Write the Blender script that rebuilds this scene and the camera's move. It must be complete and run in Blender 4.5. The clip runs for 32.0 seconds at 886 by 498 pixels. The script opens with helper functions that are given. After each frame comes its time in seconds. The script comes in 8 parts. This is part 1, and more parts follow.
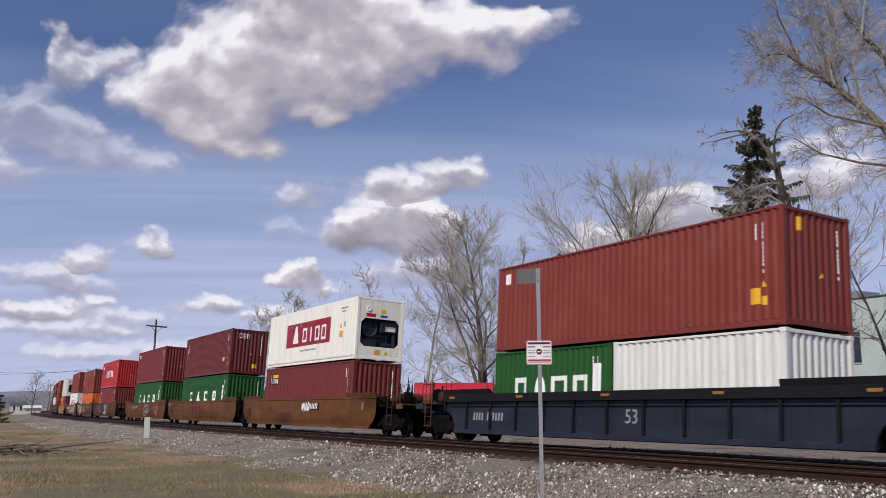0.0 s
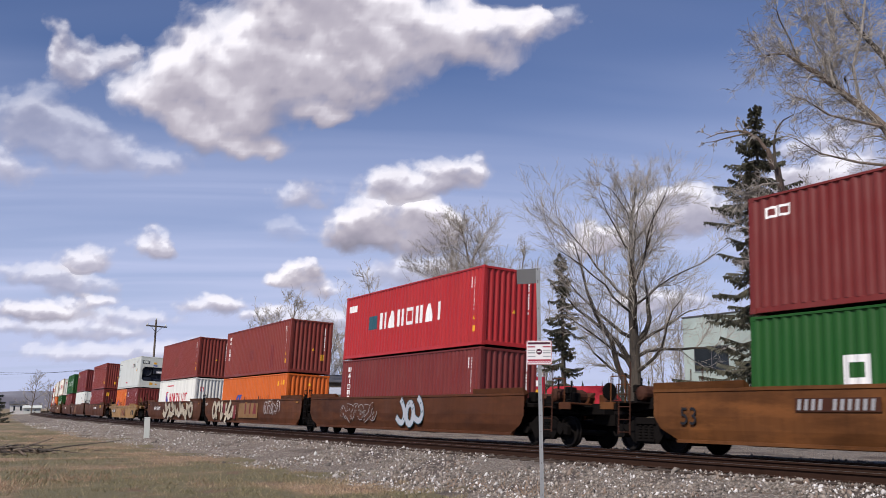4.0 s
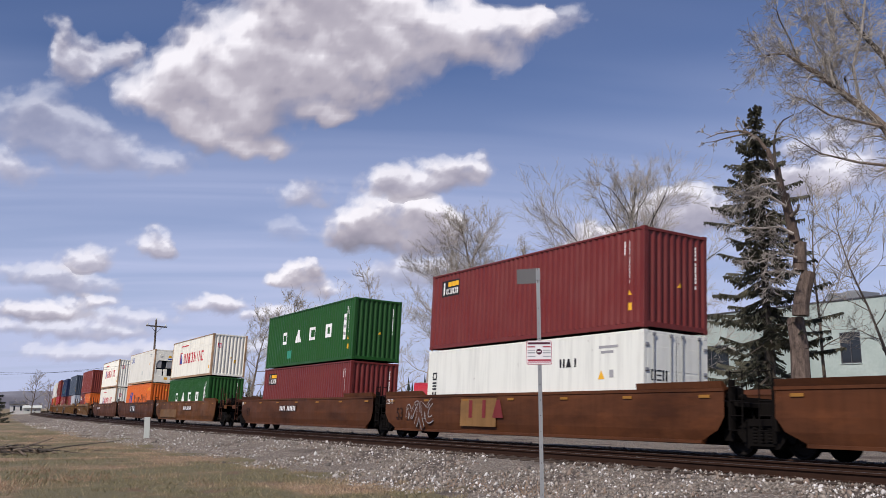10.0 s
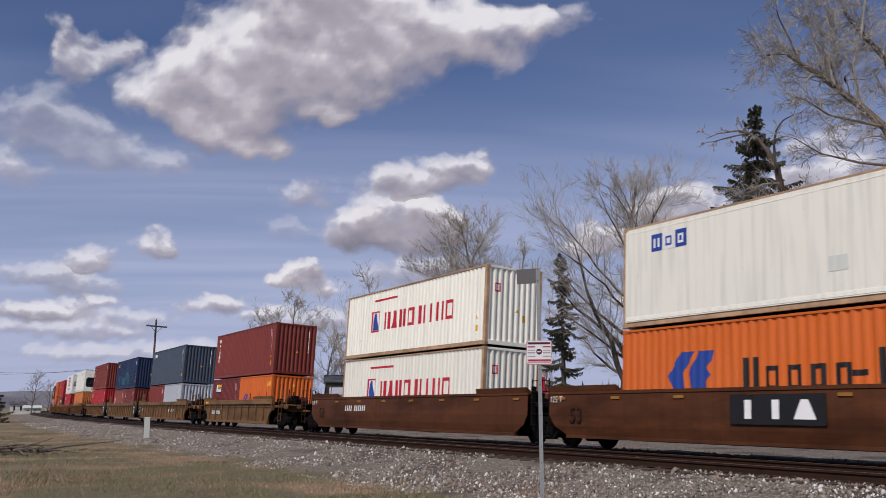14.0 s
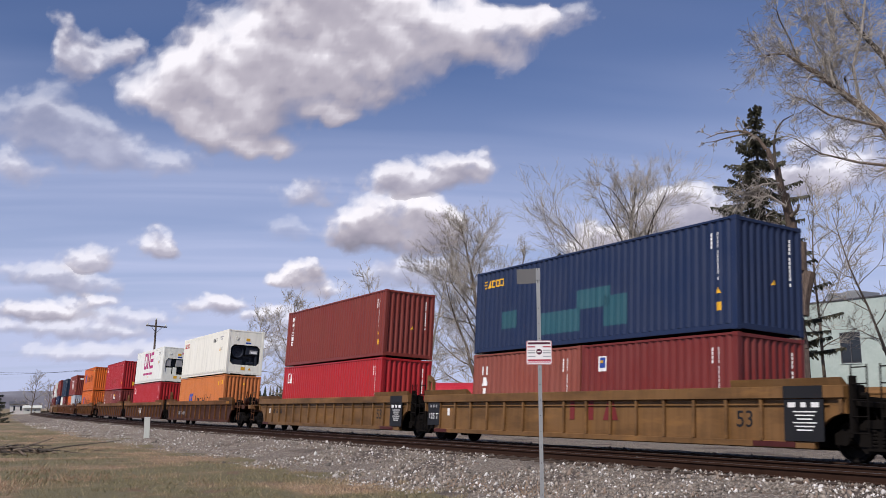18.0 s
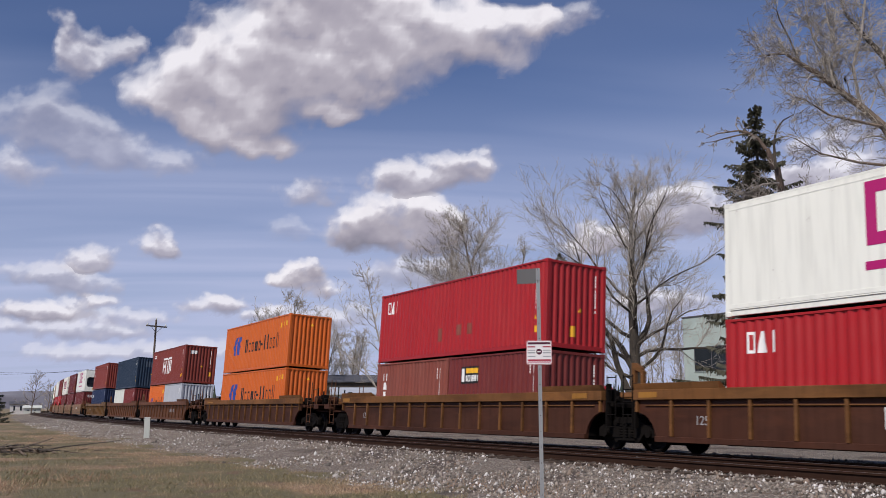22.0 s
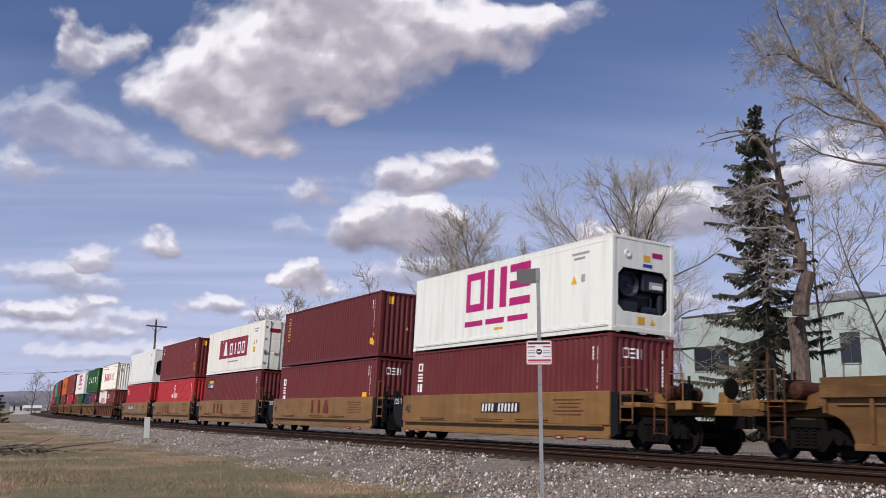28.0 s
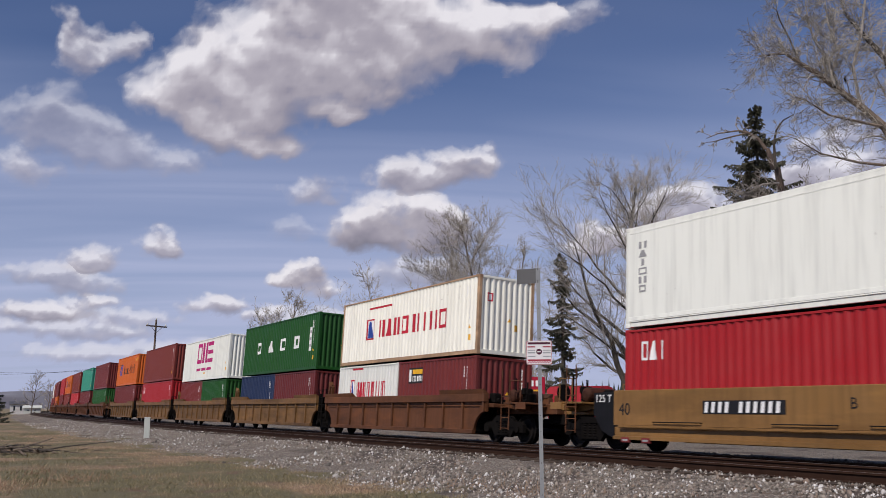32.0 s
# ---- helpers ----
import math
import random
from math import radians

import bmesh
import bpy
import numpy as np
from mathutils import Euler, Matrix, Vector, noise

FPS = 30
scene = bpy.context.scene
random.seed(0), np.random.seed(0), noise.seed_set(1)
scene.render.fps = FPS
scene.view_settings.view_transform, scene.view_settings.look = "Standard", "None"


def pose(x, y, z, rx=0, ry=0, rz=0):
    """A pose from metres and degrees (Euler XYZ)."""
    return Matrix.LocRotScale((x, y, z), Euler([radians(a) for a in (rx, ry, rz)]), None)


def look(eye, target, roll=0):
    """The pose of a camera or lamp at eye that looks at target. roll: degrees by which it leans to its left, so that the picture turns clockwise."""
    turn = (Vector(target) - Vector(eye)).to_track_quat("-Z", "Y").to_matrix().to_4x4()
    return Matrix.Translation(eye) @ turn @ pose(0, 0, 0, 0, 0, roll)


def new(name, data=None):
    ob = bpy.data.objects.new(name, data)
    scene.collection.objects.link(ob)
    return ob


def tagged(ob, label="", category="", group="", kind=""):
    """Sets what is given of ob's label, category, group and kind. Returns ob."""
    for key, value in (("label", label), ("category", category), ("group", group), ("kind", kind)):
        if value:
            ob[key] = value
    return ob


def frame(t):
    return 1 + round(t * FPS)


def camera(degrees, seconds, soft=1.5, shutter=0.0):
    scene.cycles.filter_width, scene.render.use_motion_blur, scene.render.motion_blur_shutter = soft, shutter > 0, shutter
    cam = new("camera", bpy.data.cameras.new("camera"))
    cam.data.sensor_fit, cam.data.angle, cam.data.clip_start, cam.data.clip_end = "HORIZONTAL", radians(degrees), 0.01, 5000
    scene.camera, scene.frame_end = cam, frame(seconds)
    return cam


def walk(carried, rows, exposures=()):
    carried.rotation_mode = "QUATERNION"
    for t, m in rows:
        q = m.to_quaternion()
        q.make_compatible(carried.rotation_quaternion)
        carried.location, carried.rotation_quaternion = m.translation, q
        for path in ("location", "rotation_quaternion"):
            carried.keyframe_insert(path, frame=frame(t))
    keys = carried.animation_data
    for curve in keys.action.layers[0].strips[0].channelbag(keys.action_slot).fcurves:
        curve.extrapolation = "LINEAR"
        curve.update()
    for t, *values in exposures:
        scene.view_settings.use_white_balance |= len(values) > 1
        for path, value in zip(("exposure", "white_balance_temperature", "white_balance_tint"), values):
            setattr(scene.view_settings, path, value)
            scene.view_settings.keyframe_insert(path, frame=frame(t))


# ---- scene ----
# One long freight train passes a standing camera on a canted curve.
# x: along the track, the way the train runs; y: away from the camera, z: up from the rail heads.
CURVE, CANT, SPEED, SECONDS = 1794.2, radians(3.306), 18.695, 32.0
EYE = Vector((0.0, -18.745, 1.237))
YAW, PITCH = radians(59.211), radians(9.766)
AHEAD = Vector((-math.sin(YAW) * math.cos(PITCH), math.cos(YAW) * math.cos(PITCH), math.sin(PITCH)))
# the filming camera darkens its picture a little while white boxes fill it
EXPOSURES = [(0.0, -0.33, 6450, 15), (1.0, -0.28, 6450, 15), (2.0, -0.30, 6450, 15), (3.0, -0.16, 6450, 15), (6.0, -0.21, 6450, 15), (7.0, -0.28, 6450, 15),
             (8.0, -0.22, 6450, 15), (9.0, -0.25, 6450, 15), (10.0, -0.25, 6450, 15), (11.0, -0.26, 6450, 15), (12.0, -0.32, 6450, 15), (13.0, -0.49, 6450, 15),
             (14.0, -0.56, 6450, 15), (14.6, -0.54, 6450, 15), (15.5, -0.44, 6450, 15), (16.6, -0.22, 6450, 15), (17.0, -0.21, 6450, 15), (18.0, -0.21, 6450, 15),
             (19.0, -0.24, 6450, 15), (20.0, -0.36, 6450, 15), (21.0, -0.54, 6450, 15), (22.0, -0.39, 6450, 15), (23.0, -0.30, 6450, 15), (24.0, -0.36, 6450, 15),
             (25.0, -0.31, 6450, 15), (28.0, -0.28, 6450, 15), (29.0, -0.30, 6450, 15), (30.0, -0.34, 6450, 15), (31.0, -0.43, 6450, 15), (32.0, -0.51, 6450, 15)]
cam = camera(51.43, SECONDS, soft=0.7, shutter=0.1)
walk(cam, [(0.0, look(EYE, EYE + AHEAD, -0.07)), (SECONDS, look(EYE, EYE + AHEAD, -0.07))],
     exposures=EXPOSURES)


def track(s, lat=0.0, z=0.0):
    """A pose on the track, s metres along the curve from the point nearest to the camera, leaning with the cant."""
    a = s / CURVE
    c, n = math.cos(CANT), math.sin(CANT)
    m = Matrix(((math.cos(a), -math.sin(a) * c, -math.sin(a) * n, CURVE * math.sin(a)),
                (math.sin(a), math.cos(a) * c, math.cos(a) * n, CURVE * (1 - math.cos(a))),
                (0, -n, c, 0), (0, 0, 0, 1)))
    return m @ Matrix.Translation((0, lat, z))


def toward(azimuth, distance, z=0.0):
    """A place at a level distance from the camera, azimuth in degrees to the right of its line of sight."""
    a = YAW - radians(azimuth)
    return Vector((EYE.x - math.sin(a) * distance, EYE.y + math.cos(a) * distance, z))


# ---- light ----
SUN_FROM = Vector((0.42, -0.907, 0)).normalized() * math.cos(radians(47)) + Vector((0, 0, math.sin(radians(47))))
sun = new("sun", bpy.data.lights.new("sun", "SUN"))
sun.data.energy, sun.data.angle, sun.data.color = 5.0, radians(0.53), (1.0, 0.94, 0.86)
sun.matrix_world = look(SUN_FROM * 200, (0, 0, 0))


def node(tree, kind, inputs=None, **settings):
    n = tree.nodes.new(kind)
    for key, value in settings.items():
        setattr(n, key, value)
    for key, value in (inputs or {}).items():
        if isinstance(value, bpy.types.NodeSocket):
            tree.links.new(value, n.inputs[key])
        else:
            n.inputs[key].default_value = value
    return n


def ramp(tree, fac, *stops):
    n = node(tree, "ShaderNodeValToRGB", {0: fac})
    e = n.color_ramp.elements
    while len(e) < len(stops):
        e.new(0.5)
    for el, (at, c) in zip(e, stops):
        el.position = at
        el.color = (*c, 1) if isinstance(c, tuple) else (c, c, c, 1)
    return n.outputs[0]


def mix(tree, fac, a, b, kind="MIX"):
    n = node(tree, "ShaderNodeMix", data_type="RGBA", blend_type=kind)
    for key, value in ((0, fac), (6, a), (7, b)):
        if isinstance(value, bpy.types.NodeSocket):
            tree.links.new(value, n.inputs[key])
        else:
            n.inputs[key].default_value = (*value, 1) if isinstance(value, tuple) else value
    return n.outputs[2]


def math_node(tree, op, a, b=0.0, clamp=False):
    n = node(tree, "ShaderNodeMath", {0: a, 1: b}, operation=op)
    n.use_clamp = clamp
    return n.outputs[0]


def make_world():
    w = bpy.data.worlds.new("sky")
    scene.world = w
    w.use_nodes = True
    t = w.node_tree
    t.nodes.clear()
    out = node(t, "ShaderNodeOutputWorld")
    sky = node(t, "ShaderNodeTexSky", sky_type="NISHITA")
    sky.sun_disc, sky.sun_elevation = False, radians(47)
    sky.sun_rotation = math.atan2(SUN_FROM.x, SUN_FROM.y)
    sky.air_density, sky.dust_density, sky.ozone_density = 1.0, 0.4, 1.6
    # thin high cloud in long streaks, thicker towards the horizon
    at = node(t, "ShaderNodeTexCoord").outputs["Generated"]
    sep = node(t, "ShaderNodeSeparateXYZ", {0: at})
    high = math_node(t, "MAXIMUM", sep.outputs[2], 0.02)
    plane = node(t, "ShaderNodeCombineXYZ", {0: math_node(t, "DIVIDE", sep.outputs[0], math_node(t, "ADD", high, 0.12)),
                                             1: math_node(t, "DIVIDE", sep.outputs[1], math_node(t, "ADD", high, 0.12))})
    turn = node(t, "ShaderNodeMapping", {0: plane.outputs[0], "Rotation": (0, 0, radians(66)), "Scale": (2.4, 0.42, 1)}, vector_type="TEXTURE")
    streak = node(t, "ShaderNodeTexNoise", {0: turn.outputs[0], "Scale": 1.1, "Detail": 3, "Roughness": 0.45, "Distortion": 0.9})
    veil = ramp(t, streak.outputs[0], (0.34, 0.26), (0.50, 0.52), (0.62, 0.78), (0.74, 0.92))
    low = ramp(t, high, (0.0, 0.80), (0.10, 0.86), (0.20, 0.80), (0.29, 0.52), (0.37, 0.22), (0.6, 0.12))
    cover = math_node(t, "MULTIPLY", veil, low, True)
    glow = ramp(t, high, (0.0, 0.74), (0.05, 0.64), (0.12, 0.49), (0.22, 0.24), (0.36, 0.0))
    total = math_node(t, "ADD", math_node(t, "MULTIPLY", cover, 0.62), glow, True)
    white = node(t, "ShaderNodeRGB")
    white.outputs[0].default_value = (7.6, 8.55, 11.7, 1)
    deep = mix(t, 1.0, sky.outputs[0], (0.70, 0.85, 1.17), "MULTIPLY")
    both = mix(t, math_node(t, "MINIMUM", total, 0.92), deep, white.outputs[0])
    bg = node(t, "ShaderNodeBackground", {0: both, 1: 0.080})
    t.links.new(bg.outputs[0], out.inputs[0])


make_world()


# ---- materials ----
def material(name):
    m = bpy.data.materials.new(name)
    m.use_nodes = True
    t = m.node_tree
    return m, t, t.nodes["Principled BSDF"]


def bump(t, shader, height, strength, distance=0.02):
    b = node(t, "ShaderNodeBump", {"Height": height, "Strength": strength, "Distance": distance})
    t.links.new(b.outputs[0], shader.inputs["Normal"])


def noise_at(t, scale, detail=4.0, stretch=(1, 1, 1), rough=0.55, world=False):
    """Noise in the thing's own metres, shifted from one thing to the next."""
    c = node(t, "ShaderNodeTexCoord").outputs["Object"]
    if world:
        c = node(t, "ShaderNodeNewGeometry").outputs["Position"]
        moved = c
    else:
        shift = math_node(t, "MULTIPLY", node(t, "ShaderNodeObjectInfo").outputs["Random"], 37.0)
        moved = node(t, "ShaderNodeVectorMath", {0: c, 1: shift}, operation="ADD").outputs[0]
    m = node(t, "ShaderNodeMapping", {0: moved, "Scale": stretch})
    return node(t, "ShaderNodeTexNoise", {0: m.outputs[0], "Scale": scale, "Detail": detail, "Roughness": rough}).outputs[0]


def paint(name, rgb, rough=0.5, wear=0.35, rust=0.3, fade=0.13, metal=0.0, mottle=0.0, shine=0.32):
    """Weathered paint on steel: blotches, streaks that run down, rust that breaks through."""
    m, t, b = material(name)
    blot = noise_at(t, 0.9, 5)
    streak = noise_at(t, 2.2, 4, (2.2, 2.2, 0.16))
    fine = noise_at(t, 26, 3)
    dark = tuple(c * 0.62 for c in rgb)
    pale = tuple(min(1, c * (1 - fade) + fade * 0.33) for c in rgb)
    base = mix(t, math_node(t, "MULTIPLY", ramp(t, blot, (0.35, 0.0), (0.75, 1.0)), wear), rgb, pale)
    base = mix(t, math_node(t, "MULTIPLY", ramp(t, streak, (0.45, 0.0), (0.72, 1.0)), wear), base, dark)
    spots = ramp(t, math_node(t, "ADD", math_node(t, "MULTIPLY", noise_at(t, 3.5, 8, rough=0.7), 0.75),
                              math_node(t, "MULTIPLY", streak, 0.3)), (0.66, 0.0), (0.73, 1.0))
    base = mix(t, math_node(t, "MULTIPLY", spots, rust), base, (0.11, 0.045, 0.02))
    if mottle:
        # smears of soot and of sun-bleached paint, drawn out along the car
        soot = ramp(t, noise_at(t, 0.8, 6, (0.35, 1, 1.5), 0.62), (0.47, 0.0), (0.66, 1.0))
        bleach = ramp(t, noise_at(t, 1.5, 6, (0.4, 1, 1.3), 0.62), (0.53, 0.0), (0.68, 1.0))
        base = mix(t, math_node(t, "MULTIPLY", bleach, mottle), base, tuple(min(1, c * 1.45) for c in rgb))
        base = mix(t, math_node(t, "MULTIPLY", soot, mottle), base, tuple(c * 0.36 for c in rgb))
    one = node(t, "ShaderNodeObjectInfo").outputs["Random"]
    base = mix(t, 1.0, base, ramp(t, one, (0.0, 0.9), (1.0, 1.06)), "MULTIPLY")
    t.links.new(base, b.inputs["Base Color"])
    t.links.new(ramp(t, blot, (0.3, max(0.05, rough - 0.1)), (0.8, min(1, rough + 0.2))), b.inputs["Roughness"])
    b.inputs["Metallic"].default_value, b.inputs["Specular IOR Level"].default_value = metal, shine
    bump(t, b, math_node(t, "ADD", math_node(t, "MULTIPLY", fine, 0.4), blot), 0.25, 0.006)
    return m


def grain(name, a, b_, scale, rough=0.85, relief=0.5, distance=0.02, stretch=(1, 1, 1), world=False, c=None):
    """Two colours mixed by noise at two scales, with relief."""
    m, t, b = material(name)
    n1, n2 = noise_at(t, scale, 6, stretch, 0.6, world), noise_at(t, scale * 9, 4, stretch, 0.6, world)
    both = math_node(t, "ADD", math_node(t, "MULTIPLY", n1, 0.6), math_node(t, "MULTIPLY", n2, 0.4))
    base = mix(t, ramp(t, both, (0.36, 0.0), (0.64, 1.0)), a, b_)
    if c:
        base = mix(t, ramp(t, noise_at(t, scale * 0.21, 3, stretch, 0.5, world), (0.45, 0.0), (0.62, 1.0)), base, c)
    t.links.new(base, b.inputs["Base Color"])
    b.inputs["Roughness"].default_value = rough
    bump(t, b, both, relief, distance)
    return m


RED_BROWN = paint("red_brown_paint", (0.190, 0.0295, 0.0185), 0.5)
MAROON = paint("maroon_paint", (0.152, 0.0190, 0.0145), 0.45)
WINE = paint("wine_red_paint", (0.122, 0.0150, 0.0130), 0.45)
SALMON = paint("faded_red_paint", (0.23, 0.058, 0.038), 0.65, 0.5)
RED = paint("red_paint", (0.36, 0.0121, 0.0144), 0.42, 0.3, 0.25, 0.1)
BRIGHT_RED = paint("bright_red_paint", (0.414, 0.0198, 0.0198), 0.42, 0.3, 0.2, 0.1)
FADED_ORANGE = paint("faded_orange_paint", (0.53, 0.165, 0.042), 0.6, 0.5, 0.4, 0.12)
ORANGE = paint("orange_paint", (0.594, 0.1215, 0.0126), 0.5, 0.35, 0.35, 0.12)
GREEN = paint("green_paint", (0.010, 0.074, 0.009), 0.5, 0.3, 0.25, 0.03)
TEAL = paint("teal_paint", (0.03, 0.26, 0.17), 0.5)
WHITE = paint("white_paint", (0.81, 0.825, 0.735), 0.42, 0.4, 0.5, 0.1)
DULL_WHITE = paint("dull_white_paint", (0.69, 0.70, 0.635), 0.5, 0.45, 0.5, 0.1)
CREAM = paint("cream_white_paint", (0.845, 0.832, 0.715), 0.5, 0.45, 0.75, 0.1)
PALE = paint("pale_grey_paint", (0.595, 0.625, 0.56), 0.45, 0.25, 0.2, 0.1)
LIGHT_BLUE_GREY = paint("light_grey_paint", (0.414, 0.441, 0.477), 0.5, 0.3, 0.25, 0.1)
SLATE = paint("slate_blue_paint", (0.0495, 0.0675, 0.0945), 0.5, 0.3, 0.25, 0.12)
NAVY = paint("navy_paint", (0.0108, 0.0234, 0.0675), 0.5, 0.3, 0.2, 0.08)
DARK_NAVY = paint("dark_navy_paint", (0.0108, 0.027, 0.0522), 0.5, 0.35, 0.25, 0.1)
MARK_WHITE = paint("white_marking", (0.78, 0.78, 0.75), 0.55, 0.2, 0.12, 0.0)
MARK_BLACK = paint("black_marking", (0.011, 0.011, 0.012), 0.55, 0.2, 0.1, 0.05)
MARK_RED = paint("red_marking", (0.46, 0.012, 0.03), 0.5, 0.2, 0.1, 0.05)
MARK_WINE = paint("wine_marking", (0.26, 0.008, 0.022), 0.5, 0.2, 0.1, 0.05)
MARK_PINK = paint("magenta_marking", (0.42, 0.012, 0.14), 0.5, 0.15, 0.08, 0.05)
MARK_BLUE = paint("blue_marking", (0.02, 0.06, 0.30), 0.5, 0.2, 0.1, 0.05)
MARK_YELLOW = paint("yellow_marking", (0.75, 0.40, 0.02), 0.5, 0.2, 0.15, 0.05)
MARK_FADED = paint("faded_yellow_marking", (0.30, 0.135, 0.02), 0.6, 0.4, 0.3, 0.05)
MARK_GREY = paint("grey_marking", (0.33, 0.33, 0.33), 0.55, 0.2, 0.1, 0.05)
MARK_OLD = paint("faded_red_marking", (0.165, 0.018, 0.018), 0.6, 0.4, 0.2, 0.1)
MARK_TEAL = paint("patched_teal_paint", (0.02, 0.085, 0.11), 0.5, 0.3, 0.1, 0.1)
SPRAY_CREAM = paint("dull_cream_spray_paint", (0.46, 0.40, 0.29), 0.6, 0.5, 0.4, 0.05, mottle=0.5)
RUSTED_CREAM = paint("rust_stained_cream_paint", (0.42, 0.27, 0.155), 0.65, 0.8, 1.0, 0.05, mottle=0.7)
REDONE = paint("repainted_red_brown", (0.185, 0.040, 0.027), 0.6)
FAINT = paint("faint_black_marking", (0.030, 0.014, 0.008), 0.6, 0.5, 0.3, 0.02, shine=0.15)
CAR_BROWN = paint("brown_car_paint", (0.092, 0.031, 0.0108), 0.6, 0.5, 0.4, 0.03, mottle=0.75, shine=0.18)
CAR_AMBER = paint("amber_brown_car_paint", (0.136, 0.051, 0.0140), 0.6, 0.5, 0.4, 0.03, mottle=0.8, shine=0.18)
CAR_DARK = paint("dark_brown_car_paint", (0.060, 0.0215, 0.0110), 0.65, 0.6, 0.9, 0.03, mottle=0.6, shine=0.18)
CAR_ORANGE = paint("rust_orange_car_paint", (0.150, 0.064, 0.0190), 0.65, 0.6, 0.85, 0.04, mottle=0.85, shine=0.2)
CAR_YELLOW_TAN = paint("yellow_tan_car_paint", (0.31, 0.172, 0.050), 0.5, 0.55, 0.5, 0.06, mottle=0.45)
MARK_DEEP = paint("deep_red_marking", (0.062, 0.011, 0.009), 0.6, 0.4, 0.2, 0.03)
CAR_TAN = paint("tan_car_paint", (0.225, 0.115, 0.033), 0.5, 0.55, 0.6, 0.06, mottle=0.4)
CAR_DIRTY_TAN = paint("dirty_tan_car_paint", (0.165, 0.082, 0.025), 0.6, 0.65, 0.85, 0.06, mottle=0.75)
CAR_RUSTY = paint("rusty_tan_car_paint", (0.115, 0.041, 0.0135), 0.65, 0.6, 0.75, 0.05, mottle=0.8)
CAR_BLUE = paint("dark_blue_car_paint", (0.013, 0.018, 0.031), 0.6, 0.6, 0.85, 0.05, mottle=0.5)
CAR_BLACK = paint("black_car_paint", (0.008, 0.008, 0.009), 0.7, 0.4, 0.2, 0.02, shine=0.15)
CAR_SLATE = paint("slate_black_car_paint", (0.0095, 0.0095, 0.0110), 0.65, 0.4, 0.3, 0.01, mottle=0.3, shine=0.15)
# Near-black; on car end platforms it also carries shade put into the colour.
GRIME = paint("grimy_cast_steel", (0.0065, 0.0052, 0.0044), 0.85, 0.5, 0.16, 0.01, shine=0.08)
WHEEL_STEEL = paint("wheel_steel", (0.010, 0.008, 0.007), 0.7, 0.5, 0.3, 0.02, 0.2, shine=0.15)
UNIT_DARK = paint("dark_machine_paint", (0.012, 0.016, 0.026), 0.45, 0.3, 0.05, 0.05)
STEEL = paint("galvanised_steel", (0.30, 0.31, 0.31), 0.45, 0.3, 0.12, 0.1, 0.35)
SIGN_WHITE = paint("white_sign_sheet", (0.72, 0.71, 0.70), 0.4, 0.12, 0.0, 0.0)
SIGN_DARK = paint("dark_wine_sign_print", (0.075, 0.010, 0.028), 0.4, 0.12, 0.0, 0.0)
SIGN_RED = paint("red_sign_print", (0.36, 0.012, 0.035), 0.4, 0.12, 0.0, 0.0)
# Shade on the plate's back is put into this darker grey.
PLATE_GREY = paint("shaded_grey_plate", (0.10, 0.10, 0.10), 0.6, 0.3, 0.1, 0.1)
SIGN_GREY = paint("grey_sign_print", (0.36, 0.37, 0.37), 0.45, 0.12, 0.0, 0.0)
RAIL = paint("rusty_rail_steel", (0.036, 0.0175, 0.0105), 0.75, 0.5, 0.5, 0.02, 0.0, shine=0.12)
RAIL_TOP = paint("worn_rail_steel", (0.22, 0.20, 0.18), 0.42, 0.3, 0.0, 0.05, 0.85)


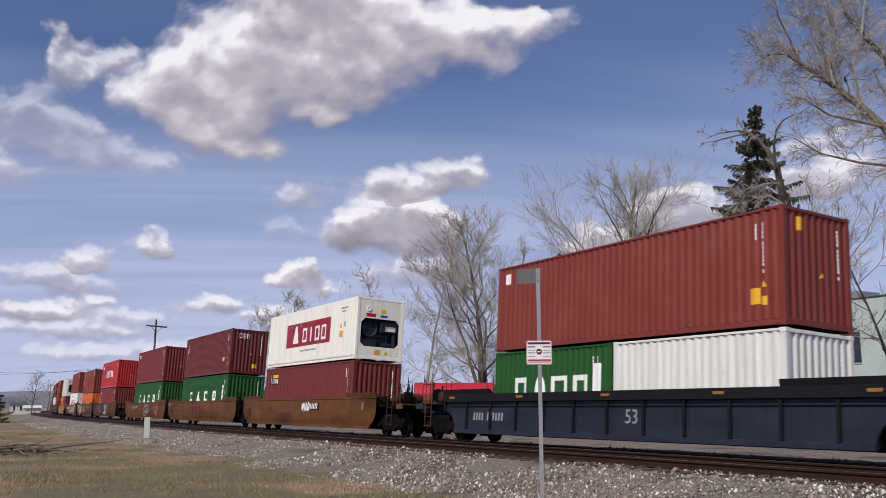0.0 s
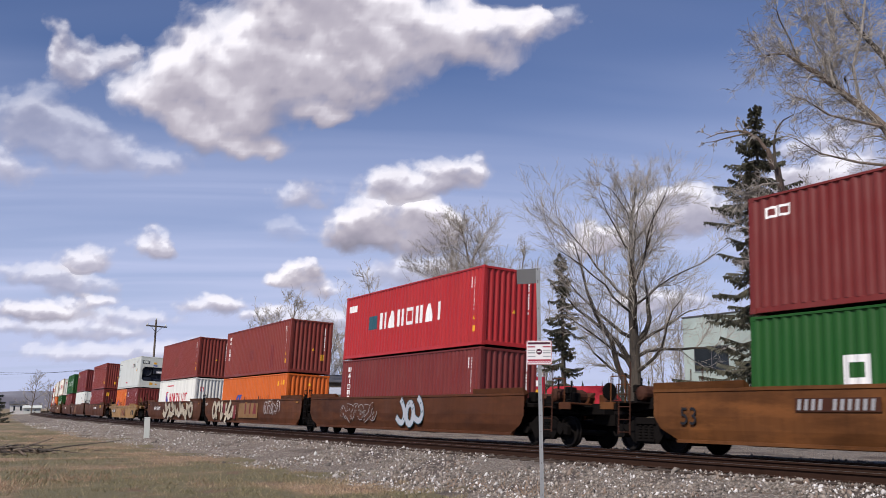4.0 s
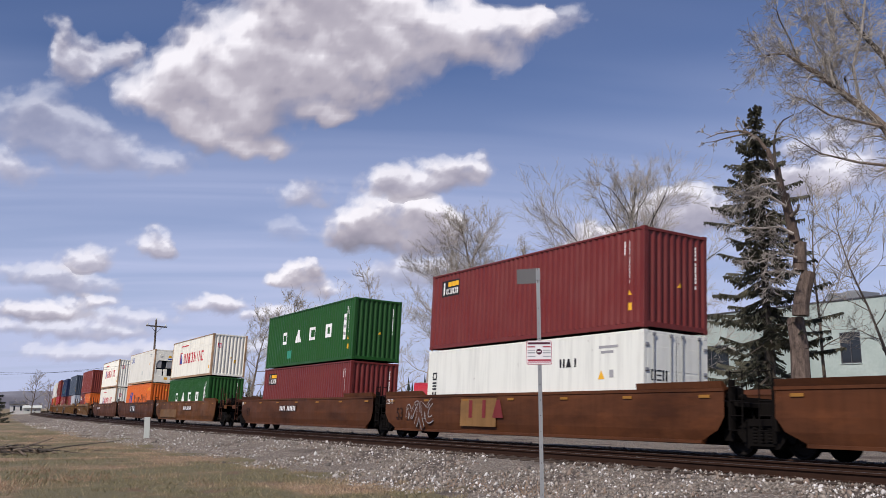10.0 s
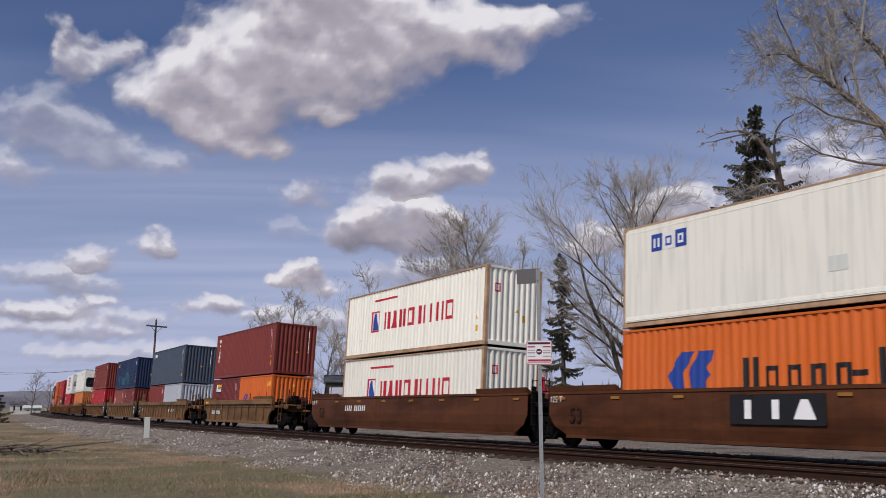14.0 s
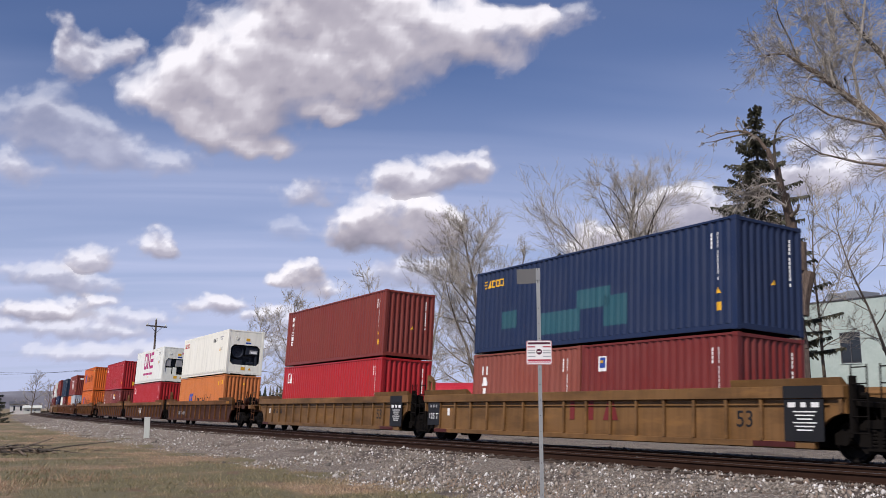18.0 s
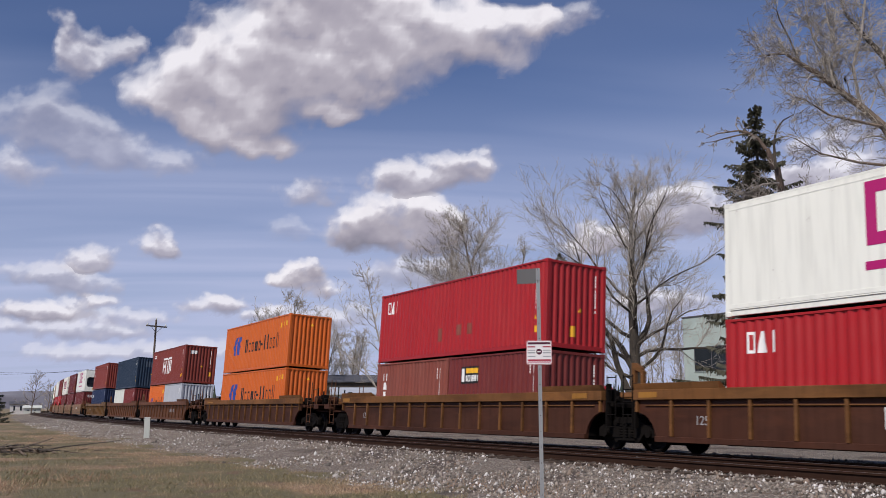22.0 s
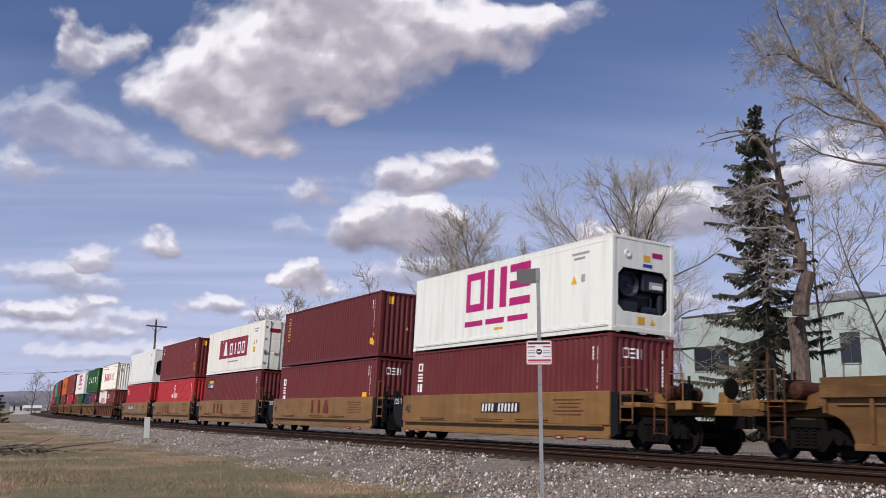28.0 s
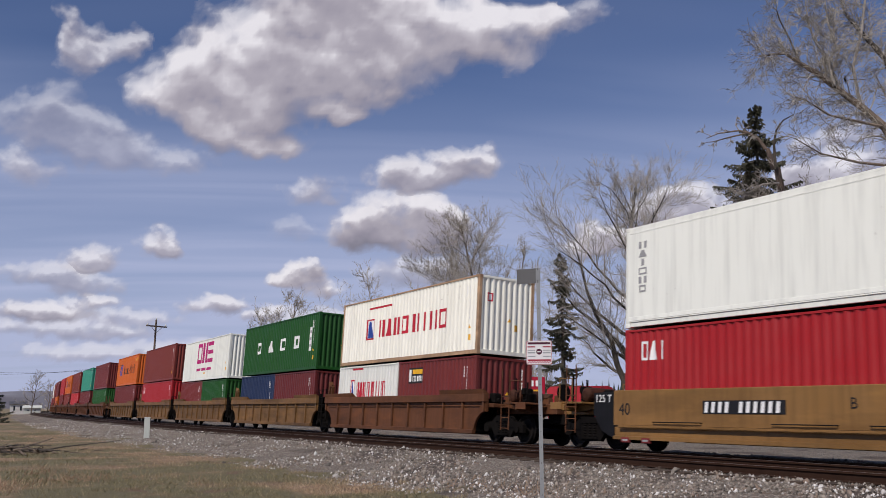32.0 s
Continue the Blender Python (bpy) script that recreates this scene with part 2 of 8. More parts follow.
# ---- mesh building ----
class Shape:
    """Collects vertices and faces of one mesh."""

    def __init__(self):
        self.v, self.f = [], []

    def add(self, verts, faces):
        n = len(self.v)
        self.v += [tuple(p) for p in verts]
        self.f += [tuple(i + n for i in f) for f in faces]
        return self

    def box(self, x0, x1, y0, y1, z0, z1, c=0.0):
        if c <= 0:
            return self.add([(x, y, z) for x in (x0, x1) for y in (y0, y1) for z in (z0, z1)],
                            [(0, 1, 3, 2), (4, 6, 7, 5), (0, 4, 5, 1), (2, 3, 7, 6), (0, 2, 6, 4), (1, 5, 7, 3)])
        lo, hi = (x0, y0, z0), (x1, y1, z1)
        at, verts = {}, []
        for k in range(8):
            corner = [(lo, hi)[k >> a & 1][a] for a in range(3)]
            for a in range(3):
                p = [corner[b] + (0 if b == a else (c if (k >> b & 1) == 0 else -c)) for b in range(3)]
                at[k, a] = len(verts)
                verts.append(p)
        faces = []
        for a in range(3):
            b, d = (a + 1) % 3, (a + 2) % 3
            for side in (0, 1):
                ks = [side << a, side << a | 1 << b, side << a | 1 << b | 1 << d, side << a | 1 << d]
                quad = [at[k, a] for k in ks]
                faces.append(quad if side else quad[::-1])
            for i in (0, 1):
                for j in (0, 1):
                    k0 = i << b | j << d
                    k1 = k0 | 1 << a
                    quad = [at[k0, b], at[k1, b], at[k1, d], at[k0, d]]
                    faces.append(quad if i == j else quad[::-1])
        for k in range(8):
            tri = [at[k, 0], at[k, 1], at[k, 2]]
            faces.append(tri if bin(k).count("1") % 2 else tri[::-1])
        return self.add(verts, faces)

    def tube(self, p0, p1, r0, r1=None, n=8, caps=True):
        p0, p1 = Vector(p0), Vector(p1)
        r1 = r0 if r1 is None else r1
        q = (p1 - p0).to_track_quat("Z", "Y")
        ring = [Vector((math.cos(a), math.sin(a), 0)) for a in (2 * math.pi * i / n for i in range(n))]
        verts = [p0 + q @ (v * r0) for v in ring] + [p1 + q @ (v * r1) for v in ring]
        faces = [(i, (i + 1) % n, n + (i + 1) % n, n + i) for i in range(n)]
        if caps:
            faces += [tuple(range(n))[::-1], tuple(range(n, 2 * n))]
        return self.add(verts, faces)

    def pipe(self, points, r, n=6):
        for a, b in zip(points, points[1:]):
            self.tube(a, b, r, r, n)
        return self

    def slab(self, outline, axis, a, b):
        """A flat outline pushed from a to b along an axis: y takes (x, z), x takes (y, z), z takes (x, y)."""
        put = {"x": lambda p, d: (d, p[0], p[1]), "y": lambda p, d: (p[0], d, p[1]), "z": lambda p, d: (p[0], p[1], d)}[axis]
        n = len(outline)
        verts = [put(p, a) for p in outline] + [put(p, b) for p in outline]
        faces = [(i, (i + 1) % n, n + (i + 1) % n, n + i) for i in range(n)] + [tuple(range(n))[::-1], tuple(range(n, 2 * n))]
        return self.add(verts, faces)

    def lathe(self, profile, axis="y", n=20, at=(0, 0, 0)):
        """A profile of (along, radius) turned about the axis."""
        verts = []
        for d, r in profile:
            for i in range(n):
                a = 2 * math.pi * i / n
                p = {"y": (r * math.cos(a), d, r * math.sin(a)), "z": (r * math.cos(a), r * math.sin(a), d),
                     "x": (d, r * math.cos(a), r * math.sin(a))}[axis]
                verts.append(tuple(p[k] + at[k] for k in range(3)))
        faces = [(k * n + i, k * n + (i + 1) % n, (k + 1) * n + (i + 1) % n, (k + 1) * n + i)
                 for k in range(len(profile) - 1) for i in range(n)]
        faces += [tuple(range(n))[::-1], tuple(range((len(profile) - 1) * n, len(profile) * n))]
        return self.add(verts, faces)

    def mesh(self, name, smooth=False):
        me = bpy.data.meshes.new(name)
        me.from_pydata(self.v, [], self.f)
        bm = bmesh.new()
        bm.from_mesh(me)
        if len(self.f) < 60000:
            bmesh.ops.recalc_face_normals(bm, faces=bm.faces)
        bm.to_mesh(me)
        bm.free()
        if smooth:
            me.shade_smooth()
        me.materials.append(None)
        return me


kept = {}


def shared(key, build):
    """The mesh under this key, built the first time it is asked for."""
    if key not in kept:
        made = build()
        kept[key] = made.mesh(str(key[0])) if isinstance(made, Shape) else made
    return kept[key]


def part(name, me, mat, parent, label=""):
    if isinstance(me, Shape):
        me = me.mesh(name)
    ob = new(name, me)
    if not ob.material_slots:
        me.materials.append(None)
    ob.material_slots[0].link = "OBJECT"
    ob.material_slots[0].material = mat
    ob.parent = parent
    if label:
        ob["label"] = label
    return ob


def thing(name, label, category, group="", kind=""):
    ob = new(name)
    ob.empty_display_size = 0.2
    return tagged(ob, label, category, group, kind)


def words(text, size, key=""):
    """Letters in the built-in font as a flat mesh, standing up in the x-z plane and facing -y."""
    def build():
        c = bpy.data.curves.new("lettering", "FONT")
        c.body, c.size, c.extrude, c.align_x = text, size, 0.002, "CENTER"
        tmp = new("lettering", c)
        dg = bpy.context.evaluated_depsgraph_get()
        me = bpy.data.meshes.new_from_object(tmp.evaluated_get(dg))
        bpy.data.objects.remove(tmp)
        me.transform(Matrix.Rotation(radians(90), 4, "X"))
        me.materials.clear()
        me.materials.append(None)
        return me
    return shared(("lettering", text, size), build)


# ---- ground and track ----
def bed_height(lat):
    """Height of the ballast and the gravel beside the track, by the distance across from its middle."""
    a = abs(lat)
    near = ((0, -0.25), (1.25, -0.245), (1.9, -0.22), (2.7, -0.11), (3.4, -0.075), (4.4, -0.030), (5.15, -0.030), (5.6, -0.07), (6.6, -0.28), (7.6, -0.43), (8.4, -0.455), (10.6, -0.52), (99, -0.6))
    away = ((0, -0.20), (1.0, -0.15), (1.35, -0.06), (1.7, -0.02), (2.4, -0.05), (3.2, -0.20), (4.4, -0.34), (5.0, -0.38), (9.0, -0.40), (99, -0.6))
    pts = near if lat < 0 else away
    for (x0, z0), (x1, z1) in zip(pts, pts[1:]):
        if a <= x1:
            return z0 + (z1 - z0) * (a - x0) / (x1 - x0)
    return -0.6


def level(s, lat, z):
    """A place beside the track, s along it and lat across, at a true height."""
    a = s / CURVE
    return Vector((CURVE * math.sin(a) - lat * math.sin(a), CURVE * (1 - math.cos(a)) + lat * math.cos(a), z))


GROUND = -0.47


def siding(s):
    """A pose on the level siding that runs beside the train's track, nearer to the camera."""
    a = s / CURVE
    return Matrix.Translation(level(s, -4.1, 0.17)) @ Matrix.Rotation(a, 4, "Z")




def ground_material():
    m, t, b = material("dry_spring_grass")
    p = node(t, "ShaderNodeNewGeometry").outputs["Position"]

    def n(scale, detail=5, rough=0.6):
        return node(t, "ShaderNodeTexNoise", {0: p, "Scale": scale, "Detail": detail, "Roughness": rough}).outputs[0]
    base = mix(t, ramp(t, n(6.0), (0.35, 0.0), (0.66, 1.0)), (0.245, 0.152, 0.086), (0.41, 0.287, 0.178))
    base = mix(t, ramp(t, n(0.33, 4), (0.38, 0.0), (0.53, 0.88)), base, (0.150, 0.140, 0.068))
    base = mix(t, ramp(t, n(0.9, 5), (0.57, 0.0), (0.68, 0.8)), base, (0.20, 0.115, 0.075))
    base = mix(t, ramp(t, n(45, 3), (0.40, 0.0), (0.70, 0.5)), base, (0.060, 0.048, 0.026))
    t.links.new(base, b.inputs["Base Color"])
    b.inputs["Roughness"].default_value = 0.95
    bump(t, b, math_node(t, "ADD", n(30, 4), n(5)), 0.9, 0.06)
    return m


def oily(t, p):
    """Where the ballast is dark with oil, brake dust and painted-in train shade: under the trains and a little beyond
    the ties.
    """
    off = node(t, "ShaderNodeVectorMath", {0: p, 1: (0.0, -CURVE, 0.0)}, operation="ADD")
    flat = node(t, "ShaderNodeVectorMath", {0: off.outputs[0], 1: (1.0, 1.0, 0.0)}, operation="MULTIPLY")
    far = node(t, "ShaderNodeVectorMath", {0: flat.outputs[0]}, operation="LENGTH").outputs["Value"]
    lat = math_node(t, "ABSOLUTE", math_node(t, "SUBTRACT", math_node(t, "SUBTRACT", far, CURVE), 1.45))
    rag = node(t, "ShaderNodeTexNoise", {0: p, "Scale": 2.2, "Detail": 5.0}).outputs[0]
    return ramp(t, math_node(t, "DIVIDE", math_node(t, "ADD", lat, math_node(t, "MULTIPLY", rag, 1.6)), 6.0), (0.66, 0.9), (0.78, 0.0))


def gravel_material():
    m, t, b = material("grey_ballast_gravel")
    p = node(t, "ShaderNodeNewGeometry").outputs["Position"]
    cell = node(t, "ShaderNodeTexVoronoi", {0: p, "Scale": 24.0})
    edge = node(t, "ShaderNodeTexVoronoi", {0: p, "Scale": 24.0}, feature="DISTANCE_TO_EDGE")
    grey = node(t, "ShaderNodeSeparateColor", {0: cell.outputs["Color"]})
    base = mix(t, grey.outputs[0], (0.130, 0.108, 0.086), (0.43, 0.378, 0.312))
    base = mix(t, ramp(t, grey.outputs[1], (0.6, 0.0), (0.9, 0.6)), base, (0.23, 0.15, 0.095))
    base = mix(t, ramp(t, edge.outputs[0], (0.0, 0.85), (0.12, 0.0)), base, (0.055, 0.047, 0.038))
    n1 = node(t, "ShaderNodeTexNoise", {0: p, "Scale": 0.45, "Detail": 5.0}).outputs[0]
    base = mix(t, ramp(t, n1, (0.53, 0.0), (0.62, 0.8)), base, (0.085, 0.062, 0.050))
    base = mix(t, oily(t, p), base, (0.034, 0.023, 0.016))
    t.links.new(base, b.inputs["Base Color"])
    b.inputs["Roughness"].default_value = 0.92
    bump(t, b, math_node(t, "ADD", math_node(t, "MULTIPLY", edge.outputs[0], 2.0), grey.outputs[2]), 1.0, 0.03)
    return m


def stone_material():
    m, t, b = material("broken_stone")
    r = node(t, "ShaderNodeNewGeometry").outputs["Random Per Island"]
    base = ramp(t, r, (0.0, (0.07, 0.060, 0.050)), (0.24, (0.21, 0.184, 0.153)), (0.54, (0.36, 0.316, 0.26)), (0.74, (0.22, 0.155, 0.11)), (0.84, (0.46, 0.43, 0.39)), (0.94, (0.74, 0.72, 0.68)))
    p = node(t, "ShaderNodeNewGeometry").outputs["Position"]
    base = mix(t, math_node(t, "MULTIPLY", noise_at(t, 40, 3, world=True), 0.35), base, (0.14, 0.115, 0.095))
    base = mix(t, math_node(t, "MULTIPLY", oily(t, p), 0.8), base, (0.034, 0.023, 0.016))
    t.links.new(base, b.inputs["Base Color"])
    b.inputs["Roughness"].default_value = 0.9
    return m


def blade_material():
    m, t, b = material("dry_grass_blades")
    r = node(t, "ShaderNodeNewGeometry").outputs["Random Per Island"]
    p = node(t, "ShaderNodeNewGeometry").outputs["Position"]
    n = node(t, "ShaderNodeTexNoise", {0: p, "Scale": 0.33, "Detail": 4.0}).outputs[0]
    dry_ = ramp(t, r, (0.0, (0.25, 0.150, 0.085)), (0.5, (0.41, 0.28, 0.165)), (1.0, (0.55, 0.425, 0.285)))
    green = ramp(t, r, (0.0, (0.11, 0.105, 0.042)), (0.6, (0.19, 0.172, 0.080)), (1.0, (0.36, 0.28, 0.16)))
    t.links.new(mix(t, ramp(t, n, (0.40, 0.0), (0.54, 0.88)), dry_, green), b.inputs["Base Color"])
    b.inputs["Roughness"].default_value = 0.8
    return m


GRAVEL, STONE, GRASS, BLADES = gravel_material(), stone_material(), ground_material(), blade_material()
TIE_WOOD = grain("creosoted_tie_wood", (0.030, 0.020, 0.013), (0.078, 0.053, 0.036), 6, 0.9, 0.6, 0.01, (0.2, 3, 3))


def bulk(name, verts, faces, mat, label, category, kind="stuff"):
    """One big mesh straight from arrays."""
    me = bpy.data.meshes.new(name)
    verts, faces = np.asarray(verts, np.float32), np.asarray(faces, np.int32)
    k = faces.shape[1]
    me.vertices.add(len(verts)), me.loops.add(faces.size), me.polygons.add(len(faces))
    me.vertices.foreach_set("co", verts.ravel())
    me.loops.foreach_set("vertex_index", faces.ravel())
    me.polygons.foreach_set("loop_start", np.arange(0, faces.size, k, dtype=np.int32))
    me.update(calc_edges=True)
    me.materials.append(mat)
    return tagged(new(name, me), label, category, "", kind)


def build_ground():
    rings = [0.0, 3, 6, 9, 12] + [14 + 1.5 * i for i in range(28)] + [60, 66, 74, 84, 96, 110, 130, 160, 200, 260, 350, 500, 800, 1400, 2400, 3900]
    n = 192
    verts, faces = [], []
    for r in rings:
        for i in range(n):
            a = 2 * math.pi * i / n
            x, y = EYE.x + r * math.cos(a), EYE.y + r * math.sin(a)
            swell = 0.05 * noise.noise((x * 0.18, y * 0.18, 0)) + 0.025 * noise.noise((x * 0.7, y * 0.7, 3)) if r < 200 else 0.0
            verts.append((x, y, GROUND + swell * min(1, r / 10)))
    for k in range(len(rings) - 1):
        for i in range(n):
            j = (i + 1) % n
            faces.append((k * n + i, (k + 1) * n + i, (k + 1) * n + j, k * n + j))
    ob = bulk("ground", verts, faces, GRASS, "dry brown and green spring grass field", "ground", "structure")
    ob.data.shade_smooth()
    # gravel bed
    lats = [-11.5, -10.6, -9.4, -8.4, -7.6, -6.6, -5.6, -5.15, -4.4, -3.4, -2.7, -1.9, -1.3, -0.6, 0.0, 0.6, 1.0, 1.35, 1.7, 2.4, 3.2, 4.4, 5.0, 7.0, 9.0, 12.0, 15.0]
    ss = list(np.arange(-860, -140, 8.0)) + list(np.arange(-140, 12, 0.8)) + list(np.arange(12, 660, 8.0))
    verts, faces = [], []
    for s in ss:
        for lat in lats:
            wob = 0.9 * noise.noise((s * 0.12, 7.0, 0)) if lat < -8 else 0.0
            z = bed_height(lat) + (0.09 if 1.2 < lat < 2.8 else 0.02) * noise.fractal((s * 0.5, lat * 0.9, 1), 1.0, 2.0, 3)
            z += -math.sin(CANT) * lat if abs(lat) < 1.9 else -math.sin(CANT) * math.copysign(1.9, lat) * max(0, 1 - (abs(lat) - 1.9) / 2.5)
            verts.append(level(s, lat + wob, z))
    k = len(lats)
    for i in range(len(ss) - 1):
        for j in range(k - 1):
            faces.append((i * k + j, (i + 1) * k + j, (i + 1) * k + j + 1, i * k + j + 1))
    bulk("roadbed", verts, faces, GRAVEL, "grey gravel bed along the railway track", "roadbed", "structure").data.shade_smooth()


def stones():
    rnd = np.random.default_rng(4)
    base = np.array([(1, 0, 0), (-1, 0, 0), (0, 1, 0), (0, -1, 0), (0, 0, 1), (0, 0, -1)], float)
    tri = np.array([(0, 2, 4), (2, 1, 4), (1, 3, 4), (3, 0, 4), (2, 0, 5), (1, 2, 5), (3, 1, 5), (0, 3, 5)])
    n = 80000
    s = -6 - 104 * rnd.random(n) ** 1.7
    lat = np.where(rnd.random(n) < 0.8, -1.6 - 8.2 * rnd.random(n) ** 0.9, -0.95 + 4.2 * rnd.random(n))
    keep = np.array([noise.noise((a * 0.35, b * 0.5, 5)) > -0.22 for a, b in zip(s, lat)])
    s, lat = s[keep], lat[keep]
    n = len(s)
    size = 0.015 + 0.030 * rnd.random(n) ** 2 + (rnd.random(n) > 0.985) * 0.04
    lift = np.array([bed_height(v) for v in lat])
    lift += np.where(abs(lat) < 1.9, -math.sin(CANT) * lat, -math.sin(CANT) * np.sign(lat) * 1.9 * np.clip(1 - (abs(lat) - 1.9) / 2.5, 0, 1))
    a = s / CURVE
    mid = np.stack([CURVE * np.sin(a) - lat * np.sin(a), CURVE * (1 - np.cos(a)) + lat * np.cos(a), lift + size * 0.35], 1)
    v = base[None] * (0.6 + 0.7 * rnd.random((n, 6, 1))) * size[:, None, None] * (0.75 + 0.6 * rnd.random((n, 1, 3)))
    turn = rnd.random(n) * 6.28
    c, d = np.cos(turn)[:, None], np.sin(turn)[:, None]
    v = np.stack([v[..., 0] * c - v[..., 1] * d, v[..., 0] * d + v[..., 1] * c, v[..., 2] + 0.4 * v[..., 0]], -1) + mid[:, None]
    f = tri[None] + 6 * np.arange(n)[:, None, None]
    bulk("ballast_stones", v.reshape(-1, 3), f.reshape(-1, 3), STONE, "loose grey and brown broken stones beside the track", "ballast")


def grass():
    rnd = np.random.default_rng(9)
    n = 230000
    az = np.radians(-29 + 56 * rnd.random(n))
    r = 13.5 + 60 * rnd.random(n) ** 2.0
    ang = YAW - az
    x, y = EYE.x - np.sin(ang) * r, EYE.y + np.cos(ang) * r
    lat = CURVE - np.hypot(x, CURVE - y)
    edge = np.array([-8.3 + 1.3 * noise.noise((a * 0.12, b * 0.12, 2)) + 0.7 * noise.noise((a * 0.9, b * 0.9, 4)) for a, b in zip(x, y)])
    tuft = np.array([noise.noise((a * 1.4, b * 1.4, 6)) + 0.6 * noise.noise((a * 5, b * 5, 8)) for a, b in zip(x, y)])
    keep = (lat < edge) & (tuft > -0.25 + 0.5 * (lat > edge - 1.2))
    x, y, tuft, r = x[keep], y[keep], tuft[keep], r[keep]
    n = len(x)
    h = (0.025 + 0.05 * rnd.random(n) + 0.055 * np.clip(tuft, 0, 1)) * (1 + 0.9 * (rnd.random(n) > 0.96))
    w = 0.004 + 0.004 * rnd.random(n) + r * 0.00016
    t = rnd.random(n) * 6.28
    lean = rnd.normal(0, 0.95, (n, 2)) * h[:, None]
    z = np.full(n, GROUND - 0.04)
    p = np.stack([np.stack([x - w * np.cos(t), y - w * np.sin(t), z], 1), np.stack([x + w * np.cos(t), y + w * np.sin(t), z], 1),
                  np.stack([x + lean[:, 0], y + lean[:, 1], z + 0.04 + h], 1)], 1)
    f = np.arange(3 * n).reshape(-1, 3)
    bulk("grass", p.reshape(-1, 3), f, BLADES, "short dry spring grass with green patches", "grass")


def build_track(place, label, count):
    """Rails, ties and tie plates laid by a function that gives the pose at a distance along the line."""
    t = thing("railway_track", label, "railway track", kind="structure")
    prof = [(-0.037, 0.0), (0.037, 0.0), (0.037, -0.035), (0.009, -0.05), (0.009, -0.145), (0.07, -0.16), (0.07, -0.172), (-0.07, -0.172), (-0.07, -0.16), (-0.009, -0.145), (-0.009, -0.05), (-0.037, -0.035)]
    ss = list(np.arange(-860, -160, 10.0)) + list(np.arange(-160, 20, 2.0)) + list(np.arange(20, 661, 10.0))
    for lat in (-0.754, 0.754):
        rail, shine = Shape(), Shape()
        k = len(prof)
        for i, s in enumerate(ss):
            m = place(s)
            rail.v += [tuple(m @ Vector((0, lat + y, z - 0.002))) for y, z in prof]
            shine.v += [tuple(m @ Vector((0, lat + y, z))) for y, z in ((-0.026, 0.0), (0.03, 0.0), (0.03, -0.004), (-0.026, -0.004))]
            if i:
                a = (i - 1) * k
                rail.f += [(a + j, a + (j + 1) % k, a + k + (j + 1) % k, a + k + j) for j in range(k)]
                b = (i - 1) * 4
                shine.f += [(b + j, b + (j + 1) % 4, b + 4 + (j + 1) % 4, b + 4 + j) for j in range(4)]
        part("rail", rail, RAIL, t), part("rail_top", shine, RAIL_TOP, t, "worn bright rail head")
    tie = Shape().box(-0.115, 0.115, -1.30, 1.30, -0.36, -0.178, 0.012)
    clip = Shape()
    for lat in (-0.754, 0.754):
        clip.box(-0.10, 0.10, lat - 0.18, lat + 0.18, -0.180, -0.168, 0.004)
        for d in (-0.11, 0.11):
            clip.box(-0.03, 0.03, lat + d - 0.02, lat + d + 0.02, -0.17, -0.145, 0.004)
    rest = Shape()
    rnd = random.Random(3)
    near = np.arange(2 - 0.53 * count, 2, 0.53)
    tie_mesh, clip_mesh = tie.mesh("tie"), clip.mesh("tie_plate")
    for s in near:
        m = place(s) @ pose(0, rnd.uniform(-0.04, 0.04), 0, 0, 0, rnd.uniform(-1, 1))
        part("tie", tie_mesh, TIE_WOOD, t).matrix_basis = m
    for s in np.arange(-300, near[0] - 0.5, 0.53):
        m = place(s)
        rest.add([m @ Vector((x, y, z)) for x in (-0.11, 0.11) for y in (-1.3, 1.3) for z in (-0.3, -0.18)],
                 [(0, 1, 3, 2), (4, 6, 7, 5), (0, 4, 5, 1), (2, 3, 7, 6), (1, 5, 7, 3)])
    for s in near:
        m = place(s)
        rest.add([m @ Vector(v) for v in clip.v], clip.f)
    part("far_ties", rest, TIE_WOOD, t)["kind"] = "stuff"


build_ground()
build_track(track, "rusty steel rails on dark wooden ties in dark oily ballast", 230)
build_track(siding, "empty siding of rusty steel rails, ties sunk in grey gravel", 180)
stones()
grass()


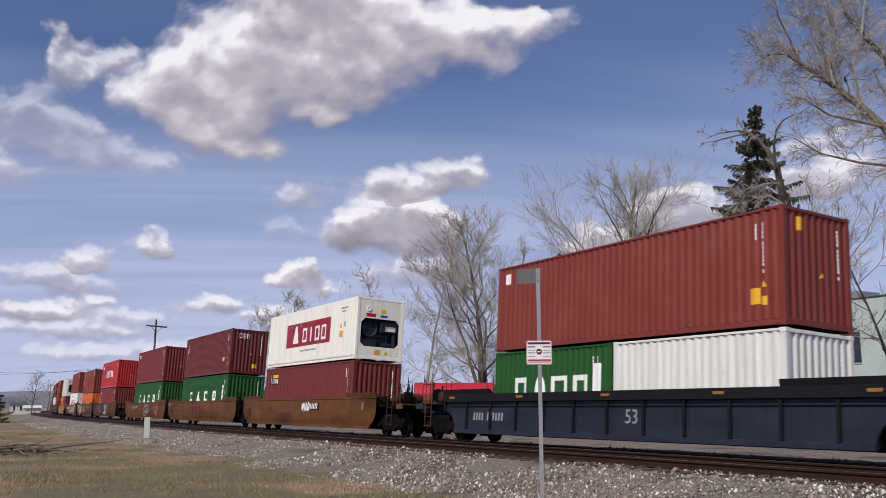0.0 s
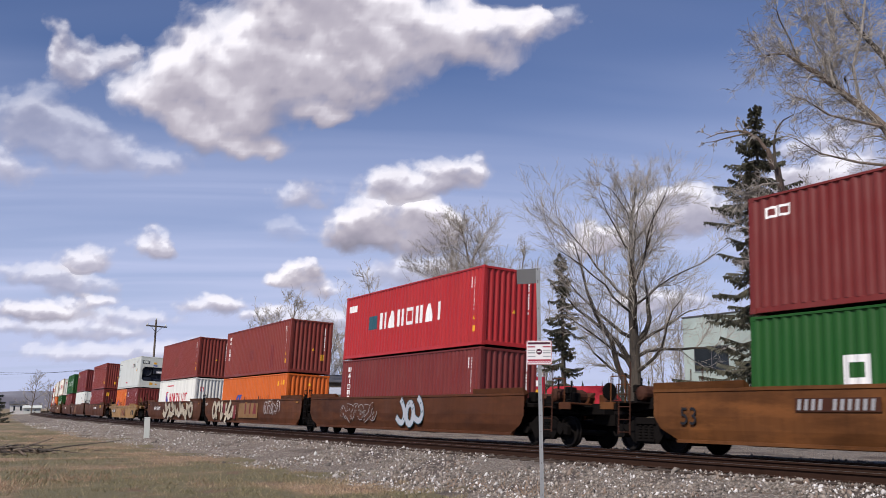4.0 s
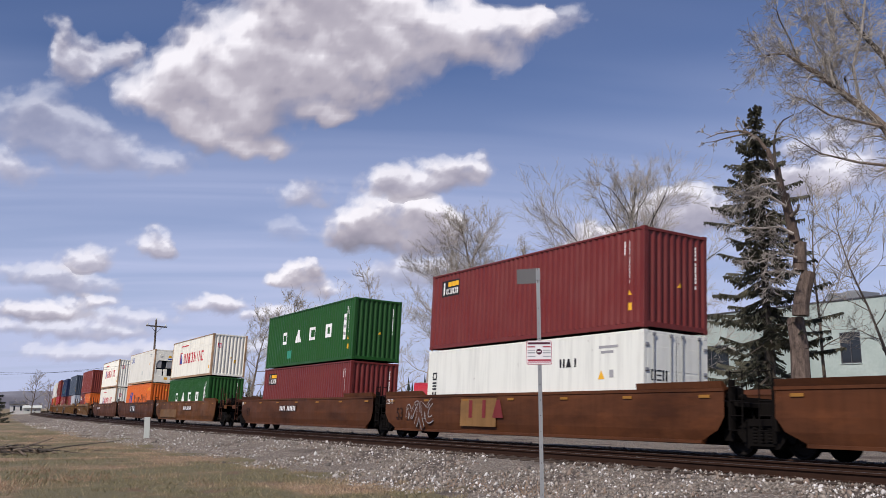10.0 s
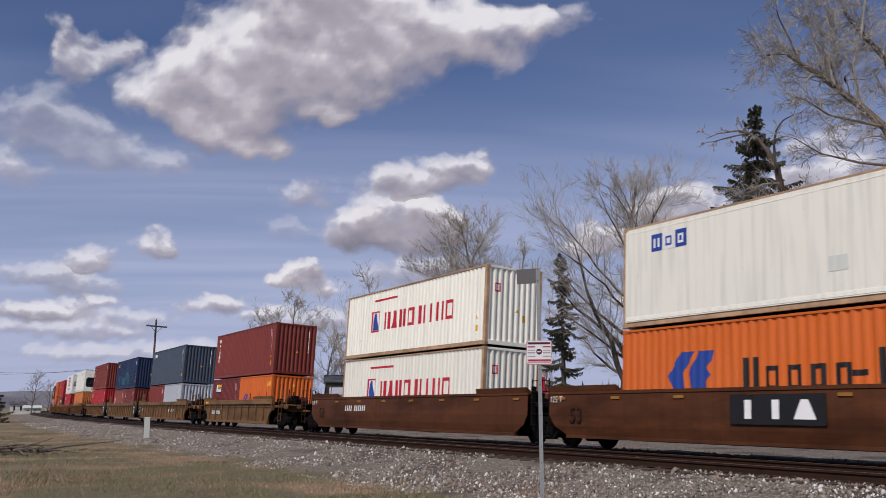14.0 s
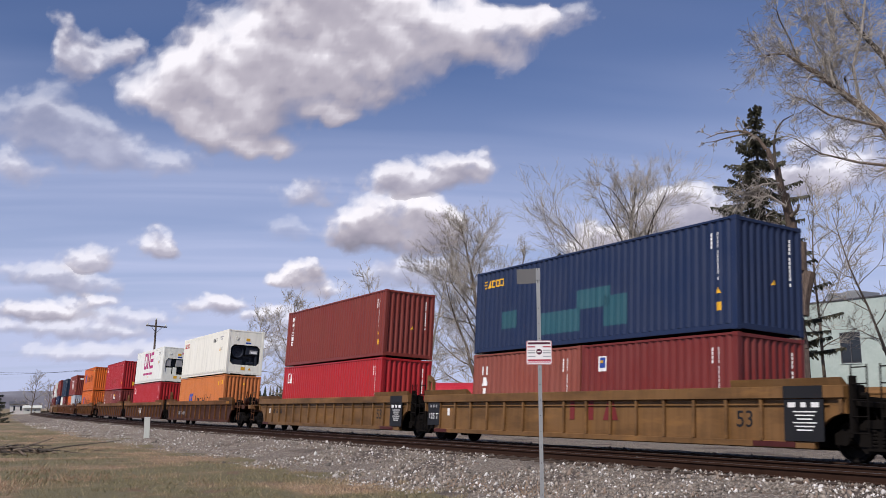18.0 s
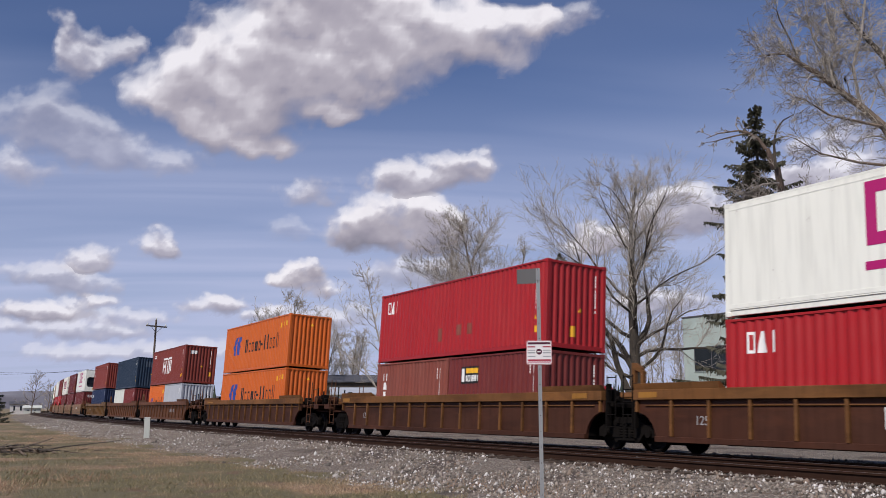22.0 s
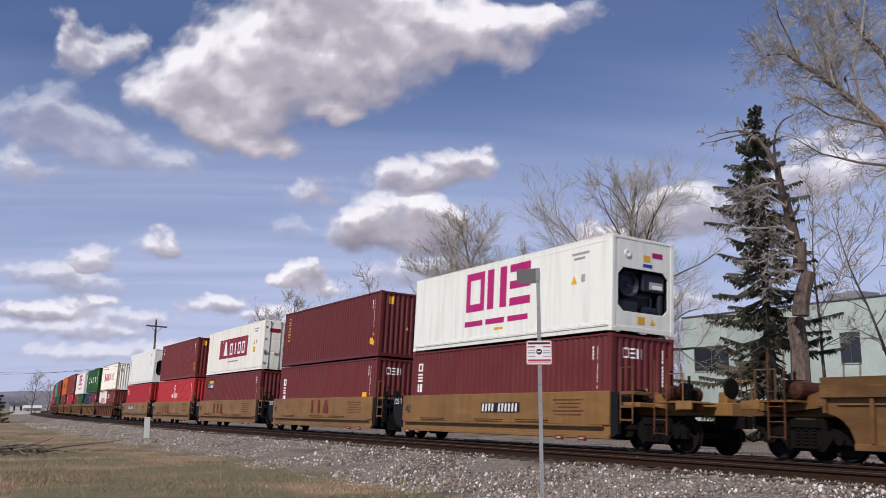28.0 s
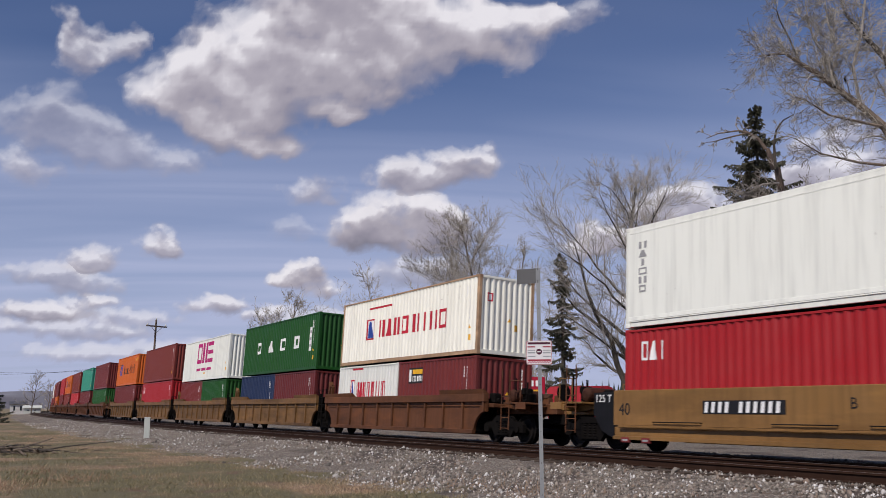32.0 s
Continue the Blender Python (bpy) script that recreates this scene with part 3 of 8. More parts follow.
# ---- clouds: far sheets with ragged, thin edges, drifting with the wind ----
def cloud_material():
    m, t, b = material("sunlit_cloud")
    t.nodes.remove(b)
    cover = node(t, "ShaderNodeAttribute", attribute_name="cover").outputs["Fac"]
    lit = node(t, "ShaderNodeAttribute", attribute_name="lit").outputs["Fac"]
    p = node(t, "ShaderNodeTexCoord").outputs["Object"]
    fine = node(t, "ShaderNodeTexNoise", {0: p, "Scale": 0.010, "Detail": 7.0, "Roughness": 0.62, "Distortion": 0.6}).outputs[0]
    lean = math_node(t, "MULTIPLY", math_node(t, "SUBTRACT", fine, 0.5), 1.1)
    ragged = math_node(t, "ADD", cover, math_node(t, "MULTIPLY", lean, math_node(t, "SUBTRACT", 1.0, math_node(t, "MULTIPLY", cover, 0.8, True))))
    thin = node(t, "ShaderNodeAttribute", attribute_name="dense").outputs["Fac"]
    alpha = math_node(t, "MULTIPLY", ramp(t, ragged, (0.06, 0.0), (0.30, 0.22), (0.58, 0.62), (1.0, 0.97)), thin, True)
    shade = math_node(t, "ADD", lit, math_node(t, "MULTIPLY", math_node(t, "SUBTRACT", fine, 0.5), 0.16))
    # Sunlit tops and shaded bases are put into the emission colour.
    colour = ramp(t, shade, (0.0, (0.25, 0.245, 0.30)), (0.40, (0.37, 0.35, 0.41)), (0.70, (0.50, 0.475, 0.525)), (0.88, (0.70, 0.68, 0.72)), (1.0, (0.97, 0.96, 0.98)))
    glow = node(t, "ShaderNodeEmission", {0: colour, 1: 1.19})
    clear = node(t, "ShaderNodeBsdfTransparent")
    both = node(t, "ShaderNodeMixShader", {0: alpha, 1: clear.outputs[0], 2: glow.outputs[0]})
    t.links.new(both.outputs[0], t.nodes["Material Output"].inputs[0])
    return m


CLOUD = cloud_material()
drifting = []


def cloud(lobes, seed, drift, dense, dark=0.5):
    """A cloud of several round lobes (azimuth, elevation, width, height in degrees), painted shade grey beneath,
    painted sun bright on top.
    """
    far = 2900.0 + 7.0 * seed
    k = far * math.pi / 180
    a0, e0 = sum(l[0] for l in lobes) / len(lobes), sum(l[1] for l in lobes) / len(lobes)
    x0 = min(l[0] - l[2] for l in lobes) - a0
    x1 = max(l[0] + l[2] for l in lobes) - a0
    z0 = min(l[1] - l[3] for l in lobes) - e0
    z1 = max(l[1] + l[3] for l in lobes) - e0
    step = max(0.08, (x1 - x0) / 150)
    nx, nz = int((x1 - x0) / step) + 1, int((z1 - z0) / step) + 1
    size = sum(l[3] for l in lobes) / len(lobes)

    def field(x, z):
        """Soft sum of the lobes, and how high in them the place lies (-1 beneath, 1 on top)."""
        d, rise = 0.0, 0.0
        for a, e, w, h in lobes:
            u, v = (x - a + a0) / (w * 0.5), (z - e + e0) / (h * 0.5)
            v = v * 1.15 if v < 0 else v
            g = math.exp(-1.15 * (u * u + v * v) ** 1.2)
            d, rise = d + g, rise + g * v
        return d, rise / max(d, 1e-6)

    def thick(x, z):
        wx = x + 0.20 * size * noise.fractal((x * 1.5 / size + seed, z * 1.5 / size, seed * 0.7), 1.0, 2.1, 5)
        wz = z + 0.16 * size * noise.fractal((x * 1.5 / size, z * 1.5 / size + seed, seed * 1.7 + 5), 1.0, 2.1, 5)
        d, rise = field(wx, wz)
        f = noise.fractal((x * 1.1 / size ** 0.6 + seed * 3.1, z * 1.5 / size ** 0.6, seed), 0.9, 2.05, 6)
        return min(1.3, max(0.0, 1.15 * (min(d, 1.3) - 0.30) + 0.46 * f * min(1.0, d * 1.8))), rise
    both = [[thick(x0 + i * step, z0 + j * step) for j in range(nz)] for i in range(nx)]
    grid = [[b[0] for b in row] for row in both]
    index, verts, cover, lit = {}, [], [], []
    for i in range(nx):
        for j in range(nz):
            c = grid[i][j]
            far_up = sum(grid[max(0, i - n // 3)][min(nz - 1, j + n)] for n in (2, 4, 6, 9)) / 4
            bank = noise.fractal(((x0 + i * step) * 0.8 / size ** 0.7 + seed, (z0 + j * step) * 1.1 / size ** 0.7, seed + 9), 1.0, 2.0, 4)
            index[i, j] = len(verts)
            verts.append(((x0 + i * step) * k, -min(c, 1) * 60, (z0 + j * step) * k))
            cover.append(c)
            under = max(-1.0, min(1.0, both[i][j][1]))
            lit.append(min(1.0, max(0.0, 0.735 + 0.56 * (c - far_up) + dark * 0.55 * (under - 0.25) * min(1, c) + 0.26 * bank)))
    faces = [(index[i, j], index[i + 1, j], index[i + 1, j + 1], index[i, j + 1]) for i in range(nx - 1) for j in range(nz - 1)
             if max(grid[i][j], grid[i + 1][j], grid[i + 1][j + 1], grid[i][j + 1]) > 0.05]
    me = bpy.data.meshes.new("cloud")
    me.from_pydata(verts, [], faces)
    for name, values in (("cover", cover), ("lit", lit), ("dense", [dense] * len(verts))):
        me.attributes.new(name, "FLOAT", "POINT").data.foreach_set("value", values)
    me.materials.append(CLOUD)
    me.shade_smooth()
    ob = tagged(new("cloud", me), "white fair-weather cloud with a flat grey base in the sky", "cloud", "clouds in the sky", "structure")

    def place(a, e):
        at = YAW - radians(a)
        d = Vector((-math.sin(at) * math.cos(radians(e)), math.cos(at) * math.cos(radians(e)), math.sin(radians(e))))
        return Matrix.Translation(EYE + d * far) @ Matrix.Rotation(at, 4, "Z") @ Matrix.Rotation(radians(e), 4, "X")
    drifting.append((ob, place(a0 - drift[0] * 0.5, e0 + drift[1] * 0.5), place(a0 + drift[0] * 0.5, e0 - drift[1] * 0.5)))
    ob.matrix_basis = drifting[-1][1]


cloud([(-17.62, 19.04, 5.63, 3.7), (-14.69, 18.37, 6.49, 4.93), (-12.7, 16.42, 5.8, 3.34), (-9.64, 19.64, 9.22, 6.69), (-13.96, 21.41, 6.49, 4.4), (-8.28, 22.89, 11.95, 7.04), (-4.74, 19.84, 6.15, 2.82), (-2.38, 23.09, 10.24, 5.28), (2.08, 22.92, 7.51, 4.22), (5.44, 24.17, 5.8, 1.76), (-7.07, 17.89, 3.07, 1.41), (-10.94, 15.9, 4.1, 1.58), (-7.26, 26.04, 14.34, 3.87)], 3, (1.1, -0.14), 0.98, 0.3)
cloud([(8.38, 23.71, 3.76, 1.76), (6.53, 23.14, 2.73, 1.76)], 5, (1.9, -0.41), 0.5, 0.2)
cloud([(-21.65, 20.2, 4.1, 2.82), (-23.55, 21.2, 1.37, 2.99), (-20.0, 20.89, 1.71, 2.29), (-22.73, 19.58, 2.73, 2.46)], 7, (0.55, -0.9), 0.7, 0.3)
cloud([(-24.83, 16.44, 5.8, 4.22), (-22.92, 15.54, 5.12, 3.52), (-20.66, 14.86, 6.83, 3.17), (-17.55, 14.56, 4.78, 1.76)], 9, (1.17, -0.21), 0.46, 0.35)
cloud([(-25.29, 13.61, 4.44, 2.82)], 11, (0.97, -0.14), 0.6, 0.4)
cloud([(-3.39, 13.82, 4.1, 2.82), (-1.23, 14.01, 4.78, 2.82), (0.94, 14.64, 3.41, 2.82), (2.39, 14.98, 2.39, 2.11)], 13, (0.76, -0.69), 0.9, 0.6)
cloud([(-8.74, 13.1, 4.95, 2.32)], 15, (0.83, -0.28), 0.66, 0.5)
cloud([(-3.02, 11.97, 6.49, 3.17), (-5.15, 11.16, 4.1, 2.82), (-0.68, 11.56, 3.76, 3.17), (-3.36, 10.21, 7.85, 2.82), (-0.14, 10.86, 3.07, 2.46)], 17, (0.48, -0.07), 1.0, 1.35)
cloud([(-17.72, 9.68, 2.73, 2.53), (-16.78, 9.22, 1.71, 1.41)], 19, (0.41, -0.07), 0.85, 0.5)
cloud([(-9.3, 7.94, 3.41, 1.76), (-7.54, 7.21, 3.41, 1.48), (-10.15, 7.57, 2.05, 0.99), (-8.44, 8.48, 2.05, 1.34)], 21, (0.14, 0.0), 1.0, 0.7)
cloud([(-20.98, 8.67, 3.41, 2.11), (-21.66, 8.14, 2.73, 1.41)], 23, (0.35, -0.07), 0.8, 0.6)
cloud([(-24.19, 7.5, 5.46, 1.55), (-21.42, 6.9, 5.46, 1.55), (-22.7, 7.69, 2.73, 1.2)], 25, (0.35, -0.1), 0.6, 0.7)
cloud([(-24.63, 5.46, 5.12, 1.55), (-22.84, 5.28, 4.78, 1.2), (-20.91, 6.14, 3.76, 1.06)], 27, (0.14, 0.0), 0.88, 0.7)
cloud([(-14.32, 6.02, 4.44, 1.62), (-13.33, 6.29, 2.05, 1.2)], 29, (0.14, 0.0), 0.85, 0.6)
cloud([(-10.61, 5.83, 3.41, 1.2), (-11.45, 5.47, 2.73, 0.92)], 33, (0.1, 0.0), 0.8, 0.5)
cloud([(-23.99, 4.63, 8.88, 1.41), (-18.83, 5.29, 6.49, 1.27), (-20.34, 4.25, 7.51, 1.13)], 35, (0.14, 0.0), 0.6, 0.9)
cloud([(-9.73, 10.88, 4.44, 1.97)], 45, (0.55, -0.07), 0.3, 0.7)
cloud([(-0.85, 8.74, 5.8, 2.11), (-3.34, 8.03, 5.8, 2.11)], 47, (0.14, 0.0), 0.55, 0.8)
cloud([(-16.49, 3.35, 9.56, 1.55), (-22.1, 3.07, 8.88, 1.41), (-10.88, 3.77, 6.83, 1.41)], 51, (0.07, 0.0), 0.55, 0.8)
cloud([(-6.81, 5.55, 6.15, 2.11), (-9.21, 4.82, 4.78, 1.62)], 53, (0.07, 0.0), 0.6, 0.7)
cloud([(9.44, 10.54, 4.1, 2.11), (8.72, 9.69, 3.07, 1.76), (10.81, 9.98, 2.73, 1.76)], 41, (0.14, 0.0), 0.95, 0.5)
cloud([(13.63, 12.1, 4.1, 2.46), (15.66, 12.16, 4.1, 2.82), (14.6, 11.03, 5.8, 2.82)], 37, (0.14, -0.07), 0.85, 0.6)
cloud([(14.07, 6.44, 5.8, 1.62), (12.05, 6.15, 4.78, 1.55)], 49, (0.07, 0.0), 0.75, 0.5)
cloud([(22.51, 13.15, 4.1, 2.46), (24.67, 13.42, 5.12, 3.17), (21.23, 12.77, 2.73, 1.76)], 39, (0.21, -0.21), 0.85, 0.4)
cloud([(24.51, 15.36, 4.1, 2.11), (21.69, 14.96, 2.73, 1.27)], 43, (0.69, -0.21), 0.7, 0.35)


# ---- beside and behind the track ----
def at(azimuth, elevation, distance):
    """The place seen at these angles from the camera, at a level distance."""
    return toward(azimuth, distance, EYE.z + distance * math.tan(radians(elevation)))


BARK = grain("grey_brown_bark", (0.075, 0.055, 0.041), (0.22, 0.172, 0.130), 5, 0.9, 0.7, 0.03, (1, 1, 0.3))
DARK_BARK = grain("dark_bark", (0.034, 0.028, 0.022), (0.095, 0.078, 0.060), 5, 0.9, 0.7, 0.03, (1, 1, 0.3))
WEATHERED = grain("weathered_brown_bark", (0.040, 0.027, 0.021), (0.165, 0.122, 0.096), 6, 0.9, 0.8, 0.03, (1, 1, 0.3))
TWIG = grain("pale_twigs", (0.27, 0.24, 0.20), (0.50, 0.46, 0.395), 2, 0.85, 0.2, 0.01)
DEAD = grain("bleached_dead_wood", (0.24, 0.215, 0.185), (0.40, 0.365, 0.32), 3, 0.9, 0.4, 0.02)
NEEDLES = grain("spruce_needles", (0.026, 0.029, 0.016), (0.098, 0.092, 0.060), 1.2, 0.8, 0.3, 0.02)
POLE_WOOD = grain("weathered_pole_wood", (0.075, 0.055, 0.042), (0.16, 0.13, 0.10), 3, 0.9, 0.4, 0.01, (4, 4, 0.3))
STUCCO = grain("pale_green_stucco", (0.36, 0.44, 0.405), (0.46, 0.54, 0.50), 0.6, 0.9, 0.35, 0.004, c=(0.33, 0.40, 0.37))
ROOF_DARK = grain("dark_roof_sheet", (0.045, 0.048, 0.055), (0.10, 0.10, 0.11), 1.0, 0.7, 0.2, 0.01)
PLASTER = grain("off_white_siding", (0.50, 0.49, 0.46), (0.66, 0.65, 0.62), 0.6, 0.85, 0.2, 0.01)
TARP = paint("red_tarpaulin", (0.46, 0.020, 0.035), 0.5, 0.35, 0.0, 0.1)
RUBBER = paint("tyre_rubber", (0.014, 0.014, 0.015), 0.8, 0.3, 0.0, 0.1)
# The blue-grey of distance haze is put into the hill colours.
HAZY_HILL = grain("hazy_wooded_hills", (0.12, 0.125, 0.15), (0.20, 0.195, 0.215), 0.012, 1.0, 0.0, 0.1, c=(0.11, 0.105, 0.12))
WOODS = grain("far_conifers", (0.018, 0.028, 0.020), (0.050, 0.062, 0.042), 0.3, 0.95, 0.2, 0.05)


def glass_material():
    m, t, b = material("dark_window_glass")
    b.inputs["Base Color"].default_value = (0.02, 0.025, 0.03, 1)
    b.inputs["Roughness"].default_value = 0.06
    bump(t, b, noise_at(t, 1.5, 2), 0.05, 0.01)
    return m


GLASS = glass_material()


def limb(s, rnd, p, d, length, r, sides, bend, up, steps=5, taper=0.35):
    """A bent, tapering branch; returns the points along it with their directions and radii."""
    pts = [(p.copy(), d.copy(), r)]
    for i in range(steps):
        d = (d + Vector((rnd.gauss(0, bend), rnd.gauss(0, bend), rnd.gauss(0, bend) + up))).normalized()
        q = p + d * (length / steps)
        r2 = r + (pts[0][2] * taper - pts[0][2]) / steps
        s.tube(p, q, r, max(r2, 0.004), sides, False)
        p, r = q, max(r2, 0.004)
        pts.append((p.copy(), d.copy(), r))
    return pts


def side_way(rnd, d, spread, a=None):
    q = d.to_track_quat("Z", "Y")
    a = rnd.uniform(0, 2 * math.pi) if a is None else a
    return (q @ Vector((math.cos(a) * math.sin(spread), math.sin(a) * math.sin(spread), math.cos(spread)))).normalized()


def bare_tree(place, height, seed, label, radius=0.28, limbs=16, fork=0.22, width=0.27, lean=(0, 0), fine=0.012, bark=None, wood=None, dense=1.0, buds=0.5, flat=1.25, stems=()):
    """A leafless tree: a trunk that runs on to the top, limbs that rise from it and end in an oval crown of fine ascending twigs."""
    rnd = random.Random(seed)
    bark, wood = bark or BARK, wood or TWIG
    tree = thing("bare_tree", label, "tree", "bare trees behind the track")
    tree.location = place
    trunk, crown = Shape(), Shape()
    d = Vector((lean[0], lean[1], 1)).normalized()
    stem = limb(trunk, rnd, Vector((0, 0, -0.15)), d, height * 0.86, radius, 9, 0.05, 0.03, 12, 0.12)
    boles, mains = [], []

    def bough(p, way, ln, r, up):
        one = Shape()
        main = limb(one, rnd, p, way, ln, r, 6, 0.15, up, 7, 0.14)
        boles.append(one)
        mains.append((main, ln))
    for side, start, tilt, ln in stems:
        at_ = stem[start]
        bough(at_[0], (Vector((math.cos(YAW) * side, math.sin(YAW) * side, 0)) * tilt + Vector((0, 0, 1))).normalized(), height * ln, radius * 0.55, 0.05)
    for k in range(limbs):
        g = (k + rnd.random() * 0.7) / limbs
        f = fork + (0.98 - fork) * g
        i = min(len(stem) - 2, int(f * (len(stem) - 1)))
        p = stem[i][0].lerp(stem[i + 1][0], f * (len(stem) - 1) - i)
        ln = height * width * (0.20 + 1.0 * math.sin(math.pi * (0.22 + 0.78 * g))) * rnd.uniform(0.8, 1.15)
        way = side_way(rnd, stem[i][1], (flat - 0.5 * g) * rnd.uniform(0.8, 1.1), 2.4 * k + rnd.uniform(-0.4, 0.4))
        bough(p, way, ln, max(stem[i][2] * rnd.uniform(0.30, 0.46), fine * 2), 0.045)
    mains.append((stem[7:], height * width * 0.8))
    for main, ln in mains:
        for n in range(int((4 + 1.0 * ln) * dense)):
            j = rnd.randint(1, len(main) - 1)
            q, dq, rq = main[j]
            sub = limb(crown, rnd, q, side_way(rnd, dq, rnd.uniform(0.4, 0.85)), (0.5 + ln * 0.30) * rnd.uniform(0.6, 1.2), max(min(rq * 0.6, 0.035), fine * 1.3), 4, 0.16, 0.09, 5, 0.35)
            for m in range(int(7 * dense)):
                q2, d2, r2 = sub[rnd.randint(1, 5)]
                tw = limb(crown, rnd, q2, side_way(rnd, d2, rnd.uniform(0.35, 0.8)), (0.25 + ln * 0.11) * rnd.uniform(0.6, 1.2), fine, 3, 0.16, 0.08, 3, 0.7)
                for z in range(int(4 * dense)):
                    q3, d3, r3 = tw[rnd.randint(1, 3)]
                    end = limb(crown, rnd, q3, side_way(rnd, d3, rnd.uniform(0.3, 0.8)), 0.16 + ln * 0.05 * rnd.uniform(0.6, 1.3), fine * 0.75, 3, 0.12, 0.06, 2, 0.7)
                    if rnd.random() < buds:
                        tip, go = end[-1][0], end[-1][1]
                        crown.tube(tip, tip + go * fine * 5, fine * 1.7, fine * 0.8, 3, False)
    heights = sorted(v[2] for v in crown.v)
    k = height / heights[int(len(heights) * 0.997)]
    for s in (trunk, crown, *boles):
        s.v = [(x * k, y * k, z * k) for x, y, z in s.v]
    part("trunk", trunk, bark, tree)
    for one in boles:
        part("limb", one, bark, tree)
    part("crown", crown, wood, tree)["kind"] = "stuff"
    return tree


def drawn_limb(tree, points, r0, r1, bark, rnd, twigs, fine, size, crown, droop=0.05):
    """A limb through given places, with forked side twigs that go into the crown."""
    one = Shape()
    n = len(points) - 1
    for i in range(n):
        a, b = r0 + (r1 - r0) * i / n, r0 + (r1 - r0) * (i + 1) / n
        one.tube(points[i], points[i + 1], a, b, 7, False)
        way = (points[i + 1] - points[i]).normalized()
        for k in range(twigs):
            q = points[i].lerp(points[i + 1], rnd.random())
            sub = limb(crown, rnd, q, side_way(rnd, way, rnd.uniform(0.5, 1.2)), size * rnd.uniform(0.5, 1.2), max(fine * 1.8, b * 0.25), 4, 0.2, droop, 5, 0.3)
            for m in range(6):
                q2, d2, _ = sub[rnd.randint(1, 5)]
                tw = limb(crown, rnd, q2, side_way(rnd, d2, rnd.uniform(0.4, 0.9)), size * rnd.uniform(0.25, 0.5), fine * 1.2, 3, 0.2, droop, 3, 0.6)
                for z in range(4):
                    q3, d3, _ = tw[rnd.randint(1, 3)]
                    limb(crown, rnd, q3, side_way(rnd, d3, rnd.uniform(0.4, 0.9)), size * rnd.uniform(0.12, 0.28), fine, 3, 0.15, droop, 2, 0.7)
    part("limb", one, bark, tree)


def sweep(tree, way, dist):
    """Places given as (azimuth, elevation) at about one distance, in the tree's own space."""
    return [at(a, e, dist) - Vector(tree.location) for a, e in way]


def cottonwood():
    """The big tree at the picture's edge: its trunk stands outside the view and its limbs reach in."""
    rnd = random.Random(31)
    dist = 41.0
    tree = thing("bare_tree", "big bare cottonwood with dark limbs and pale sunlit twigs", "tree", "bare trees behind the track")
    tree.location = toward(30.6, dist, GROUND)
    crown = Shape()
    trunk = Shape()
    pts = [Vector((0, 0, -0.2))] + sweep(tree, [(30.2, 4), (29.3, 9), (28.3, 12.2)], dist)
    for a, b, r, q in zip(pts, pts[1:], (0.55, 0.47, 0.40), (0.47, 0.40, 0.30)):
        trunk.tube(a, b, r, q, 12, False)
    part("trunk", trunk, BARK, tree)
    fork = (28.3, 12.2)
    for way, d, r0, r1, bark, n, size in (
            ([fork, (27.3, 13.6), (26.56, 15.5), (25.52, 16.7), (24.24, 17.95), (23.07, 19.06), (22.17, 19.75), (21.41, 20.39), (20.59, 20.4), (19.94, 20.4)], 0.0, 0.22, 0.025, BARK, 11, 1.5),
            ([(22.17, 19.75), (21.77, 20.98), (21.21, 22.32), (21.07, 22.9)], 0.0, 0.05, 0.02, DARK_BARK, 8, 0.9),
            ([fork, (27.9, 15.5), (27.3, 17.5), (26.87, 19.29), (26.11, 20.34), (25.48, 21.22), (24.93, 22.02), (24.3, 24.5)], 0.6, 0.20, 0.03, DARK_BARK, 10, 1.5),
            ([(24.27, 18.0), (23.89, 19.42), (23.05, 20.96), (22.81, 22.06), (22.7, 24.0)], 0.1, 0.06, 0.02, DEAD, 11, 1.2),
            ([(24.0, 18.2), (23.79, 19.47), (24.29, 20.28), (23.91, 21.78), (23.83, 23.64), (23.4, 26)], -0.3, 0.07, 0.02, DEAD, 11, 1.2),
            ([(25.3, 17.0), (25.1, 19.09), (25.7, 20.87), (26.23, 23.54), (25.8, 26.5)], 0.3, 0.08, 0.03, DEAD, 11, 1.4),
            ([fork, (27.0, 13.3), (25.0, 13.75), (23.03, 14.46), (21.6, 15.5)], -0.8, 0.09, 0.015, BARK, 7, 1.2),
            ([(26.4, 15.6), (25.0, 16.1), (23.6, 16.6), (22.4, 17.6), (21.6, 17.9)], -0.5, 0.07, 0.012, BARK, 9, 1.2),
            ([fork, (28.6, 16), (28.2, 20), (27.6, 24), (27.2, 27)], 0.9, 0.24, 0.05, BARK, 7, 1.7)):
        drawn_limb(tree, sweep(tree, way, dist + d), r0, r1, bark, rnd, n, 0.0085, size, crown, 0.02)
    part("crown", crown, TWIG, tree)["kind"] = "stuff"


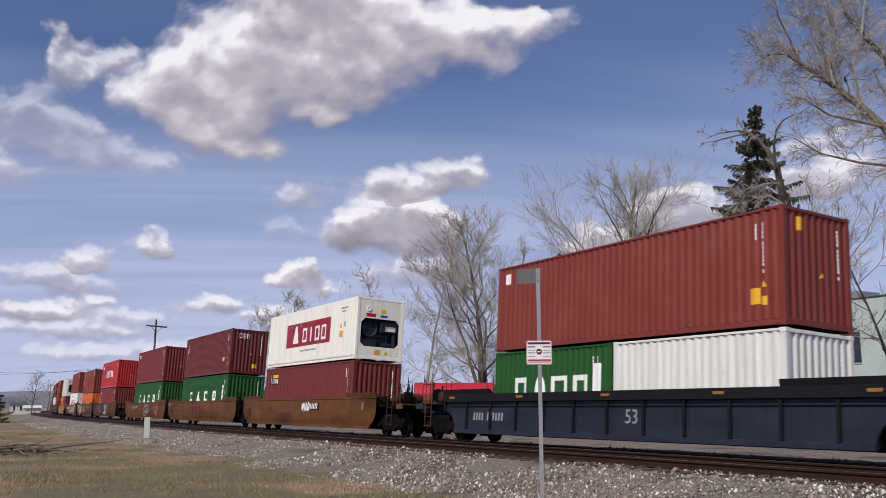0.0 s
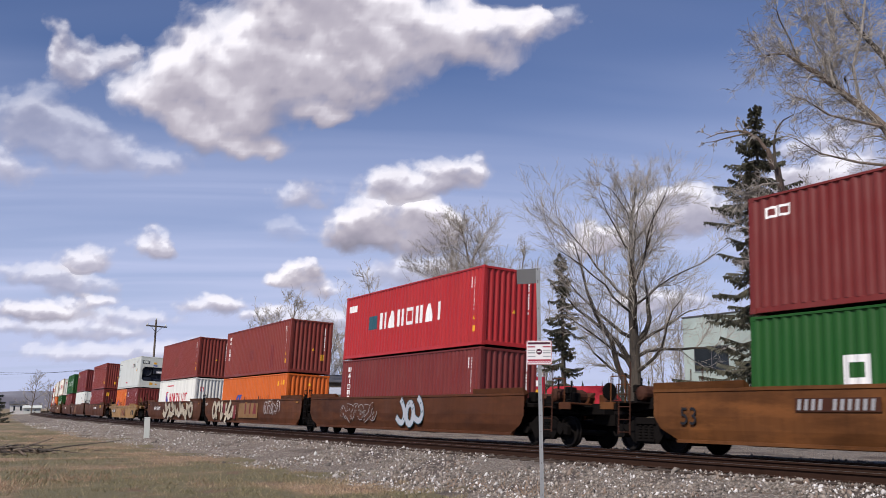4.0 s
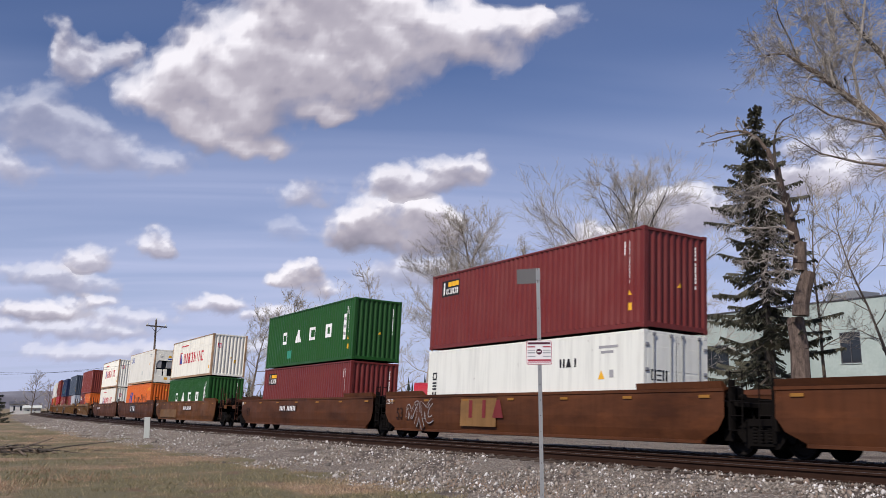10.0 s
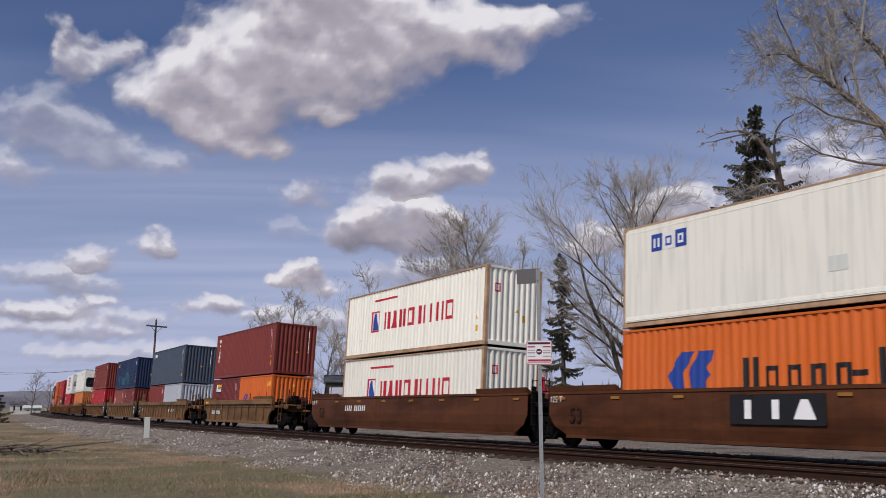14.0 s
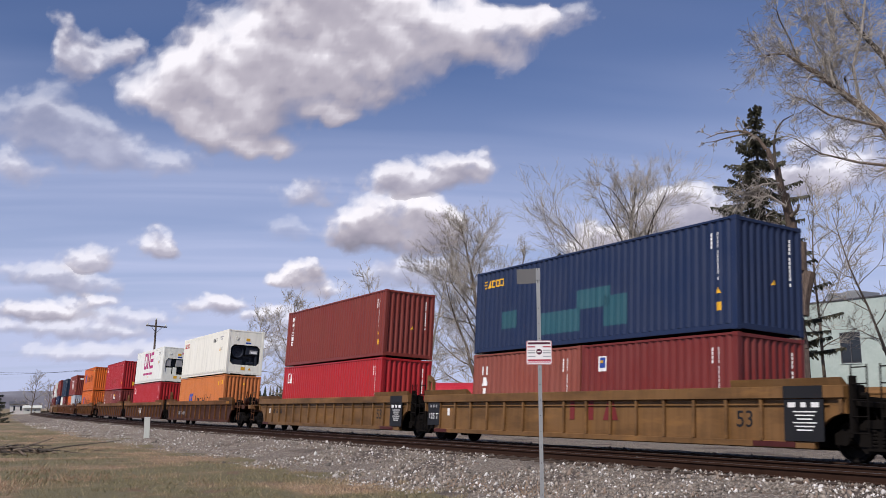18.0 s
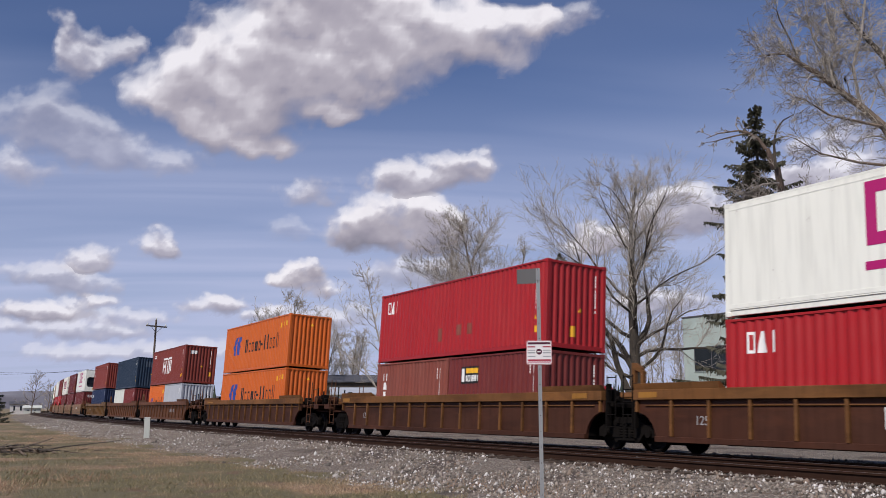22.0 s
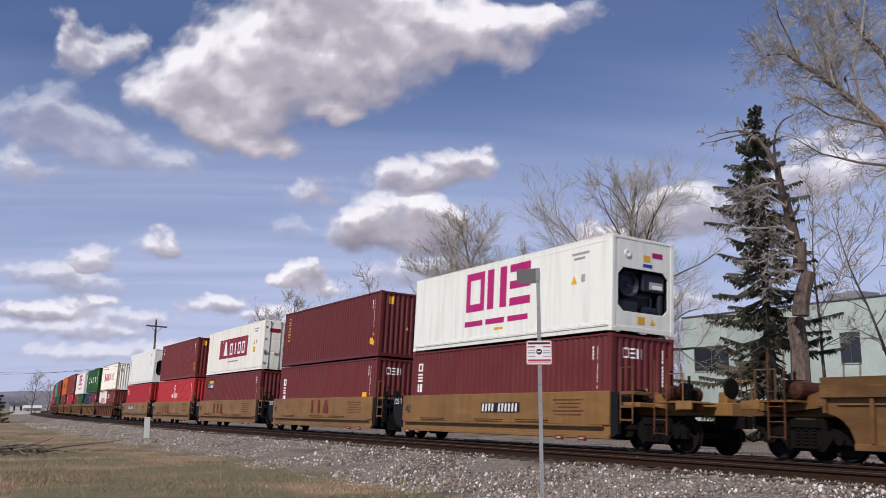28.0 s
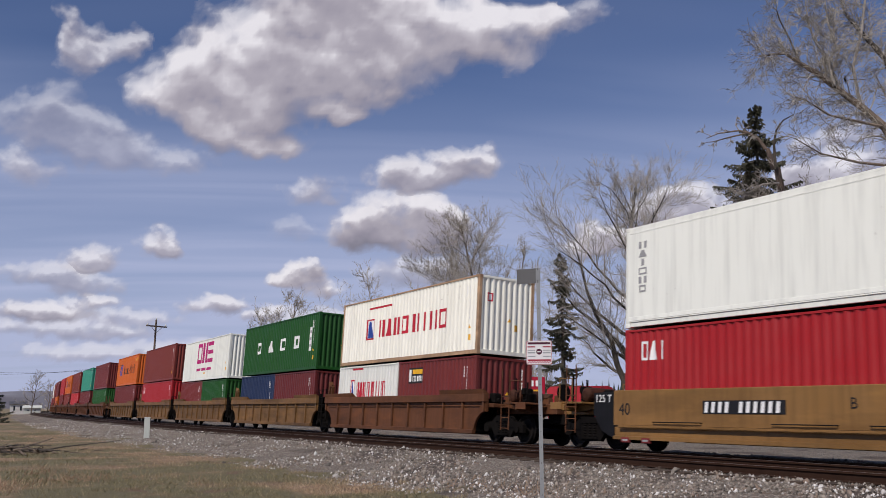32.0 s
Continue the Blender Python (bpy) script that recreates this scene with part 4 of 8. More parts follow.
def spruce(place, height, width, seed, label, thin=0.0, step=0.34):
    """A spruce with drooping boughs in whorls; the outline is ragged and shows gaps."""
    rnd = random.Random(seed)
    tree = thing("spruce_tree", label, "tree", "spruce trees behind the track")
    tree.location = place
    trunk = Shape().tube((0, 0, -0.1), (0, 0, height * 0.6), height * 0.017, height * 0.009, 8).tube((0, 0, height * 0.6), (0, 0, height), height * 0.009, 0.015, 6)
    part("trunk", trunk, DARK_BARK, tree)
    crown, boughs = Shape(), Shape()
    z = height * 0.05
    while z < height * 0.985:
        f = 1 - z / height
        reach = width * (f ** 0.68) * (0.62 + 0.6 * rnd.random()) + 0.15
        for k in range(rnd.randint(4, 6)):
            if rnd.random() < thin:
                continue
            a = rnd.uniform(0, 2 * math.pi)
            ln = reach * rnd.uniform(0.35, 1.25)
            out = Vector((math.cos(a), math.sin(a), 0))
            sag = rnd.uniform(0.05, 0.42)
            tip = Vector((0, 0, z)) + out * ln + Vector((0, 0, -ln * sag + (0.3 if f < 0.2 else 0.12 * ln)))
            mid = Vector((0, 0, z)) + out * ln * 0.55 + Vector((0, 0, -ln * sag * 0.8))
            boughs.tube((0, 0, z), mid, 0.03 + 0.01 * ln, 0.02, 4, False).tube(mid, tip, 0.02, 0.006, 3, False)
            n = int(10 + ln * 22)
            for i in range(n):
                u = (i + rnd.random()) / n
                q = Vector((0, 0, z)).lerp(mid, u / 0.55) if u < 0.55 else mid.lerp(tip, (u - 0.55) / 0.45)
                side = Vector((-out.y, out.x, 0)) * rnd.choice((-1, 1))
                w = (0.12 + 0.24 * (1 - u) * min(ln, 1.6)) * rnd.uniform(0.5, 1.3)
                e = q + side * w + out * w * 0.6 + Vector((0, 0, -w * rnd.uniform(0.2, 1.0)))
                b = 0.022 + 0.038 * rnd.random()
                x = out * b + Vector((0, 0, rnd.uniform(-0.05, 0.05)))
                crown.add([q - x, q + x, e + x * 0.5, e - x * 0.3 + Vector((0, 0, -0.06))], [(0, 1, 2, 3)])
                crown.add([q - x * 0.6, q + x * 0.6, q + x * 0.4 + Vector((0, 0, -0.34 * rnd.uniform(0.3, 1.3))) + side * 0.05], [(0, 1, 2)])
        z += step * rnd.uniform(0.5, 1.7) * (0.6 + 0.4 * f)
    part("bough_wood", boughs, DARK_BARK, tree)["kind"] = "stuff"
    part("crown", crown, NEEDLES, tree)["kind"] = "stuff"
    return tree


def tree_at(azimuth, distance, top, seed, label, **more):
    h = EYE.z + distance * math.tan(radians(top)) - GROUND
    return bare_tree(toward(azimuth, distance, GROUND), h, seed, label, **more)


def spruce_at(azimuth, distance, top, width, seed, label, **more):
    h = EYE.z + distance * math.tan(radians(top)) - GROUND
    return spruce(toward(azimuth, distance, GROUND), h, width, seed, label, **more)


def dead_tree():
    """A dead tree before the spruce: a stout trunk that bends away over it, antler limbs at the top, and a tangle of bleached twigs."""
    rnd = random.Random(12)
    dist = 46.0
    tree = thing("dead_tree", "dead leaning tree with bleached antler limbs before a spruce", "tree", "bare trees behind the track")
    tree.location = toward(21.2, dist, GROUND)
    way = sweep(tree, [(21.29, 5.21), (21.42, 7.82), (21.25, 9.47), (21.05, 10.97), (20.74, 12.31), (20.36, 13.83), (19.95, 15.02), (19.49, 15.69)], dist)
    trunk = Shape()
    pts = [Vector((0, 0, -0.2))] + way
    girth = (0.50, 0.40, 0.33, 0.27, 0.23, 0.19, 0.15, 0.10, 0.07)
    for i in range(len(pts) - 1):
        limb(trunk, rnd, pts[i], (pts[i + 1] - pts[i]).normalized(), (pts[i + 1] - pts[i]).length, girth[i], 9, 0.05, 0.0, 4, girth[i + 1] / girth[i])
    part("trunk", trunk, WEATHERED, tree)
    fork = Shape()
    for line, r0, r1, bark, n, size in (
            ([(19.49, 15.69), (19.02, 16.07), (18.47, 16.25), (17.27, 16.19), (16.52, 15.95)], 0.075, 0.015, BARK, 1, 0.7),
            ([(19.02, 16.07), (17.85, 15.9), (16.91, 15.72), (16.47, 15.72)], 0.045, 0.012, BARK, 1, 0.6),
            ([(18.47, 16.25), (18.29, 16.6), (18.42, 17.15)], 0.03, 0.010, DEAD, 1, 0.3),
            ([(20.44, 13.83), (20.43, 15.31), (20.61, 16.05), (21.03, 16.59), (21.65, 16.85)], 0.075, 0.02, DARK_BARK, 1, 0.5),
            ([(21.09, 10.97), (21.52, 11.37), (21.6, 11.69)], 0.09, 0.05, BARK, 0, 0.4),
            ([(21.18, 9.97), (20.46, 10.45), (19.5, 10.41), (18.5, 10.5), (17.6, 10.9)], 0.08, 0.02, DEAD, 5, 0.9),
            ([(20.9, 11.6), (20.0, 12.3), (19.2, 12.2), (18.2, 12.7)], 0.06, 0.02, DEAD, 6, 0.9),
            ([(20.6, 13.0), (19.6, 13.0), (18.6, 12.4), (17.8, 11.4)], 0.05, 0.015, DEAD, 6, 0.9),
            ([(21.3, 8.6), (20.3, 8.9), (19.2, 8.4), (18.3, 8.6)], 0.05, 0.015, DEAD, 5, 0.8),
            ([(21.4, 7.6), (20.6, 7.9), (19.9, 7.3), (19.3, 6.6)], 0.05, 0.015, DEAD, 5, 0.8)):
        drawn_limb(tree, sweep(tree, line, dist - 0.4), r0, r1, bark, rnd, n, 0.0115, size, fork, -0.02)
    part("dead_crown", fork, DEAD, tree)["kind"] = "stuff"


def perched_bird():
    """A dark bird that sits on a limb of the cottonwood."""
    bird = thing("bird", "small black bird perched upright on a bare limb", "bird")
    bird.location, bird.scale = at(24.62, 18.40, 41.0), (0.66, 0.66, 0.66)
    part("body", Shape().lathe([(-0.02, 0.02), (0.05, 0.07), (0.14, 0.085), (0.24, 0.06), (0.29, 0.035)], "z", 10), CAR_BLACK, bird)
    part("head", Shape().lathe([(0.27, 0.02), (0.30, 0.045), (0.34, 0.045), (0.37, 0.015)], "z", 8), CAR_BLACK, bird)
    part("beak", Shape().tube((-0.03, -0.02, 0.325), (-0.10, -0.05, 0.315), 0.014, 0.003, 5), CAR_BLACK, bird)
    part("tail", Shape().box(0.02, 0.06, -0.03, 0.03, -0.20, 0.04, 0.008), CAR_BLACK, bird)
    part("perch", Shape().pipe([(-0.5, 0, -0.10), (-0.1, 0, -0.025), (0.35, 0, -0.03), (0.9, 0, -0.16), (1.5, 0, -0.42)], 0.024), BARK, bird, "grey bark of the limb it grips")


def build_trees():
    spruce_at(19.44, 50, 17.65, 4.6, 5, "tall dark green spruce with ragged drooping boughs", thin=0.16, step=0.32)
    dead_tree()
    cottonwood()
    perched_bird()
    tree_at(22.3, 54, 13.2, 14, "thin bare tree with pale twigs beside a building", radius=0.11, limbs=12, fork=0.35, dense=0.8, width=0.20)
    spruce_at(7.4, 74, 9.5, 2.4, 7, "narrow dark spruce with sparse boughs", thin=0.25)
    tree_at(11.7, 60, 15.2, 21, "large bare tree with a dark forked trunk", radius=0.44, limbs=24, fork=0.20, width=0.31, lean=(-0.03, -0.05), bark=DARK_BARK, dense=1.28, fine=0.0082, buds=0.7,
            stems=((-1, 1, 0.42, 0.62), (-1, 3, 0.75, 0.34), (1, 4, 0.70, 0.28)))
    tree_at(2.4, 78, 12.0, 23, "bare tree with a dense round crown of twigs", radius=0.30, limbs=24, fork=0.14, width=0.27, dense=1.42, fine=0.0090, buds=0.6, stems=((-1, 2, 0.35, 0.5), (1, 2, 0.3, 0.5)))
    tree_at(4.6, 84, 10.6, 36, "bare tree with a fan of grey twigs", radius=0.18, limbs=14, fork=0.2, width=0.2, dense=0.9, fine=0.012)
    tree_at(-1.2, 80, 9.6, 25, "slender bare tree with pale grey bark", radius=0.16, limbs=15, fork=0.16, width=0.24, dense=0.85, bark=DEAD, fine=0.012)
    tree_at(-2.9, 84, 9.3, 35, "slender bare tree with several pale stems", radius=0.15, limbs=14, fork=0.14, width=0.22, dense=0.85, bark=DEAD, fine=0.012, stems=((-1, 1, 0.4, 0.6),))
    tree_at(-9.3, 125, 7.1, 26, "bare tree with a fan of fine twigs", radius=0.24, limbs=20, fork=0.14, width=0.26, dense=1.0, fine=0.016, buds=0.2)
    tree_at(-11.6, 150, 5.6, 27, "bare grey tree far behind the track", radius=0.24, limbs=18, fork=0.14, width=0.26, dense=0.95, fine=0.018, buds=0.2)
    tree_at(-7.3, 130, 5.0, 28, "low bare tree far behind the track", radius=0.2, limbs=18, fork=0.10, width=0.28, dense=0.95, fine=0.017, buds=0.2)
    tree_at(26.4, 52, 12.4, 33, "small bare tree with fine twigs beside a building", radius=0.10, limbs=12, fork=0.3, dense=0.8, width=0.22)
    for az, d, top, seed in ((13.4, 95, 5.6, 41), (14.3, 100, 5.2, 42), (12.7, 110, 4.6, 43), (15.1, 98, 4.4, 46), (6.2, 96, 3.4, 44), (4.9, 105, 3.0, 45)):
        tree_at(az, d, top, seed, "bare brown bush of upright twigs", radius=0.08, limbs=14, fork=0.05, width=0.24, dense=0.75, fine=0.015, flat=0.6)
    for az, d, top, seed in ((-5.7, 140, 4.6, 51), (-5.3, 142, 4.8, 52), (-6.0, 146, 4.1, 53)):
        tree_at(az, d, top, seed, "narrow upright bare poplar", radius=0.2, limbs=18, fork=0.08, width=0.13, dense=0.85, fine=0.024, flat=0.45)
    tree_at(-23.8, 190, 2.1, 54, "small bare tree far down the line", radius=0.14, limbs=10, fork=0.25, dense=0.7, fine=0.024, wood=DEAD)
    tree_at(-23.0, 260, 1.5, 55, "bare bush far down the line", radius=0.16, limbs=10, fork=0.1, dense=0.6, fine=0.035)
    spruce_at(-25.75, 120, 1.55, 1.9, 56, "dark spruce far down the line", step=0.4)


def far_woods():
    rnd = random.Random(8)
    s = Shape()
    for i in range(230):
        az, d = rnd.uniform(-27, 16), rnd.uniform(190, 330)
        p = toward(az, d, GROUND)
        if CURVE - math.hypot(p.x, CURVE - p.y) < 12:
            continue
        h, w = rnd.uniform(4, 9), rnd.uniform(1.0, 1.9)
        for k in range(6):
            z, r = h * (0.08 + 0.15 * k), w * (1 - k / 6.4)
            n = 7
            ring = [(p.x + math.cos(a) * r * rnd.uniform(0.6, 1.15), p.y + math.sin(a) * r * rnd.uniform(0.6, 1.15), p.z + z - 0.25 * rnd.random()) for a in (2 * math.pi * j / n for j in range(n))]
            s.add(ring + [(p.x, p.y, p.z + z + h * 0.24)], [(j, (j + 1) % n, n) for j in range(n)])
    me = s.mesh("conifer_woods")
    me.materials[0] = WOODS
    tagged(new("conifer_woods", me), "dark conifers in the distance behind the railway", "woods", "", "stuff")
    # hills on the skyline, with distance haze put into their colour
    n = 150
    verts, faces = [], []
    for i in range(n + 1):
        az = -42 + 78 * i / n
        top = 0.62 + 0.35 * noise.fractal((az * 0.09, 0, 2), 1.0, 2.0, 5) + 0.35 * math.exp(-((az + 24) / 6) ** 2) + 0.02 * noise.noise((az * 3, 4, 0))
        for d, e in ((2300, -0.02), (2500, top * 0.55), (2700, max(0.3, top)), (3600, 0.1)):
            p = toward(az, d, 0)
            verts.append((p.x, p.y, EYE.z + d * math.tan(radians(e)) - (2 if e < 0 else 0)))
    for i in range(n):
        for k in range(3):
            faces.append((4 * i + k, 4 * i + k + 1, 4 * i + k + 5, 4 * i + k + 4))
    bulk("backdrop", verts, faces, HAZY_HILL, "low wooded hills on the horizon", "hills", "structure").data.shade_smooth()


def wall_with_holes(s, length, height, thick, holes):
    """A wall along x with window openings (x0, x1, z0, z1), cut into boxes round them."""
    xs = sorted({0.0, length, *[v for h in holes for v in h[:2]]})
    zs = sorted({0.0, height, *[v for h in holes for v in h[2:]]})
    def solid(i, k):
        if not (0 <= i < len(xs) - 1 and 0 <= k < len(zs) - 1):
            return False
        mx, mz = (xs[i] + xs[i + 1]) / 2, (zs[k] + zs[k + 1]) / 2
        return not any(h[0] < mx < h[1] and h[2] < mz < h[3] for h in holes)
    nz = len(zs)

    def v(i, k, back):
        return (i * nz + k) * 2 + back
    faces = []
    for i in range(len(xs) - 1):
        for k in range(nz - 1):
            if not solid(i, k):
                continue
            ring = ((i, k), (i + 1, k), (i + 1, k + 1), (i, k + 1))
            faces += [tuple(v(*p, 0) for p in ring), tuple(v(*p, 1) for p in reversed(ring))]
            for a, b, to in ((0, 1, (i, k - 1)), (1, 2, (i + 1, k)), (2, 3, (i, k + 1)), (3, 0, (i - 1, k))):
                if not solid(*to):
                    faces.append((v(*ring[b], 0), v(*ring[a], 0), v(*ring[a], 1), v(*ring[b], 1)))
    s.add([(x, y, z) for x in xs for z in zs for y in (0, thick)], faces)


def window(house, x, y, z, w, h, panes=2):
    f = Shape()
    t = 0.07
    f.box(-w / 2, w / 2, 0.03, 0.12, 0, t).box(-w / 2, w / 2, 0.03, 0.12, h - t, h).box(-w / 2, -w / 2 + t, 0.03, 0.12, t, h - t).box(w / 2 - t, w / 2, 0.03, 0.12, t, h - t)
    for i in range(1, panes):
        f.box(-w / 2 + i * w / panes - 0.03, -w / 2 + i * w / panes + 0.03, 0.03, 0.12, t, h - t)
    win = part("window", f, ROOF_DARK, house)
    win.location = (x, y, z)
    for i in range(panes):
        part("pane", Shape().box(-w / 2 + i * w / panes + 0.03, -w / 2 + (i + 1) * w / panes - 0.03, 0.07, 0.08, t, h - t), GLASS, win)
    part("sill", Shape().box(-w / 2 - 0.06, w / 2 + 0.06, -0.05, 0.10, -0.06, -0.002, 0.008), STUCCO, win)


def build_houses():
    # pale green building with a flat roof
    a, b = toward(14.6, 78, GROUND), toward(25.9, 66.5, GROUND)
    along = (b - a).normalized()
    house = thing("office_building", "pale green stucco two-storey building with a flat roof", "building")
    house.matrix_basis = Matrix.Translation(a) @ Matrix.Rotation(math.atan2(along.y, along.x), 4, "Z")
    length, height, deep = 30.0, EYE.z - GROUND + 78 * math.tan(radians(5.24)), 14.0
    s1, s2 = (b - a).length * 0.098, (b - a).length * 0.792
    holes = [(s1 - 0.7, s1 + 2.9, 4.5, 6.45), (s2 + 0.03, s2 + 1.6, 4.6, 6.7), (s2 + 7.2, s2 + 8.8, 4.6, 6.7), (s1 + 5.0, s1 + 7.3, 4.5, 6.45)]
    front = Shape()
    wall_with_holes(front, length, height, 0.3, holes)
    part("front_wall", front, STUCCO, house)
    part("end_wall", Shape().box(0, 0.3, 0.3, deep, 0, height), STUCCO, house)
    part("end_wall", Shape().box(length - 0.3, length, 0.3, deep, 0, height), STUCCO, house)
    part("back_wall", Shape().box(0.3, length - 0.3, deep - 0.3, deep, 0, height), STUCCO, house)
    part("roof", Shape().box(0.3, length - 0.3, 0.3, deep - 0.3, height - 0.3, height - 0.1), ROOF_DARK, house)
    part("parapet_trim", Shape().box(-0.06, length + 0.06, -0.06, 0.36, height, height + 0.12, 0.02).box(-0.06, 0.36, 0.36, deep, height, height + 0.12), ROOF_DARK, house, "dark metal parapet trim")
    part("inner_floor", Shape().box(0.3, length - 0.3, 0.3, deep - 0.3, 3.3, 3.5), PLASTER, house)
    for x0, x1, z0, z1 in holes:
        window(house, (x0 + x1) / 2, 0, z0, x1 - x0, z1 - z0)
    u = part("rooftop_unit", Shape().box(0, 2.6, 2.0, 4.4, height - 0.1, height + 0.85, 0.05).box(0.15, 2.45, 1.98, 2.0, height + 0.1, height + 0.7), STEEL, house, "grey sheet metal rooftop unit")
    u.location.x = s2 - 2.2
    part("fan_cowl", Shape().lathe([(height + 0.85, 0.5), (height + 1.0, 0.5), (height + 1.03, 0.42)], "z", 14, (1.3, 3.2, 0)), STEEL, u)
    part("downpipe", Shape().tube((s2 - 3.1, -0.07, 0), (s2 - 3.1, -0.07, height), 0.05), STUCCO, house)
    part("wall_light", Shape().box(s2 - 0.2, s2 + 0.1, -0.2, 0, 3.2, 3.4, 0.03), STEEL, house)
    # low sheds and a house far behind
    def shed(az, d, w, h, deep_, roof_h, mat, roof, label):
        p = toward(az, d, GROUND)
        k = thing("shed", label, "building", "low buildings behind the track")
        k.matrix_basis = Matrix.Translation(p) @ Matrix.Rotation(YAW - radians(az), 4, "Z")
        body = Shape()
        wall_with_holes(body, w, h, 0.25, [(w * 0.2, w * 0.32, 1.0, min(2.2, h - 0.4)), (w * 0.6, w * 0.72, 1.0, min(2.2, h - 0.4))])
        body.box(0, 0.25, 0.25, deep_, 0, h).box(w - 0.25, w, 0.25, deep_, 0, h).box(0.25, w - 0.25, deep_ - 0.25, deep_, 0, h)
        part("wall", body, mat, k)
        part("roof", Shape().slab([(-0.3, h), (deep_ / 2, h + roof_h), (deep_ + 0.3, h), (deep_ + 0.3, h + 0.12), (deep_ / 2, h + roof_h + 0.15), (-0.3, h + 0.12)], "x", -0.3, w + 0.3), roof, k)
        for x in (w * 0.26, w * 0.66):
            window(k, x, 0, 1.0, w * 0.12, min(2.2, h - 0.4) - 1.0, 1)
    shed(-7.2, 125, 9, 5.0, 9, 1.0, DARK_BARK, ROOF_DARK, "dark brown shed with a low roof")
    shed(-6.8, 98, 6.5, 3.0, 7, 0.7, PLASTER, LIGHT_BLUE_GREY, "low white shed with a pale metal roof")
    shed(1.0, 120, 12, 3.6, 8, 1.0, PLASTER, ROOF_DARK, "low off-white house with a dark roof")
    shed(-24.9, 270, 4, 2.6, 5, 0.7, PLASTER, ROOF_DARK, "small white shed with a dark roof")
    shed(-24.2, 260, 4, 1.6, 5, 0.6, PALE, PALE, "small white shed down the line")


def wheel(parent, x, y, r):
    w = part("wheel", Shape().lathe([(-0.13, r - 0.06), (-0.11, r), (0.11, r), (0.13, r - 0.06), (0.13, 0.28), (-0.13, 0.28)], "y", 20), RUBBER, parent)
    w.location = (x, y, r)
    part("rim", Shape().lathe([(-0.135, 0.27), (-0.10, 0.22), (-0.09, 0.08), (-0.12, 0.06), (0.12, 0.06), (0.13, 0.27)], "y", 16), STEEL, w)


def build_vehicles():
    def place(ob, az, d):
        ob.matrix_basis = Matrix.Translation(toward(az, d, GROUND)) @ Matrix.Rotation(YAW - radians(az), 4, "Z")
    trailer = thing("covered_trailer", "red tarpaulin-covered trailer parked behind the track", "trailer")
    place(trailer, 0.7, 63)
    arch = [(-1.25, 1.0)] + [(-1.25 * math.cos(a), 2.6 + 0.75 * math.sin(a)) for a in (i * math.pi / 8 for i in range(9))] + [(1.25, 1.0)]
    part("cover", Shape().slab(arch, "x", -2.7, 2.6), TARP, trailer)
    part("chassis", Shape().box(-2.7, 3.4, -1.1, 1.1, 0.75, 0.98, 0.02), CAR_BLACK, trailer)
    part("drawbar", Shape().tube((3.4, 0, 0.8), (4.4, 0, 0.6), 0.06), CAR_BLACK, trailer)
    for k in range(5):
        part("hoop", Shape().pipe([(-2.4 + k * 1.2, y * 1.012, z + 0.01) for y, z in arch[1:-1]], 0.03), TARP, trailer)
    for x in (-1.4, -0.3):
        for y in (-1.0, 1.0):
            wheel(trailer, x, y, 0.5)
    van = thing("delivery_van", "red delivery van with a sloping nose behind the track", "van")
    place(van, 8.7, 66)
    part("body", Shape().slab([(-2.6, 0.5), (-2.65, 2.9), (-2.4, 3.12), (1.5, 3.16), (1.8, 3.05), (2.5, 2.1), (3.2, 1.75), (3.3, 0.6)], "y", -1.0, 1.0), TARP, van)
    part("side_window", Shape().slab([(1.2, 2.2), (1.2, 2.85), (1.65, 2.85), (2.2, 2.2)], "y", -1.012, -1.002), GLASS, van)
    part("bumper", Shape().box(3.25, 3.4, -0.95, 0.95, 0.5, 0.8, 0.03), CAR_BLACK, van)
    for x in (-1.7, 2.2):
        for y in (-0.92, 0.92):
            wheel(van, x, y, 0.4)
    sign = thing("shop_sign", "red shop sign with a yellow emblem on posts", "sign")
    place(sign, 4.9, 70)
    part("board", Shape().box(-1.65, 1.65, -0.06, 0.06, 2.55, 3.95, 0.02), SIGN_RED, sign)
    for x in (-1.3, 1.3):
        part("post", Shape().tube((x, 0.12, 0), (x, 0.12, 3.8), 0.06), STEEL, sign)
    part("emblem", Shape().box(-1.5, -0.75, -0.075, -0.062, 2.85, 3.8), MARK_YELLOW, sign)
    part("emblem_mark", Shape().box(-1.35, -0.9, -0.085, -0.076, 3.05, 3.6), SIGN_RED, sign)
    for i in range(4):
        part("name_block", Shape().box(-0.55 + 0.5 * i, -0.2 + 0.5 * i, -0.075, -0.062, 3.25, 3.8 if i == 0 else 3.68), MARK_WHITE, sign)
    part("line_mark", Shape().box(-0.55, 1.4, -0.075, -0.062, 2.75, 3.0), MARK_YELLOW, sign)


